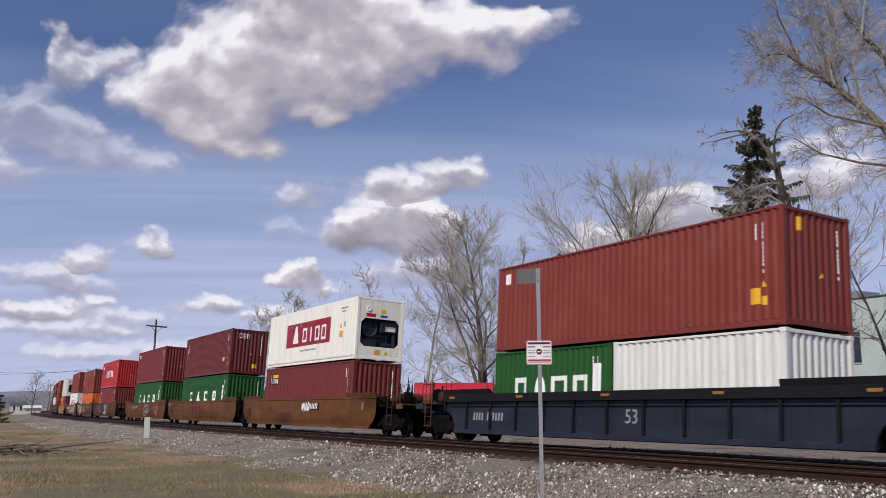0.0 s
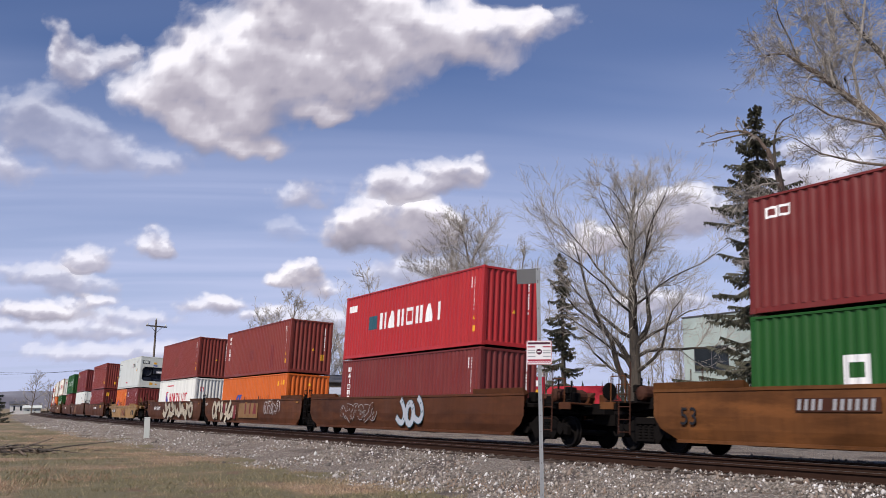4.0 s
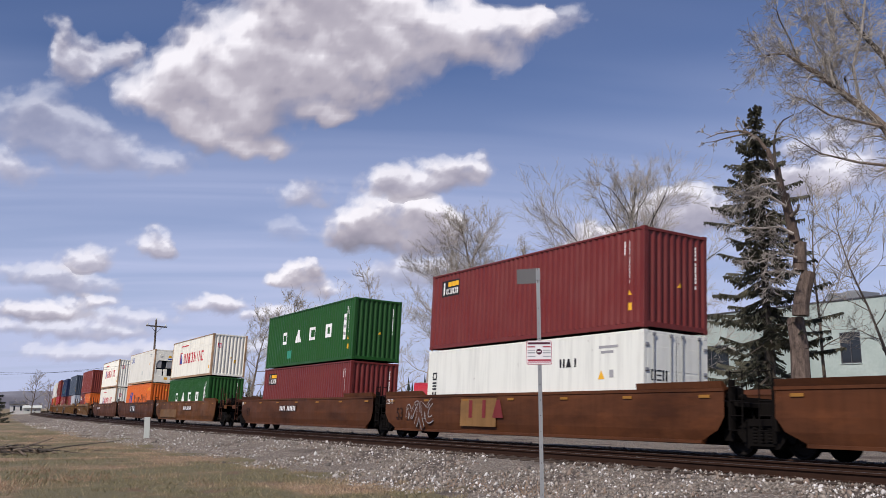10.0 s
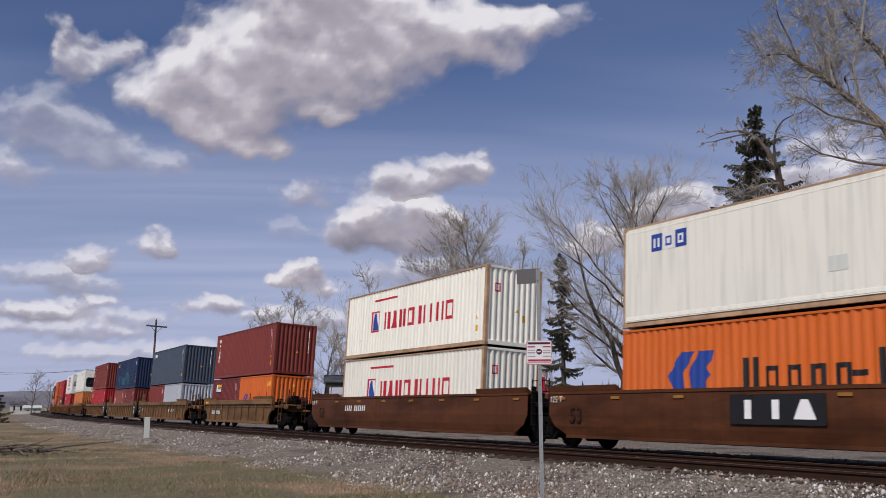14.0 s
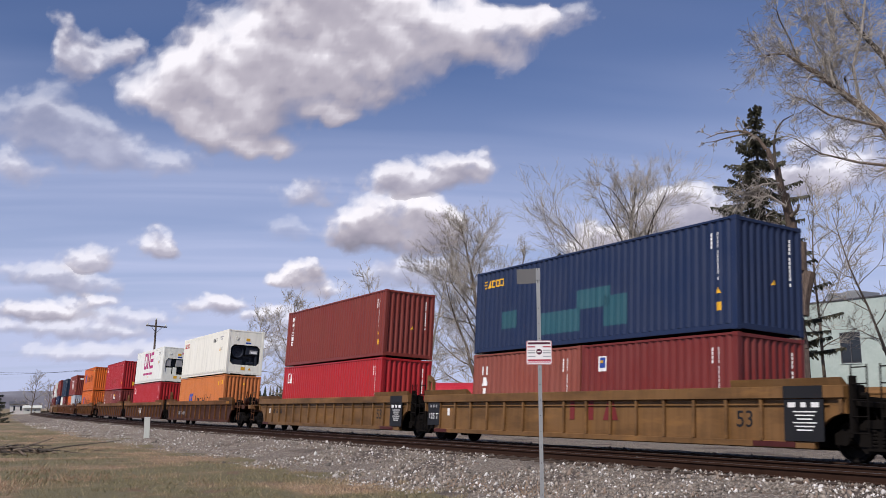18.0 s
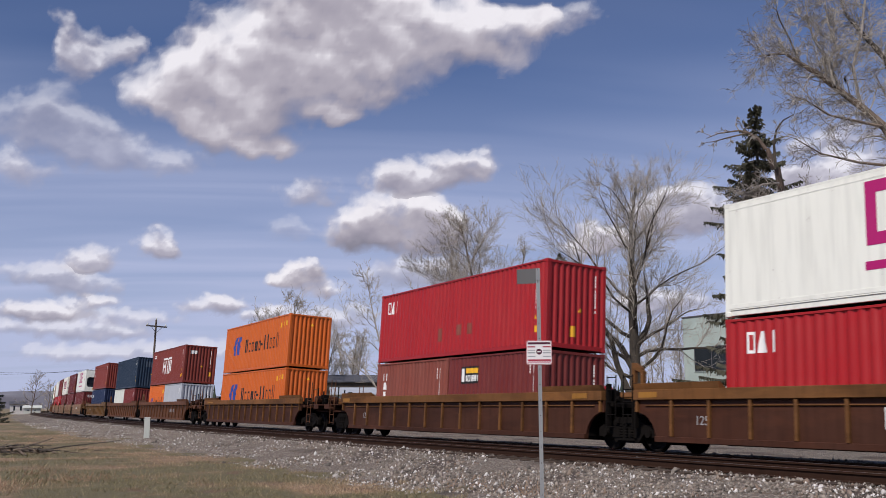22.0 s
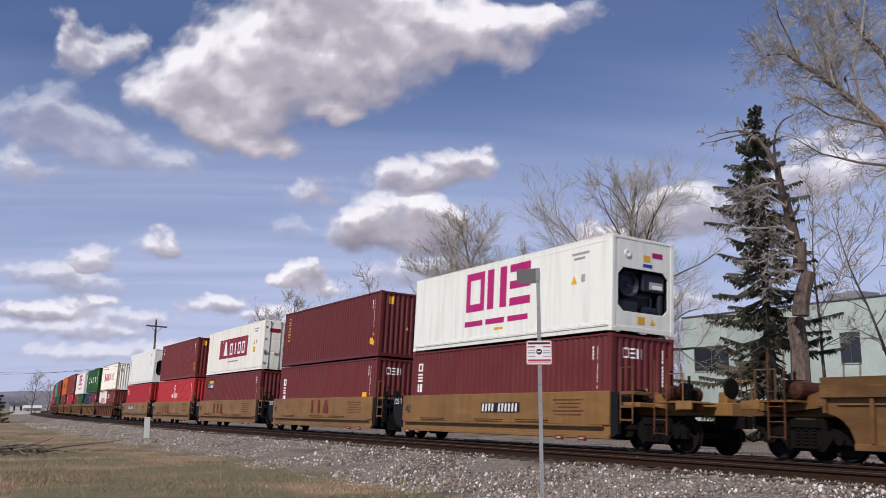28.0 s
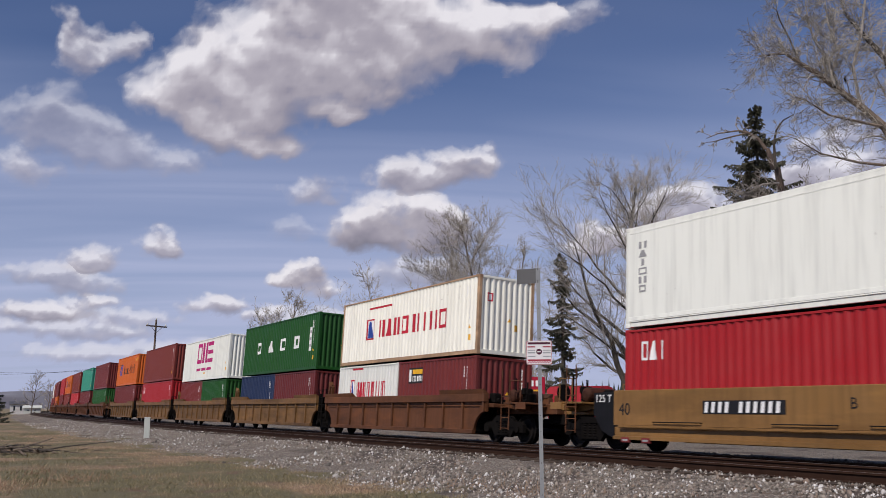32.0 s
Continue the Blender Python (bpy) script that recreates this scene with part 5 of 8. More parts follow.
def build_posts():
    # warning sign on a steel post
    p = toward(5.95, 12.2, GROUND)
    post = thing("warning_sign_post", "galvanised post with a red and white warning sign", "sign post")
    post.matrix_basis = Matrix.Translation(p) @ Matrix.Rotation(YAW - radians(5.95), 4, "Z")
    k = 12.2 / 1627.9
    top = EYE.z - GROUND + 12.2 * math.tan(radians(8.52))
    part("post", Shape().box(-0.025, 0.025, -0.006, 0.0, -0.3, top).box(-0.025, -0.019, 0.0, 0.03, -0.3, top).box(0.019, 0.025, 0.0, 0.03, -0.3, top), STEEL, post)
    for i in range(14):
        part("bolt_hole", shared(("bolt_hole",), lambda: Shape().tube((0, -0.0075, 0), (0, -0.0055, 0), 0.006)), CAR_BLACK, post).location.z = 0.4 + i * 0.2
    zc, w, h = EYE.z - GROUND + 12.2 * math.tan(radians(3.31)), 0.335, 0.315
    round_ = [(sx * (w / 2 - 0.025) + 0.025 * math.cos(a), sz * (h / 2 - 0.025) + 0.025 * math.sin(a))
              for sx, sz, a0 in ((1, 1, 0), (-1, 1, 90), (-1, -1, 180), (1, -1, 270)) for a in (radians(a0 + 22.5 * i) for i in range(5))]
    board = part("sign_board", Shape().slab(round_, "y", -0.012, -0.008), SIGN_WHITE, post)
    board.location = (-0.004, 0, zc)
    part("rim", Shape().slab([(x * 0.985, z * 0.985) for x, z in round_], "y", -0.0135, -0.0122), SIGN_RED, board)
    part("field", Shape().slab([(x * 0.955, z * 0.955) for x, z in round_], "y", -0.0150, -0.0137), SIGN_WHITE, board)
    part("red_band", Shape().box(-0.148, 0.148, -0.0163, -0.0152, 0.108, 0.136), SIGN_DARK, board)
    for i, (x, z, ww, hh, m) in enumerate(((-0.10, 0.076, 0.10, 0.016, SIGN_RED), (0.10, 0.076, 0.10, 0.016, SIGN_RED), (-0.10, 0.03, 0.10, 0.012, SIGN_GREY), (0.10, 0.03, 0.10, 0.012, SIGN_GREY),
                                           (-0.10, 0.0, 0.10, 0.02, SIGN_GREY), (0.10, 0.0, 0.10, 0.02, SIGN_GREY), (-0.10, -0.05, 0.10, 0.014, SIGN_GREY), (0.10, -0.05, 0.10, 0.014, SIGN_GREY),
                                           (0.0, -0.098, 0.30, 0.02, SIGN_RED))):
        part("line_mark", Shape().box(x - ww / 2, x + ww / 2, -0.0163, -0.0152, z - hh / 2, z + hh / 2), m, board)
    checks = Shape()
    for i in range(18):
        for j in range(2):
            if (i + j) % 2 == 0:
                checks.box(-0.148 + i * 0.0165, -0.1325 + i * 0.0165, -0.0163, -0.0152, -0.138 + j * 0.013, -0.126 + j * 0.013)
    part("chequer_band", checks, SIGN_RED, board)["kind"] = "stuff"
    part("stop_disc", Shape().tube((0, -0.0152, 0.012), (0, -0.0166, 0.012), 0.038, None, 24), SIGN_DARK, board)
    part("stop_bar", Shape().box(-0.024, 0.024, -0.0178, -0.0168, 0.005, 0.019), SIGN_WHITE, board)
    upper = part("mile_plate", Shape().box(-0.30, 0.0, -0.010, -0.006, -0.20, 0.0, 0.001), PLATE_GREY, post, "blank grey metal plate seen from behind")
    upper.location, upper.rotation_euler[2] = (0.004, 0.0, top - 0.002), radians(-18)
    part("bracket", Shape().box(-0.03, 0.03, -0.012, 0.002, top - 0.16, top - 0.03), STEEL, post)
    # short marker post beside the ballast
    d = (EYE.z - GROUND) / math.tan(radians(1.84))
    m = thing("marker_post", "short pale plastic marker post beside the ballast", "marker post")
    m.matrix_basis = Matrix.Translation(toward(-17.55, d, GROUND)) @ Matrix.Rotation(YAW + radians(17), 4, "Z")
    part("stake", Shape().box(-0.15, 0.15, -0.03, 0.03, -0.2, 1.14, 0.012), PALE, m)
    part("cap", Shape().box(-0.16, 0.16, -0.04, 0.04, 1.142, 1.20, 0.01), PALE, m)
    # utility poles with wires
    ends = []
    for az, dist, tilt in ((-17.45, 98, 1.2), (-31, 180, -0.5), (-3.95, 140, 0.0)):
        pole = thing("utility_pole", "weathered wooden utility pole with a crossarm", "utility pole", "utility poles")
        z = EYE.z - GROUND + dist * math.tan(radians(5.15 if az < -10 else 3.6)) if az > -30 else 10.0
        pole.matrix_basis = Matrix.Translation(toward(az, dist, GROUND)) @ Matrix.Rotation(YAW - radians(az) + 0.5, 4, "Z") @ Matrix.Rotation(radians(tilt), 4, "Y")
        part("shaft", Shape().tube((0, 0, -0.5), (0, 0, z), 0.14, 0.09, 10), POLE_WOOD, pole)
        if az < -10:
            part("crossarm", Shape().box(-1.15, 1.15, -0.22, -0.12, z - 0.75, z - 0.61, 0.01), POLE_WOOD, pole)
            part("brace", Shape().tube((-0.6, -0.17, z - 0.75), (0, -0.13, z - 1.35), 0.025).tube((0.6, -0.17, z - 0.75), (0, -0.13, z - 1.35), 0.025), STEEL, pole)
            for x in (-1.0, 0.0, 1.0):
                zz = z - 0.60 if x else z
                part("insulator", Shape().lathe([(zz, 0.05), (zz + 0.06, 0.07), (zz + 0.09, 0.05), (zz + 0.15, 0.06), (zz + 0.19, 0.03)], "z", 8, (x, -0.17 if x else 0, 0)), PALE, pole)
            ends.append([pole.matrix_basis @ Vector((x, -0.17 if x else 0, (z - 4.4 if az > -30 else z - 0.4 + 0.3 * x))) for x in (-1.0, 1.0)])
    for a, b in zip(*ends):
        s = Shape()
        pts = [a.lerp(b, i / 14) - Vector((0, 0, 4 * 1.6 * (i / 14) * (1 - i / 14))) for i in range(15)]
        s.pipe(pts, 0.014, 4)
        part("wire", s, CAR_BLACK, tagged(new("power_line"), "dark overhead wire between utility poles", "power line", "power lines"))


def build_litter():
    """Brush and weeds on the grass."""
    rnd = random.Random(6)
    pile = thing("brush_pile", "low pile of grey-brown cut branches on the grass", "brush pile")
    pile.location = toward(-24.7, 38.5, GROUND)
    for i in range(95):
        s = Shape()
        a, along = YAW + rnd.gauss(0.1, 1.0), rnd.gauss(0, 0.9)
        p = Vector((along * math.cos(YAW) + rnd.gauss(0, 0.5), along * math.sin(YAW) + rnd.gauss(0, 0.5), rnd.uniform(0.02, 0.16) + 0.22 * rnd.random() * math.exp(-along * along)))
        limb(s, rnd, p, Vector((math.cos(a), math.sin(a), rnd.gauss(0.0, 0.07))).normalized(), rnd.uniform(0.3, 1.0), rnd.uniform(0.014, 0.045), 5, 0.10, -0.015, 4, 0.4)
        part("branch", s, BARK if i % 3 else DARK_BARK, pile)
    stick = thing("fallen_branch", "fallen grey branch lying on the grass", "branch")
    stick.location = toward(-21.2, 38.5, GROUND + 0.05)
    s = Shape()
    limb(s, rnd, Vector((-1.2, -1.4, 0)), Vector((math.cos(YAW), math.sin(YAW), 0.03)), 3.4, 0.035, 6, 0.05, 0.0, 6, 0.4)
    part("stem", s, DARK_BARK, stick)
    w = Shape()
    for az, d, n in ((-23, 27, 70), (-21.2, 24, 90), (-19.5, 24.5, 40), (-25, 22.5, 60), (-15, 22, 25), (4.9, 19.0, 50), (0.5, 21, 30), (2.6, 20.0, 30), (6.6, 18.6, 30)):
        c = toward(az, d, GROUND)
        for i in range(n):
            p = c + Vector((rnd.gauss(0, 0.45), rnd.gauss(0, 0.45), -0.03))
            limb(w, rnd, p, Vector((rnd.gauss(0, 0.6), rnd.gauss(0, 0.6), 1)).normalized(), rnd.uniform(0.12, 0.40), 0.006, 3, 0.3, -0.05, 4, 0.5)
    me = w.mesh("dry_weeds")
    me.materials[0] = grain("dry_weed_stalks", (0.24, 0.15, 0.09), (0.40, 0.27, 0.17), 4, 0.9, 0.2, 0.01)
    tagged(new("dry_weeds", me), "tufts of dry brown weed stalks in the grass", "weeds", "", "stuff")


build_trees()
far_woods()
build_houses()
build_vehicles()
build_posts()
build_litter()


# ---- containers ----
LONG, SHORT, WIDE, HIGH, LOW = 12.192, 6.058, 2.438, 2.896, 2.591
HALF = WIDE / 2


def wave(x0, x1, pitch, depth):
    """Points of a trapezoid corrugation from x0 to x1: (along, depth inwards)."""
    n = max(1, round((x1 - x0) / pitch))
    p = (x1 - x0) / n
    pts = []
    for i in range(n):
        a = x0 + i * p
        pts += [(a, 0.0), (a + 0.27 * p, 0.0), (a + 0.5 * p, depth), (a + 0.77 * p, depth)]
    return pts + [(x1, 0.0)]


def side_panel(length, height, smooth):
    s = Shape()
    x0, x1, z0, z1 = -length / 2 + 0.10, length / 2 - 0.10, 0.16, height - 0.07
    pts = [(x0, 0.0), (x1, 0.0)] if smooth else wave(x0, x1, 0.278, 0.036)
    lift = 0.012 if smooth else 0.0
    for i, (x, d) in enumerate(pts):
        s.v += [(x, -HALF + 0.014 + d - lift, z0), (x, -HALF + 0.014 + d - lift, z1), (x, -HALF + 0.07, z0), (x, -HALF + 0.07, z1)]
    for i in range(len(pts) - 1):
        k = 4 * i
        s.f += [(k, k + 4, k + 5, k + 1), (k + 3, k + 7, k + 6, k + 2), (k + 1, k + 5, k + 7, k + 3), (k + 2, k + 6, k + 4, k)]
    return s


def end_panel(height, deep=0.046):
    s = Shape()
    y0, y1, z0, z1 = -HALF + 0.13, HALF - 0.13, 0.17, height - 0.10
    pts = wave(y0, y1, 0.25, deep)
    for y, d in pts:
        s.v += [(-0.02 - d, y, z0), (-0.02 - d, y, z1)]
    s.f += [(2 * i, 2 * i + 2, 2 * i + 3, 2 * i + 1) for i in range(len(pts) - 1)]
    return s


def roof_panel(length):
    s = Shape()
    pts = wave(-length / 2 + 0.25, length / 2 - 0.25, 0.42, 0.02)
    for x, d in pts:
        s.v += [(x, -HALF + 0.05, -0.012 - d), (x, HALF - 0.05, -0.012 - d)]
    s.f += [(2 * i, 2 * i + 2, 2 * i + 3, 2 * i + 1) for i in range(len(pts) - 1)]
    s.box(-length / 2 + 0.05, -length / 2 + 0.27, -HALF + 0.05, HALF - 0.05, -0.03, -0.012)
    s.box(length / 2 - 0.27, length / 2 - 0.05, -HALF + 0.05, HALF - 0.05, -0.03, -0.012)
    return s


def casting():
    s = Shape()
    s.box(-0.089, 0.089, -0.081, 0.081, 0, 0.118, 0.008)
    return s.slab([(-0.035 + 0.035 * math.cos(a) * 0.8 + 0.035, 0.059 + 0.032 * math.sin(a)) for a in
                   (i * math.pi / 4 for i in range(8))], "y", -0.084, -0.0815)


def door_leaf(height):
    s = Shape()
    w = HALF - 0.10
    s.box(-0.05, -0.006, 0.004, w, 0.16, height - 0.10, 0.006)
    for k in range(3):
        z = 0.35 + k * (height - 0.75) / 3
        s.box(-0.012, 0.0, 0.05, w - 0.05, z, z + (height - 0.9) / 3, 0.004)
    return s


tall, wavy, doored = {}, {}, {}  # the height of each box; whether its sides and its leading end are corrugated


def container(name, length, height, mat, label, reefer=False, doors=False, unit="dark"):
    """A steel box with its own rails, posts, castings, panels and roof; origin under its middle, +x its leading end."""
    c = thing(name, label, "container", "containers on the train")
    doored[c.name] = doors
    tall[c.name], wavy[c.name] = height, (not reefer, not reefer and not doors, length)
    k = (length, height)
    posts = RUSTED_CREAM if mat is CREAM and (not reefer or unit == "light") else mat
    part("side_panel", shared(("side_panel", *k, reefer), lambda: side_panel(length, height, reefer)), mat, c)
    far = part("side_panel", shared(("side_panel", *k, reefer), None), mat, c)
    far.rotation_euler[2] = math.pi
    roof = part("roof", shared(("roof", length), lambda: roof_panel(length)), mat, c)
    roof.location.z = height
    part("floor", shared(("floor", length), lambda: Shape().box(-length / 2 + 0.06, length / 2 - 0.06, -HALF + 0.06, HALF - 0.06, 0.10, 0.15)), CAR_BLACK, c)
    for sy in (-1, 1):
        part("top_rail", shared(("top_rail", *k, sy), lambda: Shape().box(-length / 2 + 0.09, length / 2 - 0.09, *sorted((sy * HALF, sy * (HALF - 0.06))), height - 0.075, height - 0.012, 0.006)), posts, c)
        part("bottom_rail", shared(("bottom_rail", length, sy), lambda: Shape().box(-length / 2 + 0.09, length / 2 - 0.09, *sorted((sy * (HALF - 0.028), sy * (HALF - 0.09))), 0.02, 0.165, 0.008)), posts, c)
        for sx in (-1, 1):
            part("corner_post", shared(("corner_post", *k, sx, sy), lambda: Shape().box(*sorted((sx * (length / 2 - 0.005), sx * (length / 2 - 0.15))), *sorted((sy * (HALF - 0.003), sy * (HALF - 0.14))), 0.10, height - 0.10, 0.012)), posts, c)
            for z in (0, height - 0.118):
                cast = part("corner_casting", shared(("corner_casting",), casting), posts, c)
                cast.location = (sx * (length / 2 - 0.088), sy * (HALF - 0.079), z)
                if sy > 0:
                    cast.rotation_euler[2] = math.pi
    for sx in (-1, 1):
        part("end_rail", shared(("end_rail", *k, sx), lambda: Shape().box(*sorted((sx * (length / 2 - 0.01), sx * (length / 2 - 0.08))), -HALF + 0.12, HALF - 0.12, height - 0.11, height - 0.02, 0.008)), mat, c)
        part("end_sill", shared(("end_sill", length, sx), lambda: Shape().box(*sorted((sx * (length / 2 - 0.01), sx * (length / 2 - 0.08))), -HALF + 0.12, HALF - 0.12, 0.03, 0.18, 0.008)), mat, c)
    rear = part("end_panel", shared(("end_panel", height), lambda: end_panel(height)), mat, c)
    rear.location.x, rear.rotation_euler[2] = -length / 2, math.pi
    if doors:
        for sy in (1, -1):
            d = part("door", shared(("door", height), lambda: door_leaf(height)), mat, c)
            d.location.x, d.scale.y = length / 2, sy
            for y in (0.22, 0.86):
                part("lock_rod", shared(("lock_rod", height), lambda: Shape().tube((0.024, 0, 0.08), (0.024, 0, height - 0.06), 0.017, None, 8)
                     .box(0, 0.05, -0.05, 0.05, 0.10, 0.16).box(0, 0.05, -0.05, 0.05, height - 0.14, height - 0.08)
                     .box(0.02, 0.045, -0.02, 0.30, 0.95, 0.99).box(0, 0.05, 0.22, 0.30, 0.92, 1.02)), STEEL, d).location.y = y
            for i in range(4):
                part("hinge", shared(("hinge",), lambda: Shape().box(-0.01, 0.028, -0.06, 0.07, 0, 0.09, 0.008)), STEEL, d).location = (0, HALF - 0.12, 0.35 + i * (height - 0.8) / 3)
        part("door_gasket", shared(("door_gasket", height), lambda: Shape().box(-0.03, -0.002, -0.006, 0.006, 0.16, height - 0.1)), MARK_BLACK, c).location.x = length / 2
    elif not reefer:
        part("end_panel", shared(("end_panel", height), None), mat, c).location.x = length / 2
    else:
        cooling_end(c, length, height, mat, unit)
        skirt = Shape().box(-length / 2 + 0.16, length / 2 - 0.16, -HALF - 0.006, -HALF + 0.03, 0.19, 0.30, 0.004)
        part("kick_rail", shared(("kick_rail", length), lambda: skirt), mat, c)
        part("seam", shared(("seam", *k), lambda: Shape().box(-length / 2 + 0.16, length / 2 - 0.16, -HALF - 0.004, -HALF + 0.02, height - 0.20, height - 0.175)), mat, c)
    return c


def cooling_end(c, length, height, mat, unit):
    """The refrigeration unit in the leading end of a cooled container."""
    f = Shape()
    f.box(-0.06, -0.02, -1.08, 1.08, 0.17, 0.62, 0.01).box(-0.06, -0.02, -1.08, 1.08, 1.92, height - 0.11, 0.01)
    f.box(-0.06, -0.02, -1.08, -0.98, 0.6, 1.95).box(-0.06, -0.02, 0.98, 1.08, 0.6, 1.95)
    for y in (-0.98, 0.98):
        for z0, z1 in ((0.62, 0.8), (1.92, 1.72)):
            f.slab([(y, z0), (y - math.copysign(0.2, y), z0), (y, z1)], "x", -0.058, -0.022)
    part("unit_frame", shared(("unit_frame", height), lambda: f), mat, c).location.x = length / 2
    part("recess", shared(("recess",), lambda: Shape().box(-0.42, -0.40, -1.05, 1.05, 0.5, 2.0).box(-0.42, -0.06, -1.05, -1.0, 0.5, 2.0)
         .box(-0.42, -0.06, 1.0, 1.05, 0.5, 2.0).box(-0.42, -0.06, -1.05, 1.05, 0.5, 0.55).box(-0.42, -0.06, -1.05, 1.05, 1.97, 2.0)), UNIT_DARK, c).location.x = length / 2
    light = unit == "light"
    fan = Shape().lathe([(-0.40, 0.40), (-0.12, 0.40), (-0.10, 0.36), (-0.22, 0.30), (-0.22, 0.08), (-0.18, 0.06), (-0.18, 0.01)], "x", 18, (0, -0.48, 1.45))
    blocks = Shape().box(-0.40, -0.10, 0.05, 0.92, 1.30, 1.86, 0.03).box(-0.40, -0.14, -0.9, -0.1, 0.62, 0.95, 0.03)
    blocks.tube((-0.22, 0.15, 0.72), (-0.22, 0.62, 0.72), 0.14, None, 12).tube((-0.2, 0.8, 0.6), (-0.2, 0.8, 1.25), 0.10, None, 10)
    blocks.pipe([(-0.16, -0.1, 1.1), (-0.14, 0.4, 1.12), (-0.14, 0.4, 0.8)], 0.025)
    if light:
        part("condenser", shared(("condenser",), lambda: Shape().box(-0.36, -0.07, -0.95, -0.52, 1.28, 1.9, 0.02).box(-0.36, -0.07, -0.1, 0.42, 1.28, 1.9, 0.02)), MARK_GREY, c).location.x = length / 2
        for i, (y0, y1, z0, z1) in enumerate(((0.46, 0.95, 1.24, 1.92), (-0.97, -0.42, 0.6, 1.15), (-0.32, 0.0, 0.62, 1.2))):
            part("cover", shared(("cover", i), lambda: Shape().box(-0.36, -0.065, y0, y1, z0, z1, 0.02)), mat, c).location.x = length / 2
    else:
        part("fan", shared(("fan",), lambda: fan), UNIT_DARK, c).location.x = length / 2
        part("control_box", shared(("control_box",), lambda: Shape().box(-0.3, -0.09, 0.3, 0.85, 1.36, 1.62, 0.02)), MARK_GREY, c).location.x = length / 2
        part("label_plate", shared(("label_plate",), lambda: Shape().box(-0.08, -0.075, 0.40, 0.80, 1.40, 1.52)), MARK_WHITE, c).location.x = length / 2
    part("compressor", shared(("compressor",), lambda: blocks), GRIME if light else UNIT_DARK, c).location.x = length / 2
    part("air_vent", shared(("air_vent",), lambda: Shape().lathe([(0, 0.12), (0.03, 0.12), (0.035, 0.09), (0.02, 0.02)], "x", 14, (-0.02, -0.62, 2.36))), mat, c).location.x = length / 2
    part("warning_plate", shared(("warning_plate",), lambda: Shape().box(-0.018, -0.012, -0.22, 0.06, 0.28, 0.5)), MARK_YELLOW, c).location.x = length / 2
    triangle(c, length / 2 - 0.012, 0.36, 0.30, 0.2, "x")
    part("plate", shared(("plate",), lambda: Shape().box(-0.018, -0.012, 0.0, 0.26, 2.20, 2.38)), MARK_YELLOW, c).location.x = length / 2
    part("badge", shared(("badge",), lambda: Shape().box(-0.018, -0.012, -0.02, 0.34, 2.02, 2.12, 0.002)), MARK_BLUE, c).location.x = length / 2
    for y in (-1.0, 0.0, 1.0):
        part("foot_bracket", shared(("foot_bracket",), lambda: Shape().slab([(-0.18, 0.0), (0.18, 0.0), (0.11, -0.07), (-0.11, -0.07)], "x", -0.10, -0.02)), mat, c).location = (length / 2, y, 0.06)


# plain signs on the near side: x from the middle, z from the floor
OUT = -HALF - 0.004


def clip(poly, a, b):
    """The part of an outline of (along, z) points that lies between a and b."""
    for edge, keep in ((a, 1), (b, -1)):
        out = []
        for p, q in zip(poly, poly[1:] + poly[:1]):
            inside, after = keep * (p[0] - edge) >= 0, keep * (q[0] - edge) >= 0
            if inside:
                out.append(p)
            if inside != after:
                u = (edge - p[0]) / (q[0] - p[0])
                out.append((edge, p[1] + u * (q[1] - p[1])))
        poly = out
        if len(poly) < 3:
            return []
    return poly


def painted(c, name, polys, mat, lift=0.0, face="y", y=None):
    """Paint on a box or a car: flat outlines laid on its near side or on its leading end, following the corrugation."""
    s = Shape()
    side, end, length = wavy.get(c.name, (False, False, LONG))
    folded = side if face == "y" else end
    if folded:
        ridge = wave(-length / 2 + 0.10, length / 2 - 0.10, 0.278, 0.036) if face == "y" else wave(-HALF + 0.13, HALF - 0.13, 0.25, 0.046)
        us, ds = [p[0] for p in ridge], [p[1] for p in ridge]
        start = -HALF + 0.011 if face == "y" else length / 2 - 0.017
    else:
        us, ds = [], []
        start = (OUT if y is None else y) if face == "y" else length / 2 - (0.015 if not side and c.name in wavy and not end and not doored.get(c.name) else -0.003)
    lift = max(lift, 0.0)
    for poly in polys:
        lo, hi = min(p[0] for p in poly), max(p[0] for p in poly)
        cuts = [lo] + [u for u in us if lo < u < hi] + [hi]
        for a, b in zip(cuts, cuts[1:]):
            piece = clip(list(poly), a, b)
            if len(piece) < 3:
                continue
            n = len(s.v)
            for u, z in piece:
                d = float(np.interp(u, us, ds)) if folded else 0.0
                s.v.append((u, start + d - lift, z) if face == "y" else (start - d + lift, u, z))
            s.f.append(tuple(range(n, n + len(piece))))
    me = bpy.data.meshes.new(name)
    me.from_pydata(s.v, [], s.f)
    me.materials.append(None)
    return part(name, me, mat, c)


def rect(x, z, w, h):
    """An outline by its middle and size."""
    return [(x - w / 2, z - h / 2), (x + w / 2, z - h / 2), (x + w / 2, z + h / 2), (x - w / 2, z + h / 2)]


def plate(c, name, x, z, w, h, mat, lift=0.0, face="y", length=LONG):
    """A painted rectangle on the near side, or on the leading end at that place across; on a car a thin metal plate."""
    if c.name in tall:
        return painted(c, name, [rect(x, z, w, h)], mat, lift, face)
    ob = part(name, shared((name, round(w, 3), round(h, 3), face), lambda: Shape().box(-w / 2, w / 2, -0.003, 0.004, -h / 2, h / 2)), mat, c)
    ob.location = (x, OUT - lift, z)
    return ob


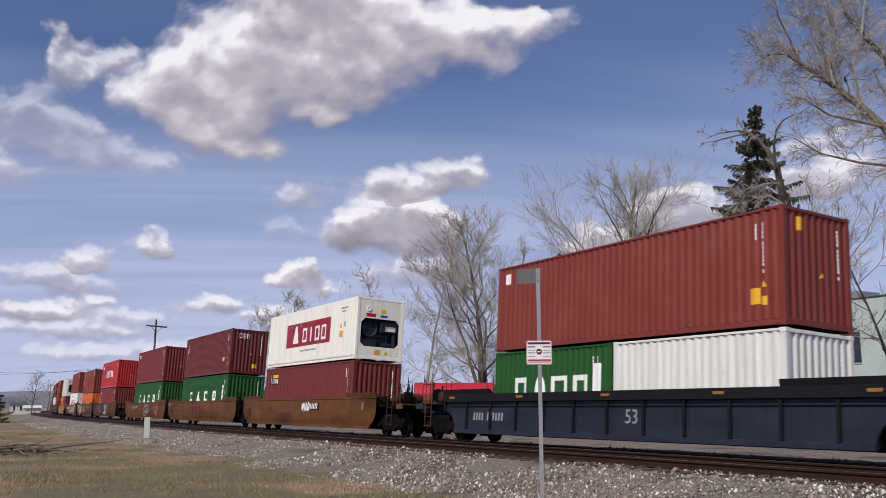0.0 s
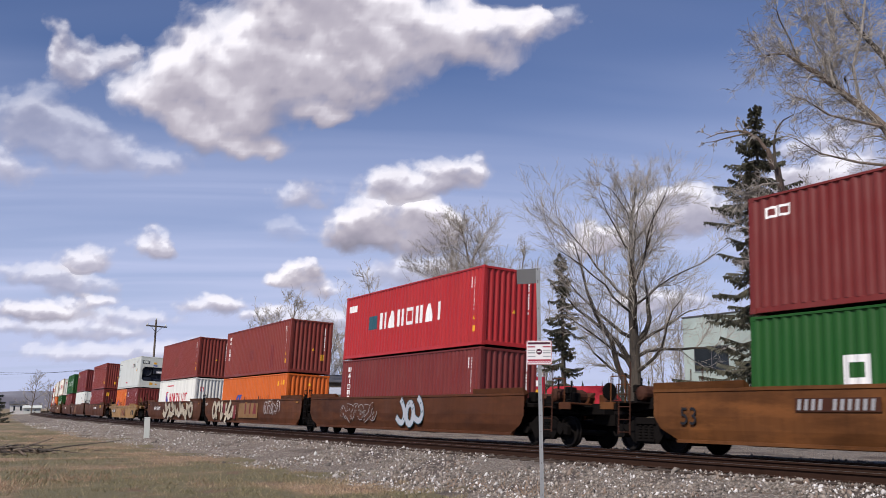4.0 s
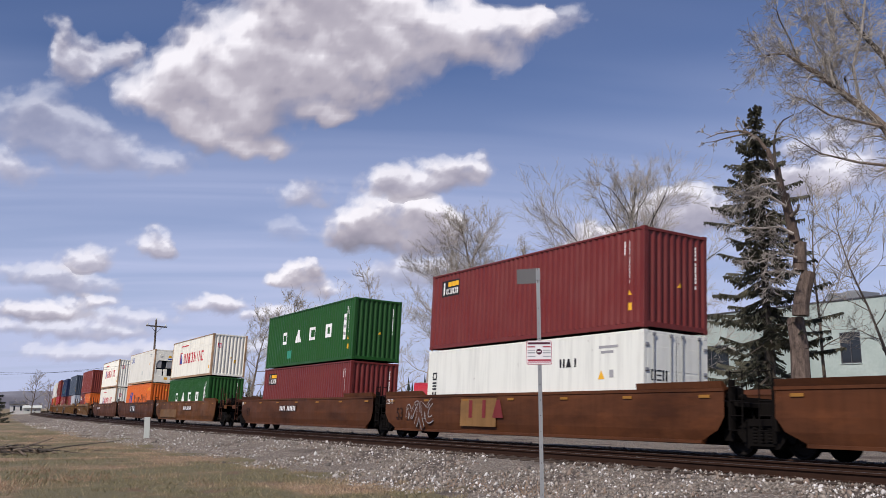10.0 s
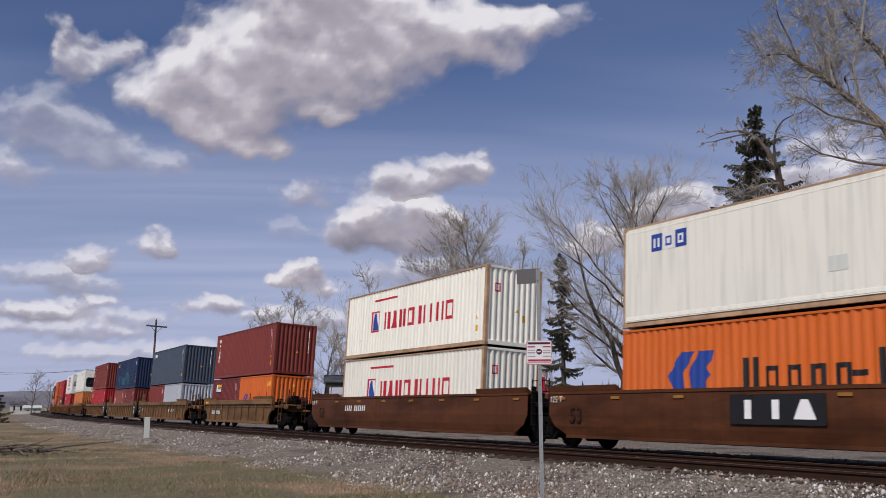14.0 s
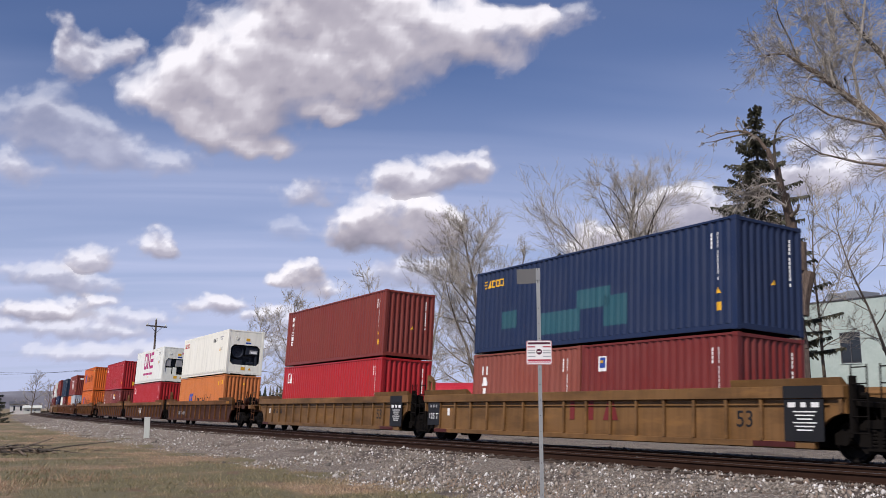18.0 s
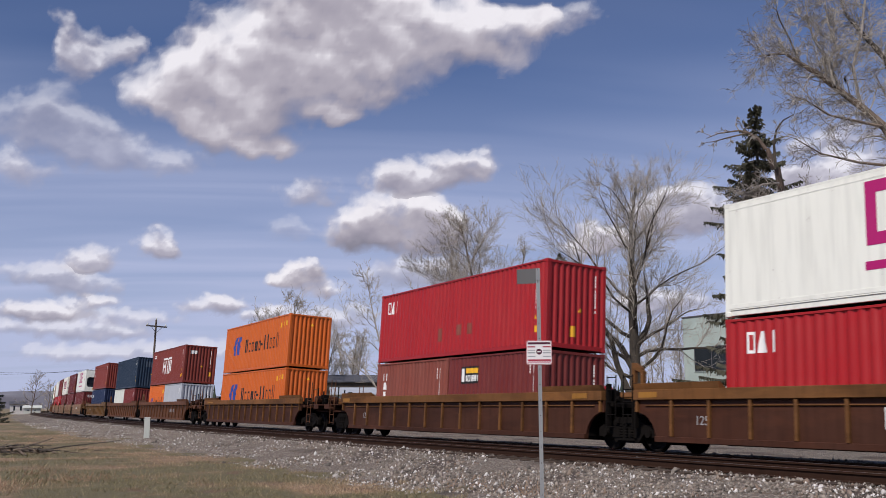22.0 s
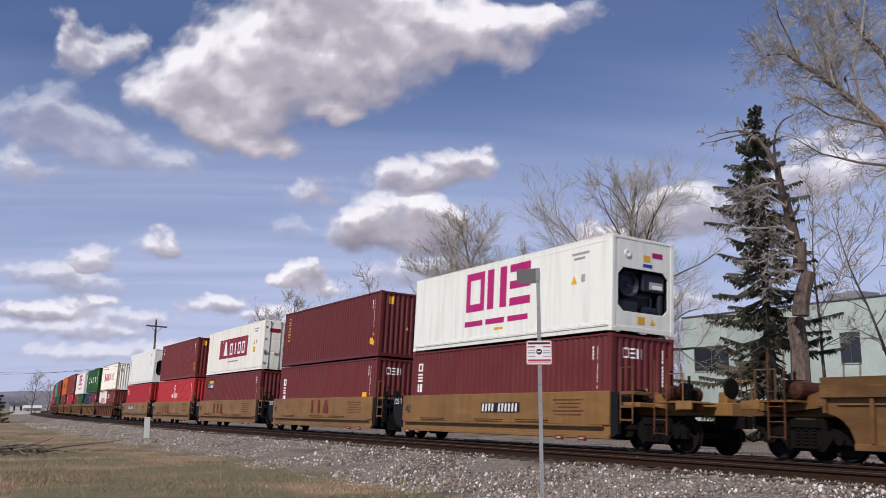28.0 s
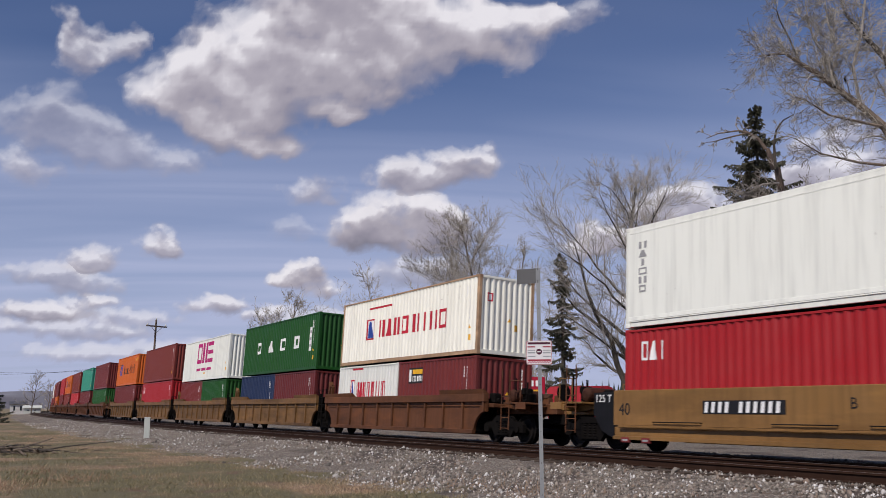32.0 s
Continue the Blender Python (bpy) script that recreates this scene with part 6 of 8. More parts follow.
def triangle(c, x, y, z, w, face="y"):
    u = x if face == "y" else y
    painted(c, "warning_sign", [[(u - w / 2, z), (u + w / 2, z), (u, z + w * 0.9)]], MARK_YELLOW, 0.002, face)


def block(kind, w, h):
    """Outlines of one plain painted shape of a brand mark."""
    t = 0.22 * min(w, h)

    def bar(x0, x1, z0, z1):
        return [(x0, z0), (x1, z0), (x1, z1), (x0, z1)]
    if kind == "ring":
        return [bar(0, t, 0, h), bar(w - t, w, 0, h), bar(t, w - t, 0, t), bar(t, w - t, h - t, h)]
    if kind == "wedge":
        return [[(0.0, 0), (w, 0), (0.66 * w, h), (0.34 * w, h)]]
    if kind == "bar":
        return [bar(0.34 * w, 0.68 * w, 0, h)]
    if kind == "twin":
        return [bar(0, 0.34 * w, 0, h), bar(0.66 * w, w, 0, h)]
    if kind == "lying":
        return [bar(0, w, k * (h - t) / 2, k * (h - t) / 2 + t) for k in range(3)]
    x0, x1, top, t = 0.06 * w, 0.9 * w, h * (0.72 if kind == "low" else 1), 0.25 * min(w, h)
    return [bar(x0, x0 + t, 0, top), bar(x1 - t, x1, 0, top), bar(x0 + t, x1 - t, 0, t), bar(x0 + t, x1 - t, top - t, top)]


def mark(c, kinds, x, z, w, h, mat, gap=0.25, upright=False, face="y", length=LONG, lift=0.0):
    """A brand mark as a row (or a column) of plain shapes, w long and h high from its lower left corner."""
    n = len(kinds)
    name = {"o": "ring", "e": "lying", "n": "twin", "u": "block", "a": "wedge", "i": "bar", "r": "ring", "l": "low"}
    step = h / n if upright else w / (n - gap)
    bw, bh = (w, step * (1 - gap)) if upright else (step * (1 - gap), h)
    for i, k in enumerate(kinds):
        dx, dz = (0, h - (i + 1) * step + step * gap / 2) if upright else (i * step, 0)
        polys = [[(x + dx + u, z + dz + v) for u, v in poly] for poly in block(name[k], bw, bh)]
        if c.name in tall:
            painted(c, "brand_shape", polys, mat, 0.002 - lift, face)
        else:
            painted(c, "brand_shape", polys, mat, 0.0, "y", OUT - 0.004 + lift)


def codes(c, length, height, mat=MARK_WHITE, end=True, x=None):
    """Columns of small code bars near the leading corner, with a warning sign."""
    x = length / 2 - 0.62 if x is None else x
    for u, first, count, face in ((x, height - 0.36, 11, "y"), (x - 0.22, height - 0.36, 4, "y"), (0.80, height - 0.36, 11, "x")):
        if face == "y" or end:
            painted(c, "code_marking", code_column(u, first, count), mat, 0.0, face)["kind"] = "stuff"
    triangle(c, x, 0, 0.95, 0.17)
    plate(c, "data_plate", x, 0.62, 0.16, 0.22, MARK_YELLOW)
    if end:
        triangle(c, length / 2 - 0.012, 0.15, 1.25, 0.16, "x")


def code_column(u, z, count):
    """A column of small upright characters as plain bars: four, six and one."""
    polys = []
    for i in range(count):
        z -= 0.06 if i in (4, 10) else 0.0
        polys.append(rect(u, z - 0.044, 0.030, 0.086))
        z -= 0.104
    return polys


# ---- well cars ----
WHEEL = 0.46


def truck_frame():
    s = Shape()
    out = [(-1.18, 0.36), (-1.18, 0.60), (-0.98, 0.70), (-0.70, 0.70), (-0.42, 0.90), (0.42, 0.90), (0.70, 0.70), (0.98, 0.70),
           (1.18, 0.60), (1.18, 0.36), (0.98, 0.36), (0.96, 0.52), (0.74, 0.52), (0.46, 0.20), (-0.46, 0.20), (-0.74, 0.52), (-0.96, 0.52), (-0.98, 0.36)]
    s.slab(out, "y", -1.08, -0.94)
    s.slab([(-0.36, 0.26), (0.36, 0.26), (0.36, 0.32), (-0.36, 0.32)], "y", -1.14, -1.08)
    s.slab([(-0.40, 0.72), (0.40, 0.72), (0.34, 0.84), (-0.34, 0.84)], "y", -1.13, -1.08)
    for x in (-0.89, 0.89):
        s.tube((x, -1.15, WHEEL), (x, -0.94, WHEEL), 0.115, None, 10)
    return s


def truck_springs():
    s = Shape()
    for x in (-0.24, -0.02, 0.20):
        for k in range(5):
            s.lathe([(0.33 + k * 0.076, 0.075), (0.35 + k * 0.076, 0.09), (0.375 + k * 0.076, 0.09), (0.395 + k * 0.076, 0.075)], "z", 6, (x + 0.02, -1.04, 0))
    return s


def wheelset():
    s = Shape()
    for sy in (-1, 1):
        prof = [(0.665, 0.10), (0.665, 0.38), (0.675, WHEEL + 0.028), (0.70, WHEEL + 0.028), (0.715, WHEEL), (0.80, WHEEL - 0.006), (0.81, WHEEL - 0.03),
                (0.80, 0.40), (0.745, 0.36), (0.735, 0.19), (0.80, 0.15), (0.81, 0.09)]
        s.lathe([(sy * d, r) for d, r in prof], "y", 20)
        for k in range(3):
            a = k * 2.1
            s.box(math.cos(a) * 0.27 - 0.02, math.cos(a) * 0.27 + 0.02, *sorted((sy * 0.735, sy * 0.75)), math.sin(a) * 0.27 - 0.02, math.sin(a) * 0.27 + 0.02)
    return s.tube((0, -1.0, 0), (0, 1.0, 0), 0.085, None, 12)


wheelsets = {-1: [], 1: []}


def truck(car, x):
    t = part("truck", shared(("bolster",), lambda: Shape().box(-0.22, 0.22, -1.05, 1.05, 0.52, 0.86, 0.03).tube((0, 0, 0.8), (0, 0, 1.0), 0.30, None, 14)
                             .box(-0.75, 0.75, -0.10, 0.10, 0.42, 0.52).box(-0.62, -0.52, -0.95, 0.95, 0.30, 0.46).box(0.52, 0.62, -0.95, 0.95, 0.30, 0.46)), GRIME, car, "grimy cast steel truck")
    t.location.x = x
    for r in (0, math.pi):
        f = part("side_frame", shared(("side_frame",), truck_frame), GRIME, t)
        f.rotation_euler[2] = r
        q = part("spring_group", shared(("springs",), truck_springs), GRIME, t)
        q.rotation_euler[2], q["kind"] = r, "stuff"
    for k in (-1, 1):
        w = part("wheelset", shared(("wheelset",), wheelset), WHEEL_STEEL, t)
        w.location = (0.89 * k, 0, WHEEL)
        wheelsets[k].append(w)
    return t


def ladder(name, h, w, n, tall_=0.0):
    s = Shape()
    s.tube((-w / 2, 0, 0), (-w / 2, 0, h + tall_), 0.018).tube((w / 2, 0, 0), (w / 2, 0, h + tall_), 0.018)
    for i in range(n):
        z = 0.06 + i * (h - 0.12) / (n - 1)
        s.tube((-w / 2, 0, z), (w / 2, 0, z), 0.014)
    return s


def coupler():
    s = Shape().box(-0.9, -0.25, -0.13, 0.13, 0.70, 0.98, 0.02)
    s.slab([(-0.3, -0.12), (0.02, -0.2), (0.10, -0.12), (0.06, 0.02), (0.12, 0.16), (0.0, 0.2), (-0.3, 0.14)], "z", 0.68, 1.0)
    s.pipe([(-0.5, 0.35, 0.75), (-0.2, 0.3, 0.45), (0.1, 0.2, 0.38), (0.3, 0.1, 0.5)], 0.025, 6)
    return s


def sill_smooth(lo, up):
    """A deep smooth side: flat above, drawn in below; longer at the top than at the bottom."""
    s = Shape()
    prof = [(-1.455, 1.625), (-1.455, 1.54), (-1.43, 1.53), (-1.43, 0.92), (-1.40, 0.60), (-1.345, 0.345), (-1.375, 0.34), (-1.375, 0.265), (-1.25, 0.262), (-1.25, 1.625)]
    ends = [up, up, up, up, lo + 0.55, lo, lo, lo, lo, up]
    n = len(prof)
    s.v += [(-e, y, z) for e, (y, z) in zip(ends, prof)] + [(e, y, z) for e, (y, z) in zip(ends, prof)]
    s.f += [(i, (i + 1) % n, n + (i + 1) % n, n + i) for i in range(n)] + [tuple(range(n))[::-1], tuple(range(n, 2 * n))]
    return s


def sill_flat(lo, up):
    return Shape().slab([(-1.43, 1.60), (-1.415, 1.62), (-1.27, 1.62), (-1.27, 0.28), (-1.45, 0.28), (-1.45, 0.37), (-1.38, 0.38), (-1.38, 0.66), (-1.43, 0.67)], "x", -lo, lo)


def sill_taper(lo, up):
    return Shape().slab([(-lo, 0.20), (lo, 0.20), (up - 0.5, 0.98), (up, 1.02), (up, 1.14), (-up, 1.14), (-up, 1.02), (-up + 0.5, 0.98)], "y", -1.40, -1.26)


def sill_ribbed(lo, up):
    """A recessed panel that is cut out in an arch over the wheels at both ends."""
    arch = [(lo, 0.26)] + [(lo + 0.75 - 0.75 * math.cos(a), 0.26 + 0.76 * math.sin(a)) for a in (i * math.pi / 14 for i in range(1, 8))] + [(up, 1.02), (up, 1.34)]
    return Shape().slab(arch + [(-x, z) for x, z in reversed(arch)], "y", -1.36, -1.27)


SKIN = {}  # how far out the painted side of each car lies


def well_car(style, half, mats, label, front, rear, ribs=0, group="well cars of the train"):
    """One unit: two side sills, floor, end bulkheads and platforms, a truck under its rear end, and under a free front end too."""
    c = thing("well_car", label, "freight car", group)
    SKIN[c.name] = -1.367 if style == "ribbed" else -1.459
    m, trim, dark = mats
    lo, up = half - 1.45, half - 0.66
    top = 1.36 if style == "taper" else 1.62
    make = {"smooth": sill_smooth, "flat": sill_flat, "taper": sill_taper, "ribbed": sill_ribbed}[style]
    if style == "taper":
        lo, up = half - 1.45, half + 0.1
    if style == "flat":
        lo = up = half - 1.45
    for r in (0, math.pi):
        p = part("side_sill", shared(("side_sill", style, half), lambda: make(lo, up)), m, c)
        p.rotation_euler[2] = r
        near = r == 0
        if style == "taper":
            part("top_chord", shared(("top_chord", style, half), lambda: Shape().box(-up, up, -1.46, -1.26, 1.142, 1.36, 0.015)), m, c).rotation_euler[2] = r
            part("bottom_lip", shared(("bottom_lip", half), lambda: Shape().box(-lo - 0.1, lo + 0.1, -1.42, -1.402, 0.20, 0.30, 0.006)), m, c).rotation_euler[2] = r
        if style == "ribbed":
            q = part("top_chord", shared(("top_chord", half), lambda: Shape().box(-up, up, -1.47, -1.26, 1.34, 1.62, 0.015)), trim, c)
            q.rotation_euler[2] = r
            part("bottom_chord", shared(("bottom_chord", half), lambda: Shape().box(-lo, lo, -1.42, -1.27, 0.25, 0.40, 0.012)), m, c).rotation_euler[2] = r
            if near:
                step = 2 * (up - 0.1) / (ribs - 1)
                for i in range(ribs):
                    x = -up + 0.1 + i * step
                    low = 0.40 if abs(x) < lo - 0.05 else 1.02
                    part("rib", shared(("rib", low), lambda: Shape().box(-0.045, 0.045, -1.44, -1.36, low, 1.34, 0.008)), trim, c).location.x = x
                part("pipe", shared(("pipe", half), lambda: Shape().tube((-up + 0.4, -1.39, 1.20), (up - 0.4, -1.39, 1.20), 0.014)), trim, c)
        if style == "flat" and near:
            part("step_rail", shared(("step_rail", half), lambda: Shape().box(-lo + 0.25, lo - 0.25, -1.50, -1.43, 0.60, 0.66, 0.01)), m, c)
            for x in (-lo + 1.6, -0.8, 1.7):
                part("grab_bar", shared(("grab_bar",), lambda: Shape().pipe([(0, -1.43, 0.76), (0, -1.49, 0.76), (1.7, -1.49, 0.76), (1.7, -1.43, 0.76)], 0.015)), dark, c).location.x = x
            for x in (-lo + 0.5, -lo + 1.3, lo - 2.3, lo - 1.2):
                part("jacking_pad", shared(("jacking_pad",), lambda: Shape().box(-0.16, 0.16, -1.46, -1.38, 0.20, 0.34, 0.01)), MARK_OLD, c).location.x = x
                plate(c, "pad_label", x, 0.27, 0.20, 0.05, MARK_GREY, 0.24)
        for sx in (-1, 1) if style != "flat" else ():
            g = part("guide_flap", shared(("guide_flap", style == "taper", half, sx * (1 if near else -1)),
                     lambda: Shape().slab([(-1.46, top), (-1.50, top + 0.16), (-1.44, top + 0.17), (-1.24, top + 0.02), (-1.24, top)], "x",
                                          *sorted((sx * (1 if near else -1) * (half - 3.75), sx * (1 if near else -1) * (half - 0.7))))), trim, c)
            g.rotation_euler[2] = r
    floor = Shape().box(-lo, lo, -1.27, 1.27, 0.30, 0.36)
    n = int(lo * 2 / 2.2)
    for i in range(n + 1):
        x = -lo + 0.1 + i * (2 * lo - 0.2) / n
        floor.box(x - 0.12, x + 0.12, -1.27, 1.27, 0.34, 0.445, 0.01)
    part("well_floor", shared(("well_floor", style, half), lambda: floor), dark, c)
    for sx, free in ((1, front), (-1, rear)):
        e = (half + 2.1) if free else half - 0.12
        part("bulkhead", shared(("bulkhead", style, half, sx), lambda: Shape().box(*sorted((sx * (lo - 0.08), sx * (lo + 0.02))), -1.25, 1.25, 0.36, top - 0.12, 0.01)), dark, c)
        plat = Shape().box(*sorted((sx * lo, sx * e)), -0.42, 0.42, 0.98, 1.32, 0.02)
        plat.box(*sorted((sx * lo, sx * (half - 0.42))), -1.24, 1.24, 1.16, 1.30, 0.02)
        if free:
            plat.box(*sorted((sx * (half + 1.0), sx * (half + 1.16))), -1.3, 1.3, 1.06, 1.26, 0.02)
            plat.box(*sorted((sx * (half + 0.2), sx * (half + 1.5))), -1.25, -0.55, 1.27, 1.33, 0.01)
            plat.slab([(sx * (half - 0.4), 1.2), (sx * (half + 1.2), 1.04), (sx * (half + 1.2), 1.2), (sx * (half - 0.4), 1.6)], "y", -0.75, -0.6)
        # Smooth cars: shade at the ends is put into the platform's near-black material.
        part("end_platform", shared(("end_platform", style, half, sx, free), lambda: plat), m if free and style != "smooth" else dark, c)
        if free:
            cp = part("coupler", shared(("coupler",), coupler), GRIME, c)
            cp.location.x, cp.rotation_euler[2] = sx * (half + 2.15), 0 if sx > 0 else math.pi
            for y in (-1.38, 1.38):
                part("ladder", shared(("ladder", 1.0), lambda: ladder("ladder", 1.15, 0.46, 4, 0.85)), CAR_DARK if style == "smooth" else CAR_RUSTY, c).location = (sx * (half + 0.55), y, 0.42)
                part("hand_rail", shared(("hand_rail",), lambda: Shape().pipe([(-0.3, 0, 0), (-0.3, 0, 0.75), (0.3, 0, 0.75), (0.3, 0, 0)], 0.017)), trim, c).location = (sx * (half + 0.95), y * 0.92, 1.28)
            part("reservoir" if style == "smooth" else "air_tank", shared(("reservoir",), lambda: Shape().lathe([(-0.62, 0.10), (-0.58, 0.19), (-0.52, 0.22), (0.52, 0.22), (0.58, 0.19), (0.62, 0.10)], "y", 14)), CAR_DARK, c, "rusty brown air reservoir").location = (sx * (half + 0.35), -0.40, 1.56)
            part("valve_stand", shared(("valve_stand",), lambda: Shape().box(-0.16, 0.16, -0.2, 0.2, 0, 0.36, 0.04).box(-0.08, 0.08, -0.3, 0.1, 0.30, 0.52, 0.03).tube((0.3, -0.3, 0.0), (0.3, -0.3, 0.7), 0.035)
                 .tube((0.3, -0.3, 0.12), (-0.2, -0.1, 0.12), 0.03).tube((-0.3, -0.35, 0.0), (-0.3, -0.35, 0.85), 0.03)), GRIME, c).location = (sx * (half + 0.75), -0.55, 1.30)
            part("cross_step", shared(("cross_step",), lambda: Shape().box(-0.28, 0.28, -1.32, -0.5, 0.0, 0.05, 0.01).box(-0.28, 0.28, -1.34, -1.30, -0.16, 0.05, 0.006)), m, c).location = (sx * (half + 1.35), 0, 1.26)
            if sx > 0:
                part("brake_wheel", shared(("brake_wheel",), lambda: Shape().lathe([(0, 0.25), (0.02, 0.28), (0.05, 0.28), (0.07, 0.25)], "x", 16).box(0.01, 0.05, -0.25, 0.25, -0.02, 0.02).box(0.01, 0.05, -0.02, 0.02, -0.25, 0.25)), GRIME, c).location = (half + 1.2, 0.5, 1.75)
                part("brake_post", shared(("brake_post",), lambda: Shape().box(-0.05, 0.05, -0.06, 0.06, -0.7, 0.1, 0.01).box(-0.2, 0.1, -0.2, 0.2, -0.5, -0.1, 0.03)), trim, c).location = (half + 1.15, 0.5, 1.75)
        else:
            for y in (-1.27, 1.27):
                part("end_post", shared(("end_post", style, half, sx), lambda: Shape().box(*sorted((sx * (half - 0.62), sx * (half - 0.5))), -0.07, 0.07, 0.6, top + 0.2, 0.01)), dark, c).location.y = y
            part("ladder", shared(("ladder", 1.1), lambda: ladder("ladder", 1.5, 0.38, 5)), GRIME, c).location = (sx * (half - 0.34), -1.36, 0.55)
            if style == "ribbed" and sx < 0:
                part("end_bracket", shared(("end_bracket", half), lambda: Shape().slab([(-half + 0.22, 1.30), (-half + 0.34, 1.30), (-half + 0.34, 2.40), (-half + 0.22, 2.40)], "y", -1.12, -1.0)
                     .slab([(-half + 0.58, 1.30), (-half + 0.68, 1.30), (-half + 0.68, 2.15), (-half + 0.58, 2.22)], "y", -1.12, -1.0)
                     .slab([(-half + 0.34, 2.20), (-half + 0.62, 2.10), (-half + 0.62, 2.24), (-half + 0.34, 2.40)], "y", -1.12, -1.0).slab([(-half + 0.34, 1.30), (-half + 0.58, 1.30), (-half + 0.58, 1.72), (-half + 0.34, 1.72)], "y", -1.10, -1.02)), trim, c)
            part("hose", shared(("hose", sx), lambda: Shape().pipe([(0, -0.6, 1.1), (sx * 0.2, -0.7, 0.8), (sx * 0.5, -0.7, 0.75), (sx * 0.7, -0.6, 1.0)], 0.025)), GRIME, c).location.x = sx * (half - 0.55)
        part("valve_box", shared(("valve_box",), lambda: Shape().box(-0.18, 0.18, -0.25, 0.05, 0, 0.34, 0.04).tube((-0.3, -0.1, 0.1), (0.32, -0.1, 0.1), 0.07)), GRIME, c).location = (sx * (half - 0.75), -0.85, 1.32)
    truck(c, -half)
    if front:
        truck(c, half)
    return c


def side_mark(c, kinds, x, z, w, h, mat, y=None):
    y = SKIN[c.name] - 0.001 if y is None else y
    mark(c, kinds, x, z, w, h, mat, 0.25, lift=y - OUT)


def side_plate(c, name, x, z, w, h, mat, y=-1.459):
    plate(c, name, x, z, w, h, mat).location.y = y


def side_words(c, text, size, x, z, mat, y=-1.462):
    part("number", words(text, size), mat, c).location = (x, y, z)


def reflectors(c, half, n, z=1.42, y=-1.459):
    for i in range(n):
        side_plate(c, "reflector", -half + 1.2 + i * (2 * half - 2.4) / (n - 1), z, 0.36, 0.075, MARK_FADED, y)


def bars(c, x, z, w, h, mat, back=None, y=None):
    """A running number as a row of plain bars, on a dark panel where it has one."""
    y = SKIN[c.name] if y is None else y
    if back:
        side_plate(c, "number_panel", x, z, w + 0.12, h * 1.25, back, y)
    key = ("number_marking", round(w, 2), round(h, 2))

    def build():
        s = Shape()
        n = 11
        for i in range(n):
            if i != 4:
                a, b = -w / 2 + i * w / n, -w / 2 + (i + 0.5) * w / n
                s.slab([(a, -h / 2), (b, -h / 2), (b + h * 0.12, h / 2), (a + h * 0.12, h / 2)], "y", -0.003, 0.004)
        return s
    ob = part("number_marking", shared(key, build), mat, c)
    ob.location, ob["kind"] = (x, y - 0.006, z), "stuff"


def ribbon(line, half):
    """A broad brush stroke along a line of (x, z) points, as quads."""
    left, right = [], []
    for i, p in enumerate(line):
        a, b = line[max(0, i - 1)], line[min(len(line) - 1, i + 1)]
        dx, dz = b[0] - a[0], b[1] - a[1]
        k = half / max(math.hypot(dx, dz), 1e-6)
        left.append((p[0] - dz * k, p[1] + dx * k)), right.append((p[0] + dz * k, p[1] - dx * k))
    return [[left[i], right[i], right[i + 1], left[i + 1]] for i in range(len(line) - 1)]


def stroke_line(kind, rnd):
    """A line in a unit square for one swollen stroke: snake, bowl, arch, loop, hook or peak."""
    n, arc = 14, [i / 14 for i in range(15)]
    wob = rnd.uniform(-0.12, 0.12)
    if kind == 0:
        return [(0.5 + 0.42 * math.sin(2 * math.pi * (u + 0.06)) * (1 + wob), 1 - u) for u in arc]
    if kind == 1:
        return [(0.08 + 0.84 * (0.5 - 0.5 * math.cos(math.pi * u)), 0.05 + 0.95 * abs(2 * u - 1) ** 2.2) for u in arc]
    if kind == 2:
        return [(0.08 + 0.84 * (0.5 - 0.5 * math.cos(math.pi * u)), 0.95 - 0.95 * abs(2 * u - 1) ** 2.2) for u in arc]
    if kind == 3:
        return [(0.5 + 0.42 * math.cos(2 * math.pi * u), 0.5 + (0.46 + wob) * math.sin(2 * math.pi * u)) for u in arc]
    if kind == 4:
        return [(0.5 + 0.44 * math.cos(0.7 + 4.9 * u), 0.5 + 0.48 * math.sin(0.7 + 4.9 * u)) for u in arc]
    return [(0.02, 0.0), (0.10, 0.5), (0.22, 1.0), (0.36, 0.6), (0.5, 0.25), (0.64, 0.6), (0.78, 1.0), (0.9, 0.5), (0.98, 0.0)]


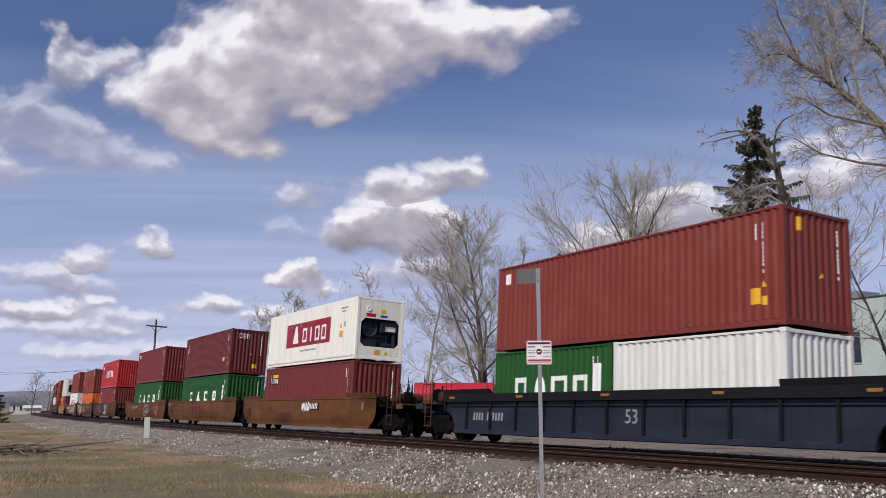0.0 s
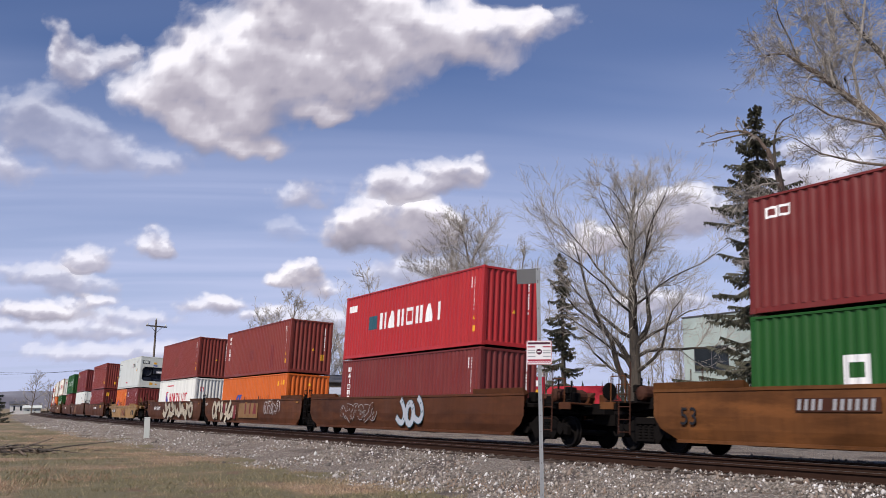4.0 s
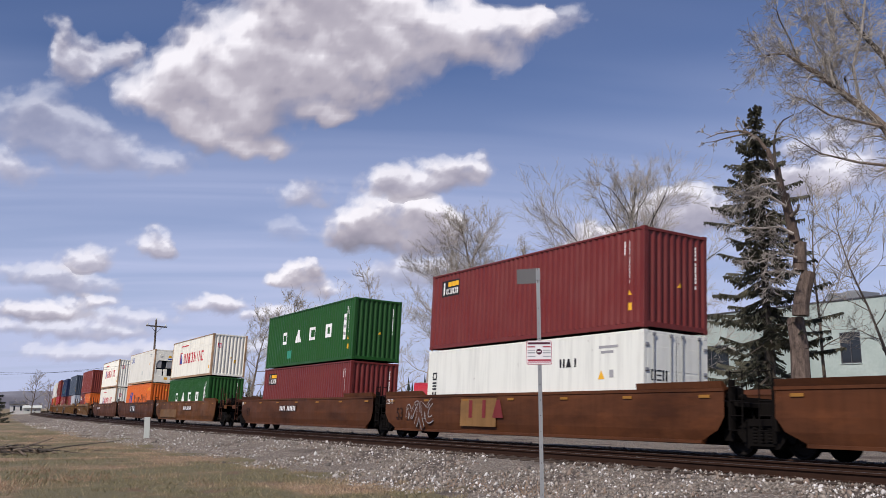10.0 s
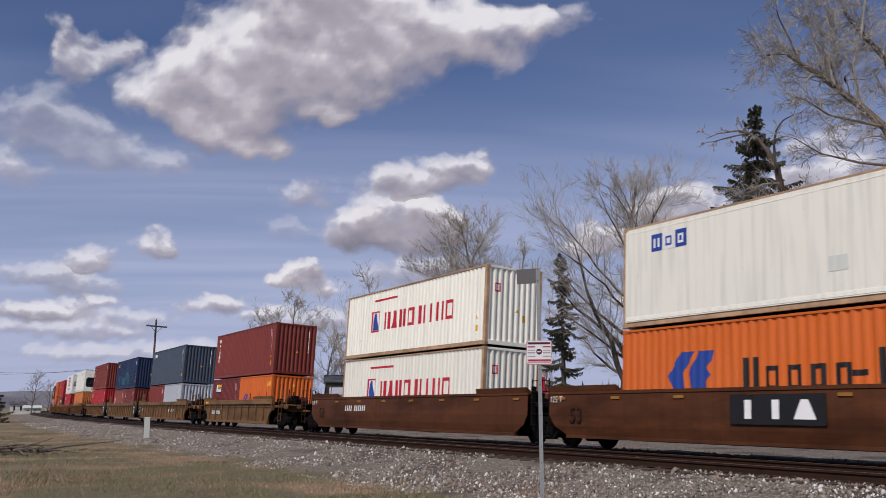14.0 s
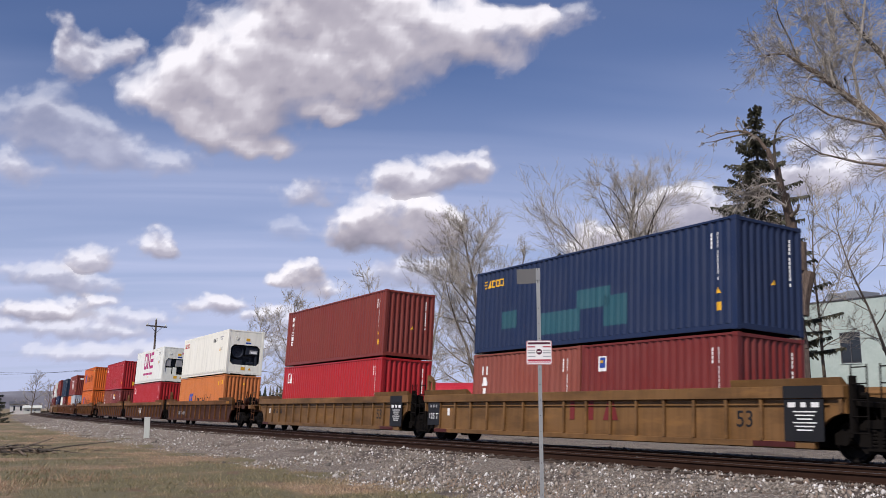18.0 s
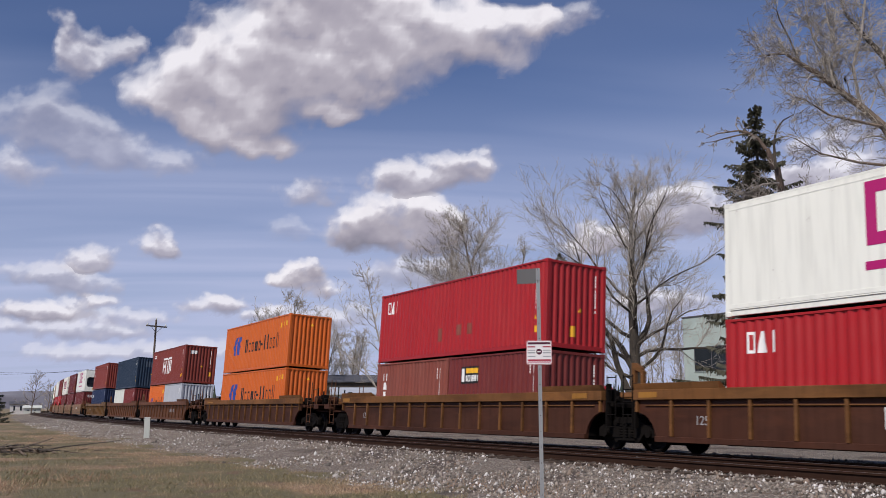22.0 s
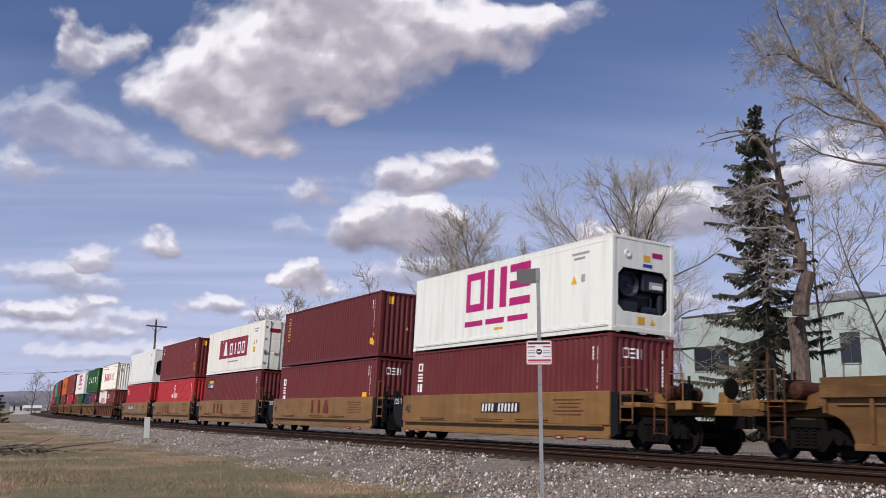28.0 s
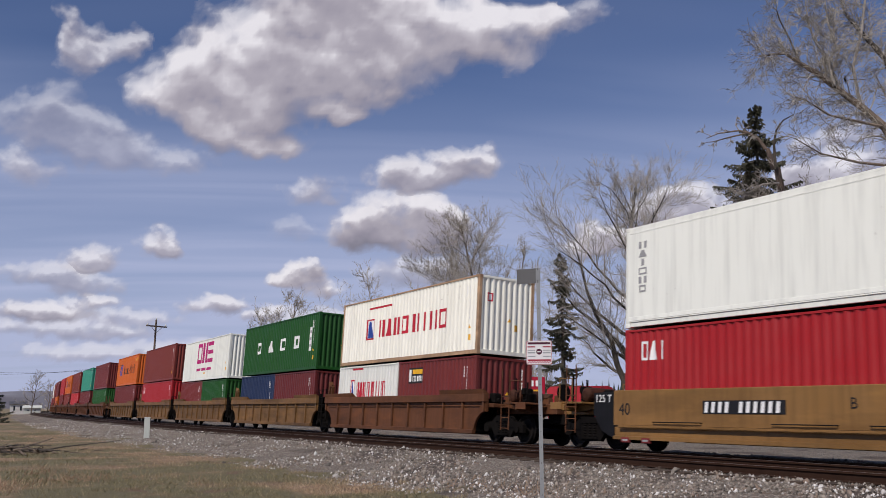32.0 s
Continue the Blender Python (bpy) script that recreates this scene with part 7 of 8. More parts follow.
def spray(c, x, z, w, h, n, fill, edge, seed, y=-1.459):
    """Spray paint: a row of broad curling strokes in a thin rim, with drips and dabs; no words."""
    rnd = random.Random(seed)
    back, front, dabs = [], [], []
    last = -1
    for i in range(n):
        kind = rnd.choice([k for k in range(6) if k != last])
        last = kind
        cx, wide = x - w / 2 + (i + 0.5) * w / n, w / n * 0.80
        lean, lift = rnd.uniform(-0.06, 0.16), rnd.uniform(-0.05, 0.05) * h
        turn = rnd.choice((-1, 1)) * rnd.uniform(0.7, 1.3)
        spun = [(0.5 + (u - 0.5) * math.cos(turn) - (v - 0.5) * math.sin(turn), 0.5 + (u - 0.5) * math.sin(turn) + (v - 0.5) * math.cos(turn)) for u, v in stroke_line(kind, rnd)]
        line = [(cx + (u - 0.5) * wide * 1.1 + lean * (v - 0.5) * h, z + lift + (v - 0.5) * h * 0.78) for u, v in spun]
        half = min(0.16 * wide + 0.03, 0.13 * h + 0.03) * rnd.uniform(0.9, 1.2)
        for poly in ribbon(line, half + 0.03):
            back.append(poly)
        for poly in ribbon(line, half):
            front.append(poly)
        for q in range(2):
            u, v = line[rnd.randrange(len(line))]
            dabs += ribbon([(u - 0.3 * half, v - 0.4 * half), (u + 0.35 * half, v + 0.4 * half)], 0.025)
    for name, polys, m, out in (("spray_rim", back, edge, 0.000), ("spray_paint", front, fill, 0.004), ("spray_line", dabs, edge, 0.008)):
        s = Shape()
        for k, poly in enumerate(polys):
            s.add([(u, y - out - 0.0001 * (k % 15), v) for u, v in poly], [tuple(range(len(poly)))])
        part(name, s, m, c)["kind"] = "stuff"


# ---- kinds of container by their marks ----
def dry(mat, colour, length=LONG, height=HIGH, doors=False, note="corrugated steel sides", coded=True):
    size = "long" if length == LONG else "short"
    c = container("shipping_container", length, height, mat, f"{colour} {size} shipping container with {note}", False, doors)
    if coded:
        codes(c, length, height)
    return c


def column(c, n="naionu", x=-5.40, z=1.05, w=0.32, h=1.55, mat=MARK_WHITE):
    mark(c, n, x, z, w, h, mat, 0.22, True)
    return c


def badge(c, x=-5.35, z=2.05, length=LONG):
    """A small dark badge with a yellow beam and a white figure."""
    plate(c, "badge", x + 0.62, z + 0.25, 1.24, 0.62, MARK_BLACK)
    plate(c, "badge_beam", x + 0.80, z + 0.40, 0.80, 0.18, MARK_YELLOW, 0.005)
    plate(c, "badge_figure", x + 0.16, z + 0.25, 0.16, 0.48, MARK_WHITE, 0.005)
    mark(c, "nonon", x + 0.32, z + 0.02, 0.84, 0.22, MARK_WHITE, 0.15, lift=-0.005)
    return c


def little(c, x, z, mat=MARK_WHITE):
    plate(c, "badge", x, z, 0.34, 0.44, mat)
    plate(c, "badge_field", x, z + 0.03, 0.26, 0.30, MARK_BLUE, 0.005)
    plate(c, "badge_beam", x - 0.02, z + 0.06, 0.16, 0.08, MARK_YELLOW, 0.01)
    return c


def green_box():
    c = dry(GREEN, "dark green")
    for x, k in ((-3.65, "u"), (-1.6, "a"), (0.45, "o"), (2.6, "u")):
        mark(c, k, x, 1.20, 0.82, 0.66, MARK_WHITE, 0.0)
    plate(c, "white_panel", 5.02, 1.58, 0.36, 1.22, MARK_WHITE)
    for z in (1.25, 1.6, 1.95):
        plate(c, "panel_mark", 5.02, z, 0.2, 0.14, MARK_GREY, 0.004)
    return c


def flag_box(mat=DULL_WHITE, colour="white", short=False):
    """White box with a red and blue flag and a row of red blocks."""
    c = dry(mat, colour, SHORT if short else LONG, LOW if short else HIGH, note="red name blocks")
    k = 0.5 if short else 1.0
    x = -3.4 * k
    plate(c, "flag", x + 0.38 * k, 1.52, 0.80 * k, 0.92, MARK_RED)
    plate(c, "flag_field", x + 0.38 * k, 1.52, 0.64 * k, 0.78, MARK_WHITE, 0.004)
    mark(c, "a", x + 0.08 * k, 1.14, 0.6 * k, 0.74, MARK_BLUE, 0.0, lift=-0.006)
    mark(c, "nano", x + 1.22 * k, 1.12, 2.75 * k, 0.74, MARK_RED, 0.22)
    mark(c, "nino", x + 4.4 * k, 1.12, 2.75 * k, 0.74, MARK_RED, 0.22)
    plate(c, "line_mark", x + 1.3 * k, 2.45, 2.2 * k, 0.09, MARK_RED)
    plate(c, "end_badge", -0.72, 2.1, 0.24, 0.32, MARK_RED, 0, "x", SHORT if short else LONG)
    plate(c, "end_badge_field", -0.72, 2.1, 0.15, 0.22, MARK_WHITE, 0.003, "x")
    plate(c, "end_plate", 0.45, 1.05, 0.16, 0.24, MARK_YELLOW, 0, "x", SHORT if short else LONG)
    return c


def orange_box(length=LONG, height=HIGH, z=1.05, size=1.0, mat=ORANGE):
    c = dry(mat, "orange" if mat is ORANGE else "faded orange", length, height, note="blue emblem", coded=False)
    k = size if length == LONG else 0.5
    h = 1.12 * size if length == LONG else 0.85
    polys = [[(0, 0.45 * h), (0.25, 0), (0.62, 0), (0.55, 0.52 * h), (0.95, h), (0.45, h)],
             [(0.72, 0.5 * h), (0.9, 0), (1.35, 0), (1.3, 0.3 * h), (1.5, 0.45 * h), (1.35, 0.62 * h), (1.5, 0.75 * h), (1.6, h), (1.1, h)]]
    painted(c, "emblem", [[(-4.3 * k + u * k, z + v) for u, v in poly] for poly in polys], MARK_BLUE)
    mark(c, "nllll", -1.75 * k, z + 0.08, 3.0 * k, 0.80 * size, MARK_BLACK, 0.28)
    plate(c, "dash", 1.42 * k, z + 0.42 * size, 0.4 * k, 0.13 * size, MARK_BLACK)
    mark(c, "iilln", 1.75 * k, z + 0.08, 2.65 * k, 0.86 * size, MARK_BLACK, 0.28)
    for i, x in enumerate((0.76, 0.84, 0.90)):
        plate(c, "data_plate", length / 2 * x, height - 0.55 + 0.03 * i, 0.2, 0.26, MARK_YELLOW)
    triangle(c, length / 2 - 0.012, 0.1, height - 0.6, 0.18, "x")
    return c


def reefer(mat=WHITE, colour="white", unit="dark", doors=False, note="a cooling unit in its end"):
    c = container("refrigerated_container", LONG, HIGH, mat, f"{colour} refrigerated container with {note}", True, doors, unit)
    triangle(c, 4.3, 0, 1.55, 0.30)
    plate(c, "data_plate", 4.75, 1.70, 0.18, 0.22, MARK_GREY)
    for i in range(2):
        plate(c, "code_marking", 4.6 - 0.05 * i, 2.48 - 0.15 * i, 0.85 - 0.3 * i, 0.075, MARK_GREY)
    return c


def panel_reefer(doors=False):
    c = reefer(CREAM, "cream white", doors=doors, note="a wine-red name panel" + (" and shut doors" if doors else ""))
    plate(c, "name_panel", -0.1, 1.58, 6.15, 1.24, MARK_WINE)
    mark(c, "a", -2.15, 1.14, 0.85, 0.92, MARK_WHITE, 0.0, lift=-0.006)
    for x in (-2.5, -1.15):
        mark(c, "ii", x, 1.98, 0.16, 0.14, MARK_WHITE, 0.3, lift=-0.006)
    mark(c, "oioo", -0.75, 1.14, 3.2, 0.74, MARK_WHITE, 0.3, lift=-0.006)
    plate(c, "line_mark", 0.1, 0.72, 2.2, 0.09, MARK_GREY)
    plate(c, "data_plate", 4.35, 1.25, 0.42, 0.3, MARK_YELLOW)
    if doors:
        plate(c, "end_badge", -0.55, 2.3, 0.72, 0.24, MARK_WINE, 0.0, "x")
        plate(c, "end_plate", 0.1, 1.55, 0.26, 0.3, MARK_YELLOW, 0.0, "x")
        plate(c, "end_sticker", 0.1, 1.25, 0.26, 0.28, MARK_BLACK, 0.0, "x")
        for i in range(6):
            plate(c, "code_marking", 0.72, 2.45 - 0.13 * i, 0.5 - 0.1 * (i % 3), 0.06, MARK_GREY, 0.0, "x")
    else:
        plate(c, "end_badge", -0.5, 2.08, 0.5, 0.16, MARK_RED, -0.008, "x")
    return c


def ring_reefer(unit="dark", mat=WHITE, cooled=True):
    note = "large magenta name blocks"
    c = reefer(mat, "white", unit, note=note) if cooled else dry(mat, "white", note=note)
    for i, (k, x) in enumerate((("r", -2.1), ("n", -0.68), ("e", 0.74))):
        mark(c, k, x, 1.22, 1.22, 1.42, MARK_PINK, 0.0)
    for i in range(3):
        plate(c, "line_mark", -1.55 + 1.4 * i, 0.78, 1.2, 0.19, MARK_PINK)
    plate(c, "data_plate", 0.1, 0.5, 0.55, 0.08, MARK_YELLOW)
    plate(c, "end_badge", 0.55, 2.42, 0.42, 0.16, MARK_PINK, -0.008, "x")
    return c


def red_box(length=LONG, height=HIGH):
    c = dry(RED, "red", length, height)
    mark(c, "uai", -5.45, 2.02, 0.95, 0.52, MARK_WHITE, 0.12)
    return c


# ---- the train ----
BASE = 0.42
moving = []
TAKE = {"brown": (CAR_BROWN, CAR_BROWN, GRIME), "amber": (CAR_AMBER, CAR_AMBER, GRIME), "dark": (CAR_DARK, CAR_ORANGE, GRIME), "rusty": (CAR_RUSTY, CAR_RUSTY, GRIME),
        "tan": (CAR_TAN, CAR_TAN, CAR_BLACK), "yellow": (CAR_YELLOW_TAN, CAR_YELLOW_TAN, CAR_BLACK), "dirty": (CAR_DIRTY_TAN, CAR_DIRTY_TAN, GRIME), "blue": (CAR_BLUE, CAR_BLACK, GRIME)}
LABEL = {"yellow": "yellow-tan double-stack well car with tapered sides", "amber": "amber-brown smooth-sided double-stack well car with sooty smears", "brown": "brown smooth-sided double-stack well car on the track", "dark": "dark brown ribbed double-stack well car with a rusty tan top chord",
         "rusty": "rust-stained tan ribbed double-stack well car", "tan": "tan double-stack well car with black ends",
         "dirty": "dirty tan ribbed double-stack well car", "blue": "dark blue and black double-stack well car"}


def unit(lead, style, tone, size, ends, upper, lowers, ribs=0):
    """A car whose upper box starts at lead metres along the track at the start; ends: which ends are free, 'f' and 'r'."""
    half = 9.84 if size == 53 else 7.75
    c = well_car(style, half, TAKE[tone], LABEL[tone], "f" in ends, "r" in ends, ribs)
    middle = lead - LONG / 2
    moving.append((c, middle, 0.0, 0.0))
    if len(lowers) == 1:
        moving.append((lowers[0], middle, 0.0, BASE))
        z = BASE + tall.get(lowers[0].name, HIGH)
    else:
        for box, x in zip(lowers, (-1, 1)):
            moving.append((box, middle, x * (SHORT / 2 + 0.038), BASE))
        z = BASE + LOW
    moving.append((upper, middle, 0.0, z + 0.055))
    return c


def name_on_car(c, x=-1.85, mat=MARK_OLD, z=0.80):
    side_mark(c, "iia", x, z, 2.4, 0.60, mat)


def low20(mat, colour):
    return dry(mat, colour, SHORT, LOW)


def brown_car(c, half, size_mark=True, reflect=7):
    reflectors(c, half, reflect)
    if size_mark:
        side_words(c, "53", 0.62, -half + 1.9, 0.72, FAINT)
    side_words(c, "125 T", 0.26, -half + 0.95, 1.30, MARK_WHITE)


def build_train():
    # 1: blue-black car by itself
    u = dry(RED_BROWN, "red-brown")
    plate(u, "badge", -5.5, 2.45, 0.3, 0.36, MARK_WHITE), plate(u, "end_plate", -0.6, 2.5, 0.2, 0.34, MARK_YELLOW, 0, "x")
    plate(u, "data_plate", 5.2, 0.75, 0.3, 0.4, MARK_YELLOW)
    g = low20(GREEN, "dark green")
    for x, k in ((-1.9, "u"), (-0.85, "a"), (0.15, "o"), (1.2, "u")):
        mark(g, k, x, 1.05, 0.8, 0.66, MARK_WHITE, 0.0)
    plate(g, "white_panel", 2.35, 1.58, 0.34, 0.9, MARK_WHITE)
    c = unit(-14.25, "ribbed", "blue", 53, "fr", u, [g, low20(DULL_WHITE, "white")], 13)
    reflectors(c, 9.7, 5, 1.5, -1.476), bars(c, -6.2, 0.85, 1.9, 0.26, MARK_GREY), side_words(c, "53", 0.55, 1.0, 0.72, MARK_GREY, -1.367)

    # 2 to 4: three brown units
    c = unit(-38.32, "smooth", "amber", 53, "f", panel_reefer(), [badge(dry(MAROON, "maroon"))])
    bars(c, 1.6, 1.22, 2.2, 0.26, MARK_WHITE, CAR_DARK)
    spray(c, 1.1, 1.18, 0.9, 0.42, 4, MARK_WHITE, MARK_GREY, 5), side_plate(c, "yellow_plate", 7.9, 1.2, 0.3, 0.34, CAR_TAN)
    side_words(c, "53", 0.62, -7.9, 0.72, MARK_BLACK)
    u = dry(WINE, "wine-red")
    column(u, "oen", -5.5, 1.35, 0.34, 1.1), mark(u, "oen", -0.75, 2.3, 0.75, 0.3, MARK_WHITE, 0.15, face="x")
    plate(u, "data_plate", 4.5, 0.95, 0.42, 0.24, MARK_YELLOW), plate(u, "end_plate", 0.4, 0.55, 0.34, 0.26, MARK_YELLOW, 0, "x")
    c = unit(-58.22, "smooth", "amber", 53, "", u, [green_box()])
    name_on_car(c), side_words(c, "53", 0.62, -7.9, 0.72, MARK_BLACK), side_words(c, "125 T", 0.26, -8.85, 1.30, MARK_WHITE)
    u = dry(MAROON, "maroon")
    mark(u, "oo", -5.6, 2.3, 0.75, 0.28, MARK_WHITE, 0.1)
    c = unit(-77.89, "smooth", "amber", 53, "r", u, [green_box()])
    bars(c, -3.6, 1.2, 2.0, 0.24, MARK_GREY, CAR_DARK), spray(c, 1.5, 0.95, 2.3, 1.1, 5, CAR_BROWN, MARK_WHITE, 8)
    side_words(c, "53", 0.62, -7.9, 0.72, MARK_BLACK), spray(c, 5.8, 0.95, 1.5, 0.8, 3, CAR_TAN, MARK_PINK, 4)

    # 5 to 7: three brown units with spray paint
    u = dry(BRIGHT_RED, "bright red")
    mark(u, "nanonai", -2.4, 1.15, 5.6, 0.72, MARK_WHITE, 0.2), plate(u, "emblem", -3.1, 1.5, 0.9, 0.6, MARK_TEAL)
    plate(u, "badge", -5.3, 2.3, 0.9, 0.3, MARK_WHITE)
    c = unit(-102.2, "smooth", "brown", 53, "f", u, [column(dry(MAROON, "maroon"))])
    spray(c, -3.5, 0.95, 3.6, 0.7, 6, CAR_BROWN, MARK_GREY, 2), spray(c, 1.4, 0.95, 2.2, 1.2, 3, LIGHT_BLUE_GREY, MARK_TEAL, 3)
    u = column(dry(RED_BROWN, "sun-faded red-brown", note="darker patches of repainting"))
    plate(u, "repaint", -0.6, 1.2, 0.62, 0.62, MAROON), plate(u, "repaint", 3.2, 0.95, 0.6, 1.3, MAROON), plate(u, "end_plate", 0.7, 0.9, 0.2, 0.34, MARK_YELLOW, 0, "x")
    c = unit(-121.8, "smooth", "brown", 53, "", u, [orange_box(LONG, LOW, 0.72, 0.72)])
    spray(c, -4.6, 0.95, 5.2, 1.25, 6, SPRAY_CREAM, MARK_BLACK, 11), spray(c, 4.6, 1.15, 2.6, 0.7, 5, CAR_BROWN, MARK_WHITE, 12)
    side_plate(c, "repaint", 0.4, 0.98, 3.6, 0.84, CAR_TAN, -1.452), name_on_car(c, -0.4)
    side_plate(c, "heart", -4.5, 1.1, 0.5, 0.6, MARK_OLD, -1.47), side_plate(c, "heart", -2.2, 0.9, 0.5, 0.8, MARK_OLD, -1.47)
    brown_car(c, 9.76, False, 5)
    u = dry(RED_BROWN, "red-brown")
    plate(u, "repaint", -0.8, 1.3, 1.3, 0.7, REDONE)
    c = unit(-141.3, "smooth", "brown", 53, "r", u, [flag_box()])
    spray(c, 2.2, 0.95, 9.6, 1.2, 8, SPRAY_CREAM, MARK_BLACK, 21), bars(c, -5.0, 1.12, 2.4, 0.24, MARK_WHITE), reflectors(c, 9.76, 5)

    # 8: a tan car by itself
    u = reefer(PALE, "pale grey")
    column(u, "oen", -5.75, 1.1, 0.32, 1.1, MARK_BLACK), mark(u, "nai", 2.5, 1.95, 1.05, 0.30, MARK_BLACK, 0.2)
    mark(u, "eee", 1.95, 1.95, 0.42, 0.32, MARK_RED, 0.0), plate(u, "line_mark", -0.6, 0.55, 0.85, 0.13, MARK_RED)
    mark(u, "oen", -1.0, 2.2, 0.62, 0.3, MARK_BLACK, 0.15, face="x")
    c = unit(-163.65, "taper", "yellow", 40, "fr", u, [orange_box(SHORT, LOW, 0.62), little(low20(MAROON, "maroon"), -2.1, 2.0)])
    name_on_car(c, -0.7, MARK_OLD, 0.42), bars(c, -5.2, 0.85, 1.7, 0.22, MARK_WHITE, MARK_BLACK), side_words(c, "40", 0.6, 5.0, 0.5, MARK_BLACK, -1.41)
    side_plate(c, "data_panel", 5.9, 0.72, 0.62, 0.4, MARK_BLACK, -1.41), reflectors(c, 7.4, 5, 1.24, -1.466)

    # 9 to 11: three brown units
    u = column(dry(RED_BROWN, "red-brown"))
    plate(u, "data_plate", 5.1, 0.7, 0.3, 0.26, MARK_YELLOW), plate(u, "end_plate", -0.1, 0.65, 0.2, 0.26, MARK_YELLOW, 0, "x")
    w = little(dry(MAROON, "maroon"), -5.5, 2.3)
    plate(w, "end_plate", -0.75, 2.3, 0.28, 0.4, MARK_YELLOW, 0, "x")
    c = unit(-186.1, "smooth", "brown", 53, "f", u, [w])
    bars(c, 1.8, 1.12, 2.4, 0.24, MARK_WHITE, CAR_DARK), reflectors(c, 9.76, 7), side_plate(c, "yellow_plate", 6.4, 1.3, 0.6, 0.28, MARK_YELLOW)
    w = reefer(WHITE, "white", doors=True, note="shut doors")
    column(w, "oen", -5.7, 1.0, 0.3, 1.1, MARK_BLACK), mark(w, "nai", 2.3, 1.95, 0.9, 0.26, MARK_BLACK, 0.2), mark(w, "oen", -0.95, 1.5, 0.6, 0.3, MARK_BLACK, 0.15, face="x")
    c = unit(-205.97, "smooth", "brown", 53, "", badge(dry(MAROON, "maroon")), [w])
    side_plate(c, "repaint", -2.0, 0.98, 2.3, 0.95, CAR_TAN, -1.452), name_on_car(c, -2.8), spray(c, -6.2, 0.95, 2.1, 1.0, 4, CAR_BROWN, MARK_GREY, 31), brown_car(c, 9.76)
    u = green_box()
    plate(u, "repaint", -2.4, 0.62, 0.75, 0.42, TEAL)
    c = unit(-225.57, "smooth", "brown", 53, "r", u, [badge(dry(MAROON, "maroon"))])
    bars(c, -1.2, 1.12, 2.4, 0.24, MARK_WHITE, CAR_DARK), brown_car(c, 9.76)

    # 12 to 14: three brown units
    c = unit(-249.79, "smooth", "amber", 53, "f", flag_box(CREAM, "cream white"), [green_box()])
    bars(c, 1.6, 1.12, 2.4, 0.24, MARK_WHITE, CAR_DARK), brown_car(c, 9.76, True, 8), side_plate(c, "faded_patch", -4.6, 0.72, 5.5, 0.6, CAR_DIRTY_TAN, -1.436)
    u = reefer(CREAM, "cream white", "light")
    for i, k in enumerate("nou"):
        plate(u, "badge", -4.72 + 0.46 * i, 2.30, 0.42, 0.48, MARK_WHITE if k == "o" else MARK_BLUE)
        mark(u, k, -4.84 + 0.46 * i, 2.16, 0.24, 0.26, MARK_BLUE if k == "o" else MARK_WHITE, 0.0, lift=-0.005)
    plate(u, "repaint", 1.0, 0.95, 0.5, 0.35, PALE)
    c = unit(-269.44, "smooth", "brown", 53, "", u, [orange_box()])
    side_plate(c, "number_panel", -0.6, 1.10, 2.7, 0.70, MARK_BLACK), side_mark(c, "iia", -1.7, 0.88, 2.2, 0.44, MARK_WHITE, -1.465), brown_car(c, 9.76, True, 8)
    c = unit(-288.95, "smooth", "brown", 53, "r", flag_box(CREAM, "rust-streaked cream white"), [flag_box(CREAM, "rust-streaked cream white")])
    bars(c, -4.0, 1.12, 2.2, 0.24, MARK_WHITE), brown_car(c, 9.76, True, 8)

    # 15: a tan ribbed car by itself
    w = badge(low20(MAROON, "maroon"), -2.2, 1.75)
    c = unit(-311.2, "ribbed", "dirty", 40, "fr", column(dry(RED_BROWN, "red-brown")), [w, orange_box(SHORT, LOW, 0.7)], 11)
    bars(c, -4.2, 0.86, 1.9, 0.24, MARK_WHITE, MARK_BLACK), side_plate(c, "yellow_plate", -6.2, 1.48, 0.7, 0.12, MARK_YELLOW, -1.476)

    # 16 to 18: three dirty tan ribbed units
    def tan_ribbed(c, rear=True):
        side_words(c, "53", 0.55, 6.42, 0.70, MARK_BLACK, -1.367)
        side_plate(c, "red_foot", 7.3, 0.33, 1.2, 0.12, MARK_DEEP, -1.43), side_plate(c, "red_foot", -7.9, 0.33, 0.9, 0.12, MARK_DEEP, -1.43)
        side_plate(c, "data_panel", -7.45, 1.0, 0.16, 0.26, MARK_WHITE, -1.367)
        if rear:
            side_plate(c, "capacity_panel", -8.42, 0.92, 0.86, 0.82, MARK_BLACK, -1.446)
            side_words(c, "125 T", 0.30, -8.42, 0.74, MARK_WHITE, -1.452)
            for dx in (-0.2, 0.0, 0.2):
                side_plate(c, "panel_mark", -8.42 + dx, 1.20, 0.09, 0.10, MARK_GREY, -1.452)

    def black_panel(c):
        """A black stencil panel over the ribs at the leading end, with rows of small white lines."""
        side_plate(c, "black_panel", 8.15, 0.87, 1.05, 0.92, MARK_BLACK, -1.446)
        side_plate(c, "black_panel_top", 8.15, 1.48, 1.05, 0.27, MARK_BLACK, -1.476)
        for x, w in ((7.84, 0.20), (8.15, 0.14), (8.46, 0.20)):
            side_plate(c, "panel_mark", x, 1.20, w, 0.11, MARK_WHITE, -1.452)
        for i in range(6):
            side_plate(c, "line_mark", 8.18, 1.05 - 0.08 * i, 0.62 - 0.11 * (i % 3), 0.028, MARK_WHITE, -1.452)
    u = dry(SLATE, "slate blue-grey")
    mark(u, "nai", -5.2, 2.36, 0.8, 0.24, MARK_WHITE, 0.15), mark(u, "eee", -5.7, 2.36, 0.4, 0.28, MARK_WHITE, 0.0)
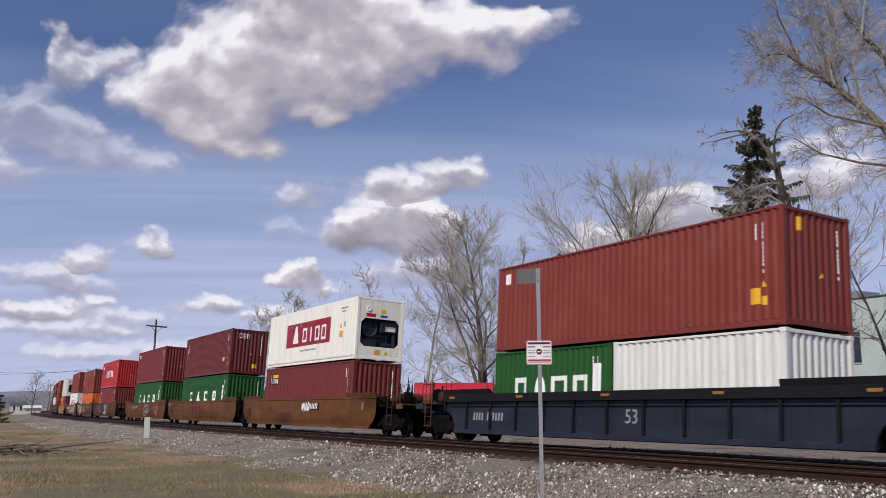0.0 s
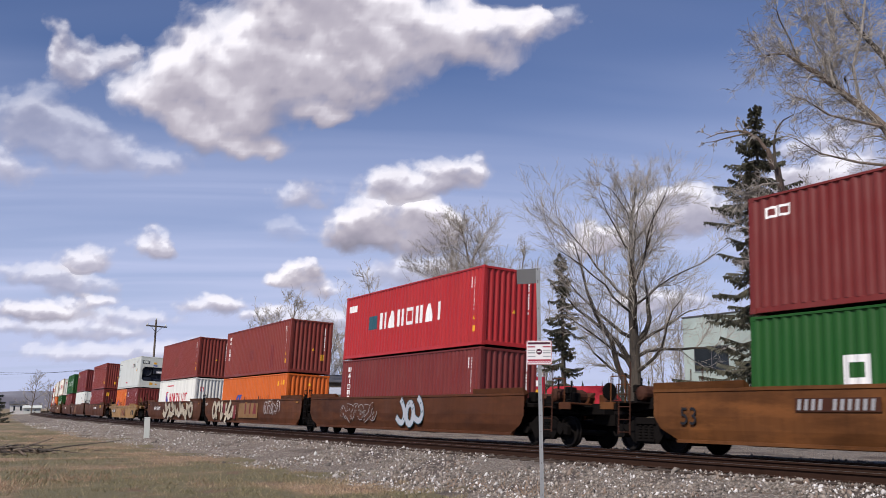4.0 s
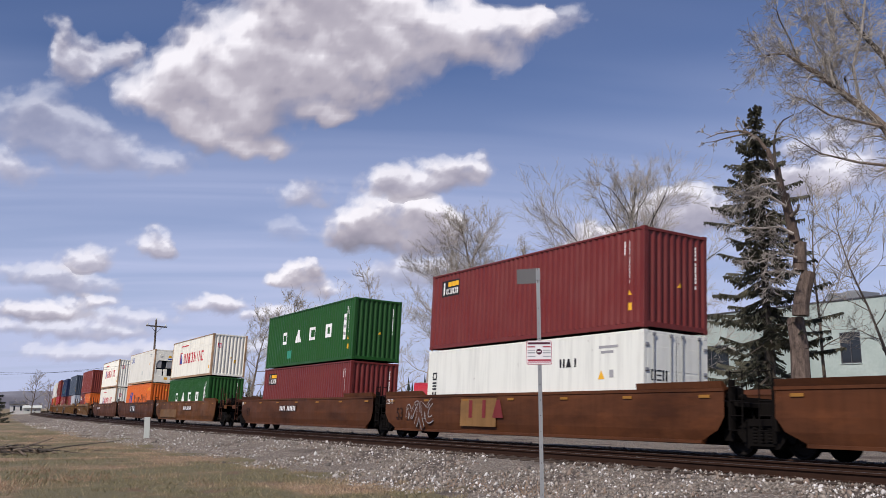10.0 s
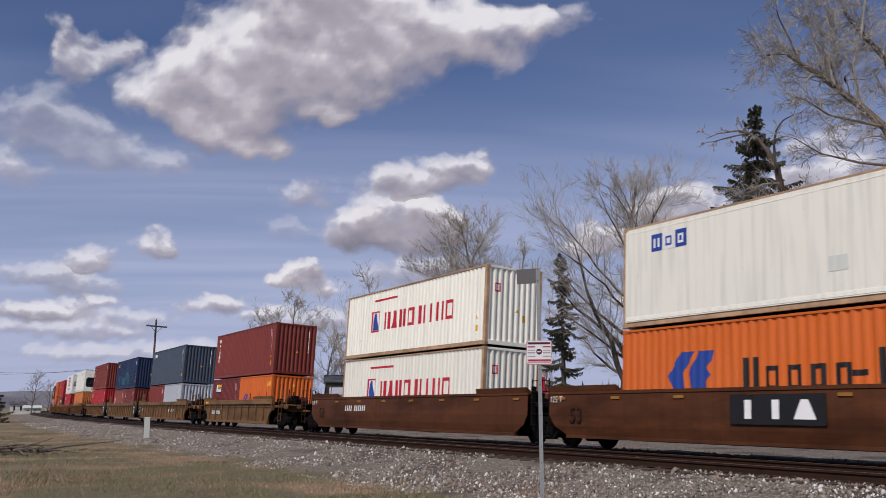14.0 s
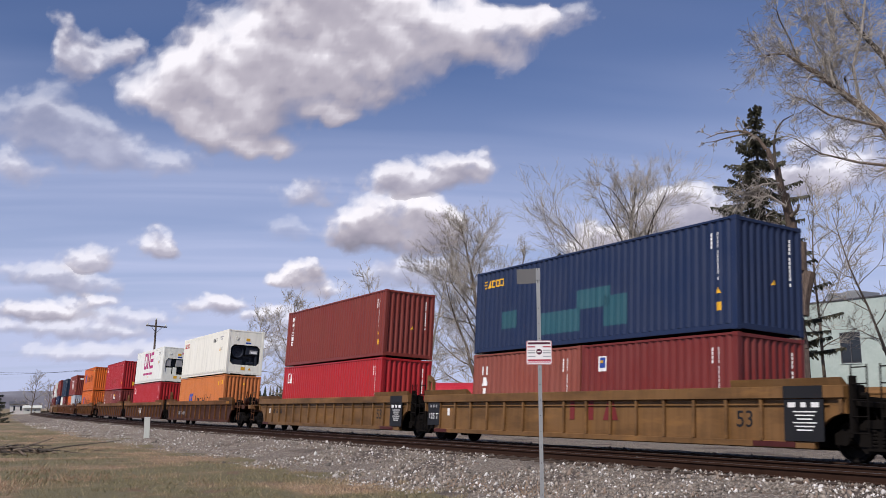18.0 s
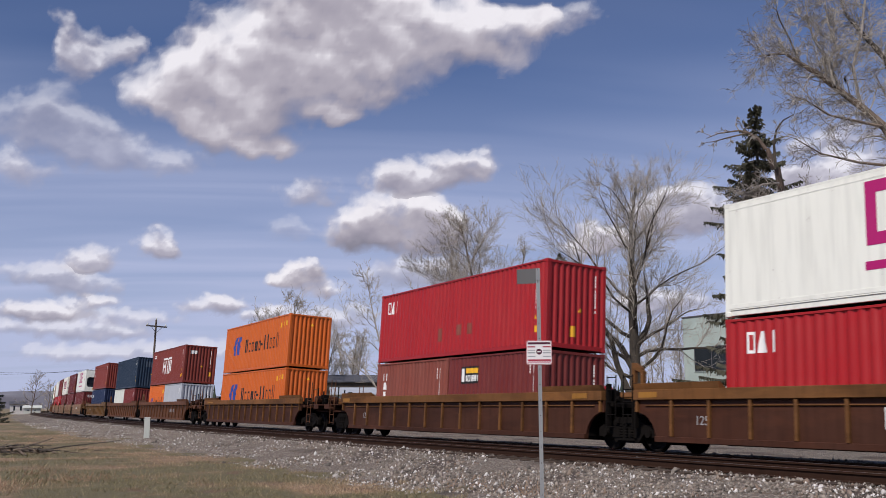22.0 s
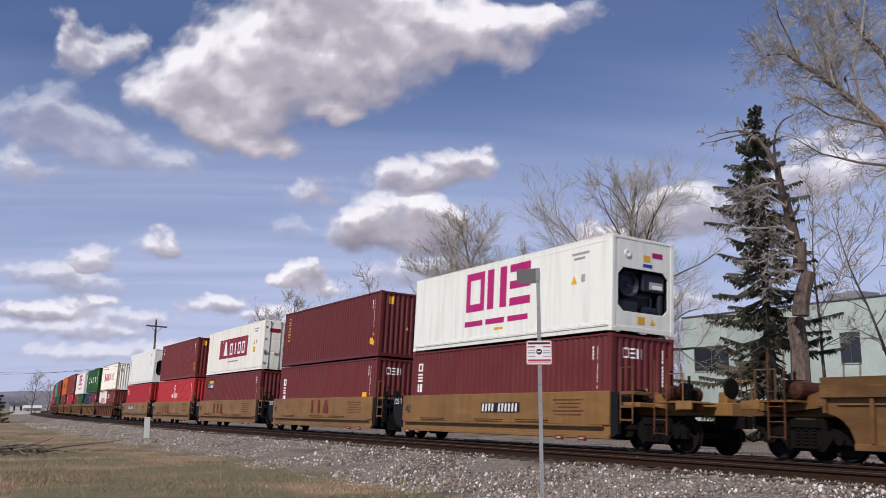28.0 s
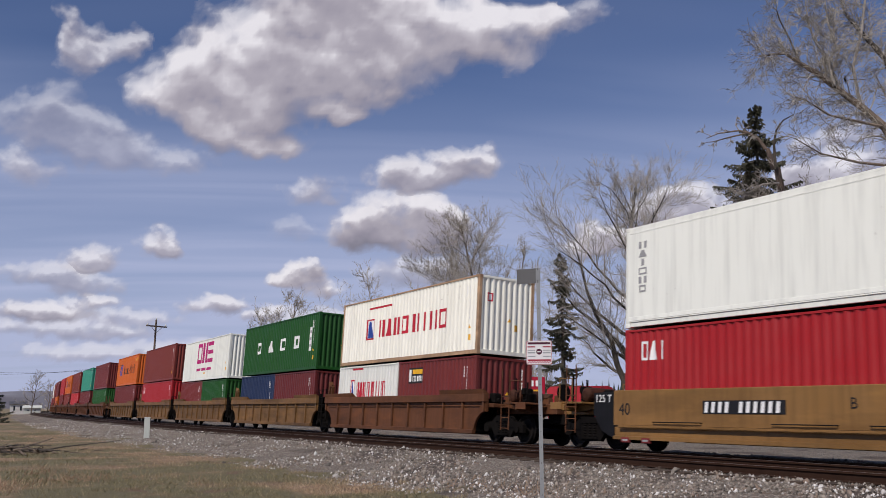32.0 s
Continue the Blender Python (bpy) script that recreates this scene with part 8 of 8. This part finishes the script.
    c = unit(-332.52, "ribbed", "dirty", 53, "f", u, [low20(RED_BROWN, "red-brown"), low20(LIGHT_BLUE_GREY, "light grey")], 18)
    tan_ribbed(c), bars(c, 4.0, 0.95, 1.9, 0.24, MARK_WHITE, MARK_BLACK)
    u = dry(NAVY, "navy blue", note="patches of teal repainting")
    mark(u, "eaouo", -5.6, 2.28, 1.2, 0.26, MARK_YELLOW, 0.15)
    for x, z, w, h in ((-4.0, 1.05, 0.9, 0.6), (-1.2, 0.75, 2.2, 0.7), (0.5, 1.35, 1.6, 0.6), (1.5, 0.9, 1.0, 0.9)):
        plate(u, "repaint", x, z, w, h, MARK_TEAL)
    c = unit(-352.2, "ribbed", "dirty", 53, "", u, [column(low20(SALMON, "faded red"), "naio", -2.5, 0.7, 0.4, 1.5), little(low20(MAROON, "maroon"), -2.1, 2.0)], 18)
    tan_ribbed(c), name_on_car(c, -0.5)
    black_panel(c)
    c = unit(-371.88, "ribbed", "dirty", 53, "r", column(dry(RED_BROWN, "red-brown")), [red_box()], 18)
    tan_ribbed(c, False), bars(c, -6.3, 0.98, 1.7, 0.24, MARK_BLACK)
    black_panel(c)

    # 19 to 21: three dark ribbed units
    def dark_ribbed(c):
        for x in (-8.6, 8.2):
            side_plate(c, "yellow_plate", x, 1.48, 0.7, 0.15, MARK_FADED, -1.476)
        side_words(c, "125", 0.32, -6.75, 0.72, MARK_GREY, -1.367)
    u = reefer(CREAM, "cream white")
    mark(u, "eaouo", -5.7, 2.22, 1.35, 0.30, MARK_RED, 0.15), mark(u, "nai", 2.5, 2.2, 0.95, 0.28, MARK_BLACK, 0.2)
    c = unit(-395.53, "ribbed", "dark", 53, "f", u, [orange_box(LONG, HIGH, 0.95, 0.72, FADED_ORANGE)], 15)
    dark_ribbed(c), bars(c, -4.2, 0.78, 2.1, 0.22, MARK_GREY)
    c = unit(-415.18, "ribbed", "dark", 53, "", ring_reefer("light"), [red_box()], 15)
    dark_ribbed(c), side_mark(c, "iia", -1.9, 0.7, 1.6, 0.45, MARK_WHITE)
    u = red_box()
    for x, z, w, h in ((-0.8, 0.85, 0.3, 0.5), (0.6, 0.95, 0.35, 0.4), (1.3, 0.95, 0.35, 0.4)):
        plate(u, "repaint", x, z, w, h, SALMON)
    plate(u, "end_plate", -0.1, 0.6, 0.22, 0.36, MARK_YELLOW, 0, "x")
    c = unit(-434.86, "ribbed", "dark", 53, "r", u, [column(low20(SALMON, "faded red"), "naio", -2.5, 0.7, 0.4, 1.5), badge(low20(MAROON, "maroon"), -2.2, 1.65)], 15)
    dark_ribbed(c)

    # 22: a dark car with many ribs
    c = unit(-458.58, "ribbed", "dark", 53, "fr", orange_box(), [orange_box()], 17)
    side_plate(c, "yellow_plate", -7.6, 1.48, 1.2, 0.10, MARK_FADED, -1.476)

    # 23 to 25: three rusty ribbed units
    u = dry(RED_BROWN, "red-brown")
    polys = [[(x, 0.0 if abs(x) < 1 else 0.15), (x + 0.34, 0.0 if abs(x) < 1 else 0.15), (x + 0.34, 1.05), (x, 1.05)] for x in (-1.62, -0.85, 0.0, 0.72, 1.18)]
    polys += [rect(-1.065, 0.61, 0.43, 0.22), [(-1.62, 1.15), (0.04, 1.15), (0.04, 1.3), (-1.62, 1.3)], [(0.04, 1.15), (0.16, 1.0), (0.28, 1.15), (0.28, 1.3), (0.16, 1.15), (0.04, 1.3)], [(0.28, 1.15), (1.52, 1.15), (1.52, 1.3), (0.28, 1.3)]]
    painted(u, "brand_mark", [[(x, z + 0.85) for x, z in poly] for poly in polys], MARK_WHITE)
    mark(u, "iouo", -5.6, 2.3, 0.85, 0.22, MARK_WHITE, 0.2), plate(u, "end_badge", -0.55, 2.35, 0.5, 0.26, MARK_WHITE, 0, "x")
    plate(u, "data_plate", 5.15, 0.55, 0.26, 0.24, MARK_YELLOW), plate(u, "end_plate", 0.82, 0.75, 0.14, 0.3, MARK_YELLOW, 0, "x")
    c = unit(-482.05, "ribbed", "rusty", 53, "f", u, [orange_box(SHORT, LOW, 0.7), low20(LIGHT_BLUE_GREY, "light grey")], 17)
    bars(c, 4.2, 0.95, 1.7, 0.24, MARK_GREY)
    u = dry(DARK_NAVY, "dark navy blue", note="a rub-marked side")
    plate(u, "end_plate", -0.1, 2.25, 0.7, 0.5, SLATE, 0, "x")
    c = unit(-501.6, "ribbed", "rusty", 53, "", u, [low20(PALE, "pale grey"), low20(MAROON, "maroon")], 17)
    w = dry(NAVY, "navy blue")
    mark(w, "nai", -5.0, 2.0, 1.0, 0.28, MARK_WHITE, 0.2), mark(w, "eee", -5.7, 2.0, 0.45, 0.3, MARK_WHITE, 0.0)
    c = unit(-521.4, "ribbed", "dirty", 53, "r", column(dry(RED_BROWN, "red-brown")), [w], 17)
    bars(c, -4.5, 1.0, 1.7, 0.24, MARK_GREY)

    # 26 to 30: five tan units with black ends
    def tan_unit(c, letter=""):
        side_words(c, "40", 0.46, -5.85, 0.95, MARK_BLACK, -1.436)
        part("black_end", shared(("black_end", -1), lambda: Shape().slab([(-6.32, 0.3), (-6.32, 1.60), (-7.2, 1.56), (-7.2, 0.95), (-6.85, 0.5)], "y", -1.40, -1.28)), CAR_SLATE, c)
        part("black_end", shared(("black_end", 1), lambda: Shape().slab([(6.32, 0.3), (6.32, 1.60), (6.62, 1.58), (6.62, 0.42)], "y", -1.40, -1.28)), CAR_SLATE, c)
        part("end_step", shared(("end_step",), lambda: Shape().box(6.62, 7.25, -1.36, -0.7, 1.50, 1.60, 0.01).box(6.70, 7.20, -1.40, -1.34, 0.78, 0.84).box(6.70, 7.20, -1.40, -1.34, 1.14, 1.20)
             .pipe([(6.70, -1.37, 0.72), (6.70, -1.37, 2.25), (7.2, -1.37, 2.25), (7.2, -1.37, 0.72)], 0.02)), CAR_DIRTY_TAN, c, "tan steel end steps with a hand rail")
        side_words(c, "125 T", 0.30, -6.78, 1.30, MARK_WHITE, -1.41)
        for i in range(5):
            side_plate(c, "line_mark", 4.4, 1.38 - 0.11 * i, 1.5 - 0.25 * (i % 3), 0.035, CAR_RUSTY, -1.436)
        if letter:
            side_words(c, letter, 0.34, 1.3 if letter != "E" else -4.2, 1.12, MARK_BLACK, -1.436)
    u = ring_reefer()
    w = column(dry(WINE, "wine-red"), "oen", -5.6, 1.3, 0.34, 1.2)
    mark(w, "oen", -0.75, 2.2, 0.75, 0.3, MARK_WHITE, 0.15, face="x")
    c = unit(-543.84, "flat", "tan", 40, "f", u, [w])
    tan_unit(c), bars(c, 0.7, 1.15, 2.2, 0.26, MARK_WHITE, MARK_BLACK, -1.436)
    u = column(dry(WINE, "wine-red"), "oouo", -5.5, 1.3, 0.36, 1.3, MARK_YELLOW)
    plate(u, "end_plate", -0.7, 2.5, 0.24, 0.34, MARK_YELLOW, 0, "x"), plate(u, "data_plate", 5.3, 0.7, 0.36, 0.28, MARK_YELLOW)
    w = column(dry(WINE, "wine-red"), "oen", -5.6, 1.0, 0.34, 1.3)
    mark(w, "oen", -0.75, 2.2, 0.75, 0.3, MARK_WHITE, 0.15, face="x"), plate(w, "data_plate", 4.9, 1.3, 0.42, 0.24, MARK_YELLOW)
    c = unit(-559.31, "flat", "tan", 40, "", u, [w])
    tan_unit(c, "E"), name_on_car(c, -0.9, MARK_OLD, 0.92)
    c = unit(-575.0, "flat", "tan", 40, "", panel_reefer(True), [badge(dry(WINE, "wine-red"))])
    tan_unit(c, "D"), name_on_car(c, -2.8)
    u = little(dry(MAROON, "maroon"), -5.35, 2.4)
    plate(u, "end_plate", -0.7, 2.5, 0.24, 0.34, MARK_YELLOW, 0, "x"), plate(u, "data_plate", 5.4, 0.9, 0.24, 0.3, MARK_YELLOW)
    w = dry(BRIGHT_RED, "bright red")
    painted(w, "round_mark", [[(-0.05 + 0.27 * math.cos(a), 2.2 + 0.31 * math.sin(a)) for a in (i * math.pi / 10 for i in range(20))]], MARK_WHITE)
    painted(w, "sail_mark", [[(-0.18, 2.0), (0.09, 2.0), (-0.03, 2.42)]], BRIGHT_RED, 0.003)
    mark(w, "nauonuan", -0.98, 1.52, 1.85, 0.32, MARK_WHITE, 0.2)
    c = unit(-590.4, "flat", "tan", 40, "", u, [w])
    tan_unit(c, "C"), name_on_car(c, -2.8)
    u = column(reefer(WHITE, "white"), "naionu", -5.55, 0.95, 0.32, 1.5, MARK_GREY)
    c = unit(-605.84, "flat", "tan", 40, "r", u, [red_box()])
    tan_unit(c, "B"), bars(c, -1.7, 1.15, 2.4, 0.26, MARK_WHITE, MARK_BLACK, -1.436)

    # 31 to 35: five rusty tan ribbed units
    unit(-625.94, "ribbed", "rusty", 40, "f", flag_box(CREAM, "cream white"), [flag_box(DULL_WHITE, "white", True), badge(low20(MAROON, "maroon"), -2.2, 1.75)], 11)
    unit(-641.2, "ribbed", "dirty", 40, "", green_box(), [low20(NAVY, "navy blue"), low20(WINE, "wine-red")], 11)
    unit(-656.8, "ribbed", "dirty", 40, "", ring_reefer("dark", WHITE, False), [low20(MAROON, "maroon"), low20(GREEN, "dark green")], 11)
    unit(-672.5, "ribbed", "dirty", 40, "", dry(RED_BROWN, "red-brown"), [red_box()], 11)
    unit(-688.5, "ribbed", "dirty", 40, "r", orange_box(), [dry(MAROON, "maroon")], 11)
    # the far end of the visible train
    unit(-707.6, "ribbed", "rusty", 40, "f", dry(MAROON, "maroon"), [dry(GREEN, "dark green")], 11)
    unit(-723.1, "ribbed", "rusty", 40, "", dry(TEAL, "teal"), [dry(MAROON, "maroon")], 11)
    unit(-738.6, "ribbed", "rusty", 40, "", dry(RED_BROWN, "red-brown"), [dry(BRIGHT_RED, "bright red")], 11)
    unit(-754.1, "ribbed", "rusty", 40, "", orange_box(), [dry(RED_BROWN, "red-brown")], 11)
    unit(-769.6, "ribbed", "rusty", 40, "r", dry(BRIGHT_RED, "bright red"), [dry(MAROON, "maroon")], 11)
    unit(-789.6, "ribbed", "rusty", 40, "f", dry(MAROON, "maroon"), [orange_box()], 11)
    unit(-805.1, "ribbed", "rusty", 40, "", dry(RED_BROWN, "red-brown"), [dry(RED_BROWN, "red-brown")], 11)
    unit(-820.6, "ribbed", "rusty", 40, "", dry(WHITE, "white"), [dry(MAROON, "maroon")], 11)
    unit(-836.1, "ribbed", "rusty", 40, "", dry(MAROON, "maroon"), [dry(BRIGHT_RED, "bright red")], 11)
    unit(-851.6, "ribbed", "rusty", 40, "r", dry(RED_BROWN, "red-brown"), [dry(MAROON, "maroon")], 11)


build_train()


# ---- what moves ----
def motions():
    times = [2.0 * i for i in range(17)]
    for ob, middle, ahead, z in moving:
        walk(ob, [(t, track(middle + SPEED * t) @ Matrix.Translation((ahead, 0, z))) for t in times])
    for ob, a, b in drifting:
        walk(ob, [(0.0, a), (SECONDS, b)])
    # all wheelsets roll alike: two are keyed, the rest share their keys
    steps = [i / FPS for i in range(int(SECONDS * FPS) + 1)]
    for k, same in wheelsets.items():
        walk(same[0], [(t, pose(0.89 * k, 0, WHEEL) @ Matrix.Rotation(SPEED * t / WHEEL, 4, "Y")) for t in steps])
        keys = same[0].animation_data
        for w in same[1:]:
            w.rotation_mode = "QUATERNION"
            w.animation_data_create().action = keys.action
            w.animation_data.action_slot = keys.action_slot


motions()
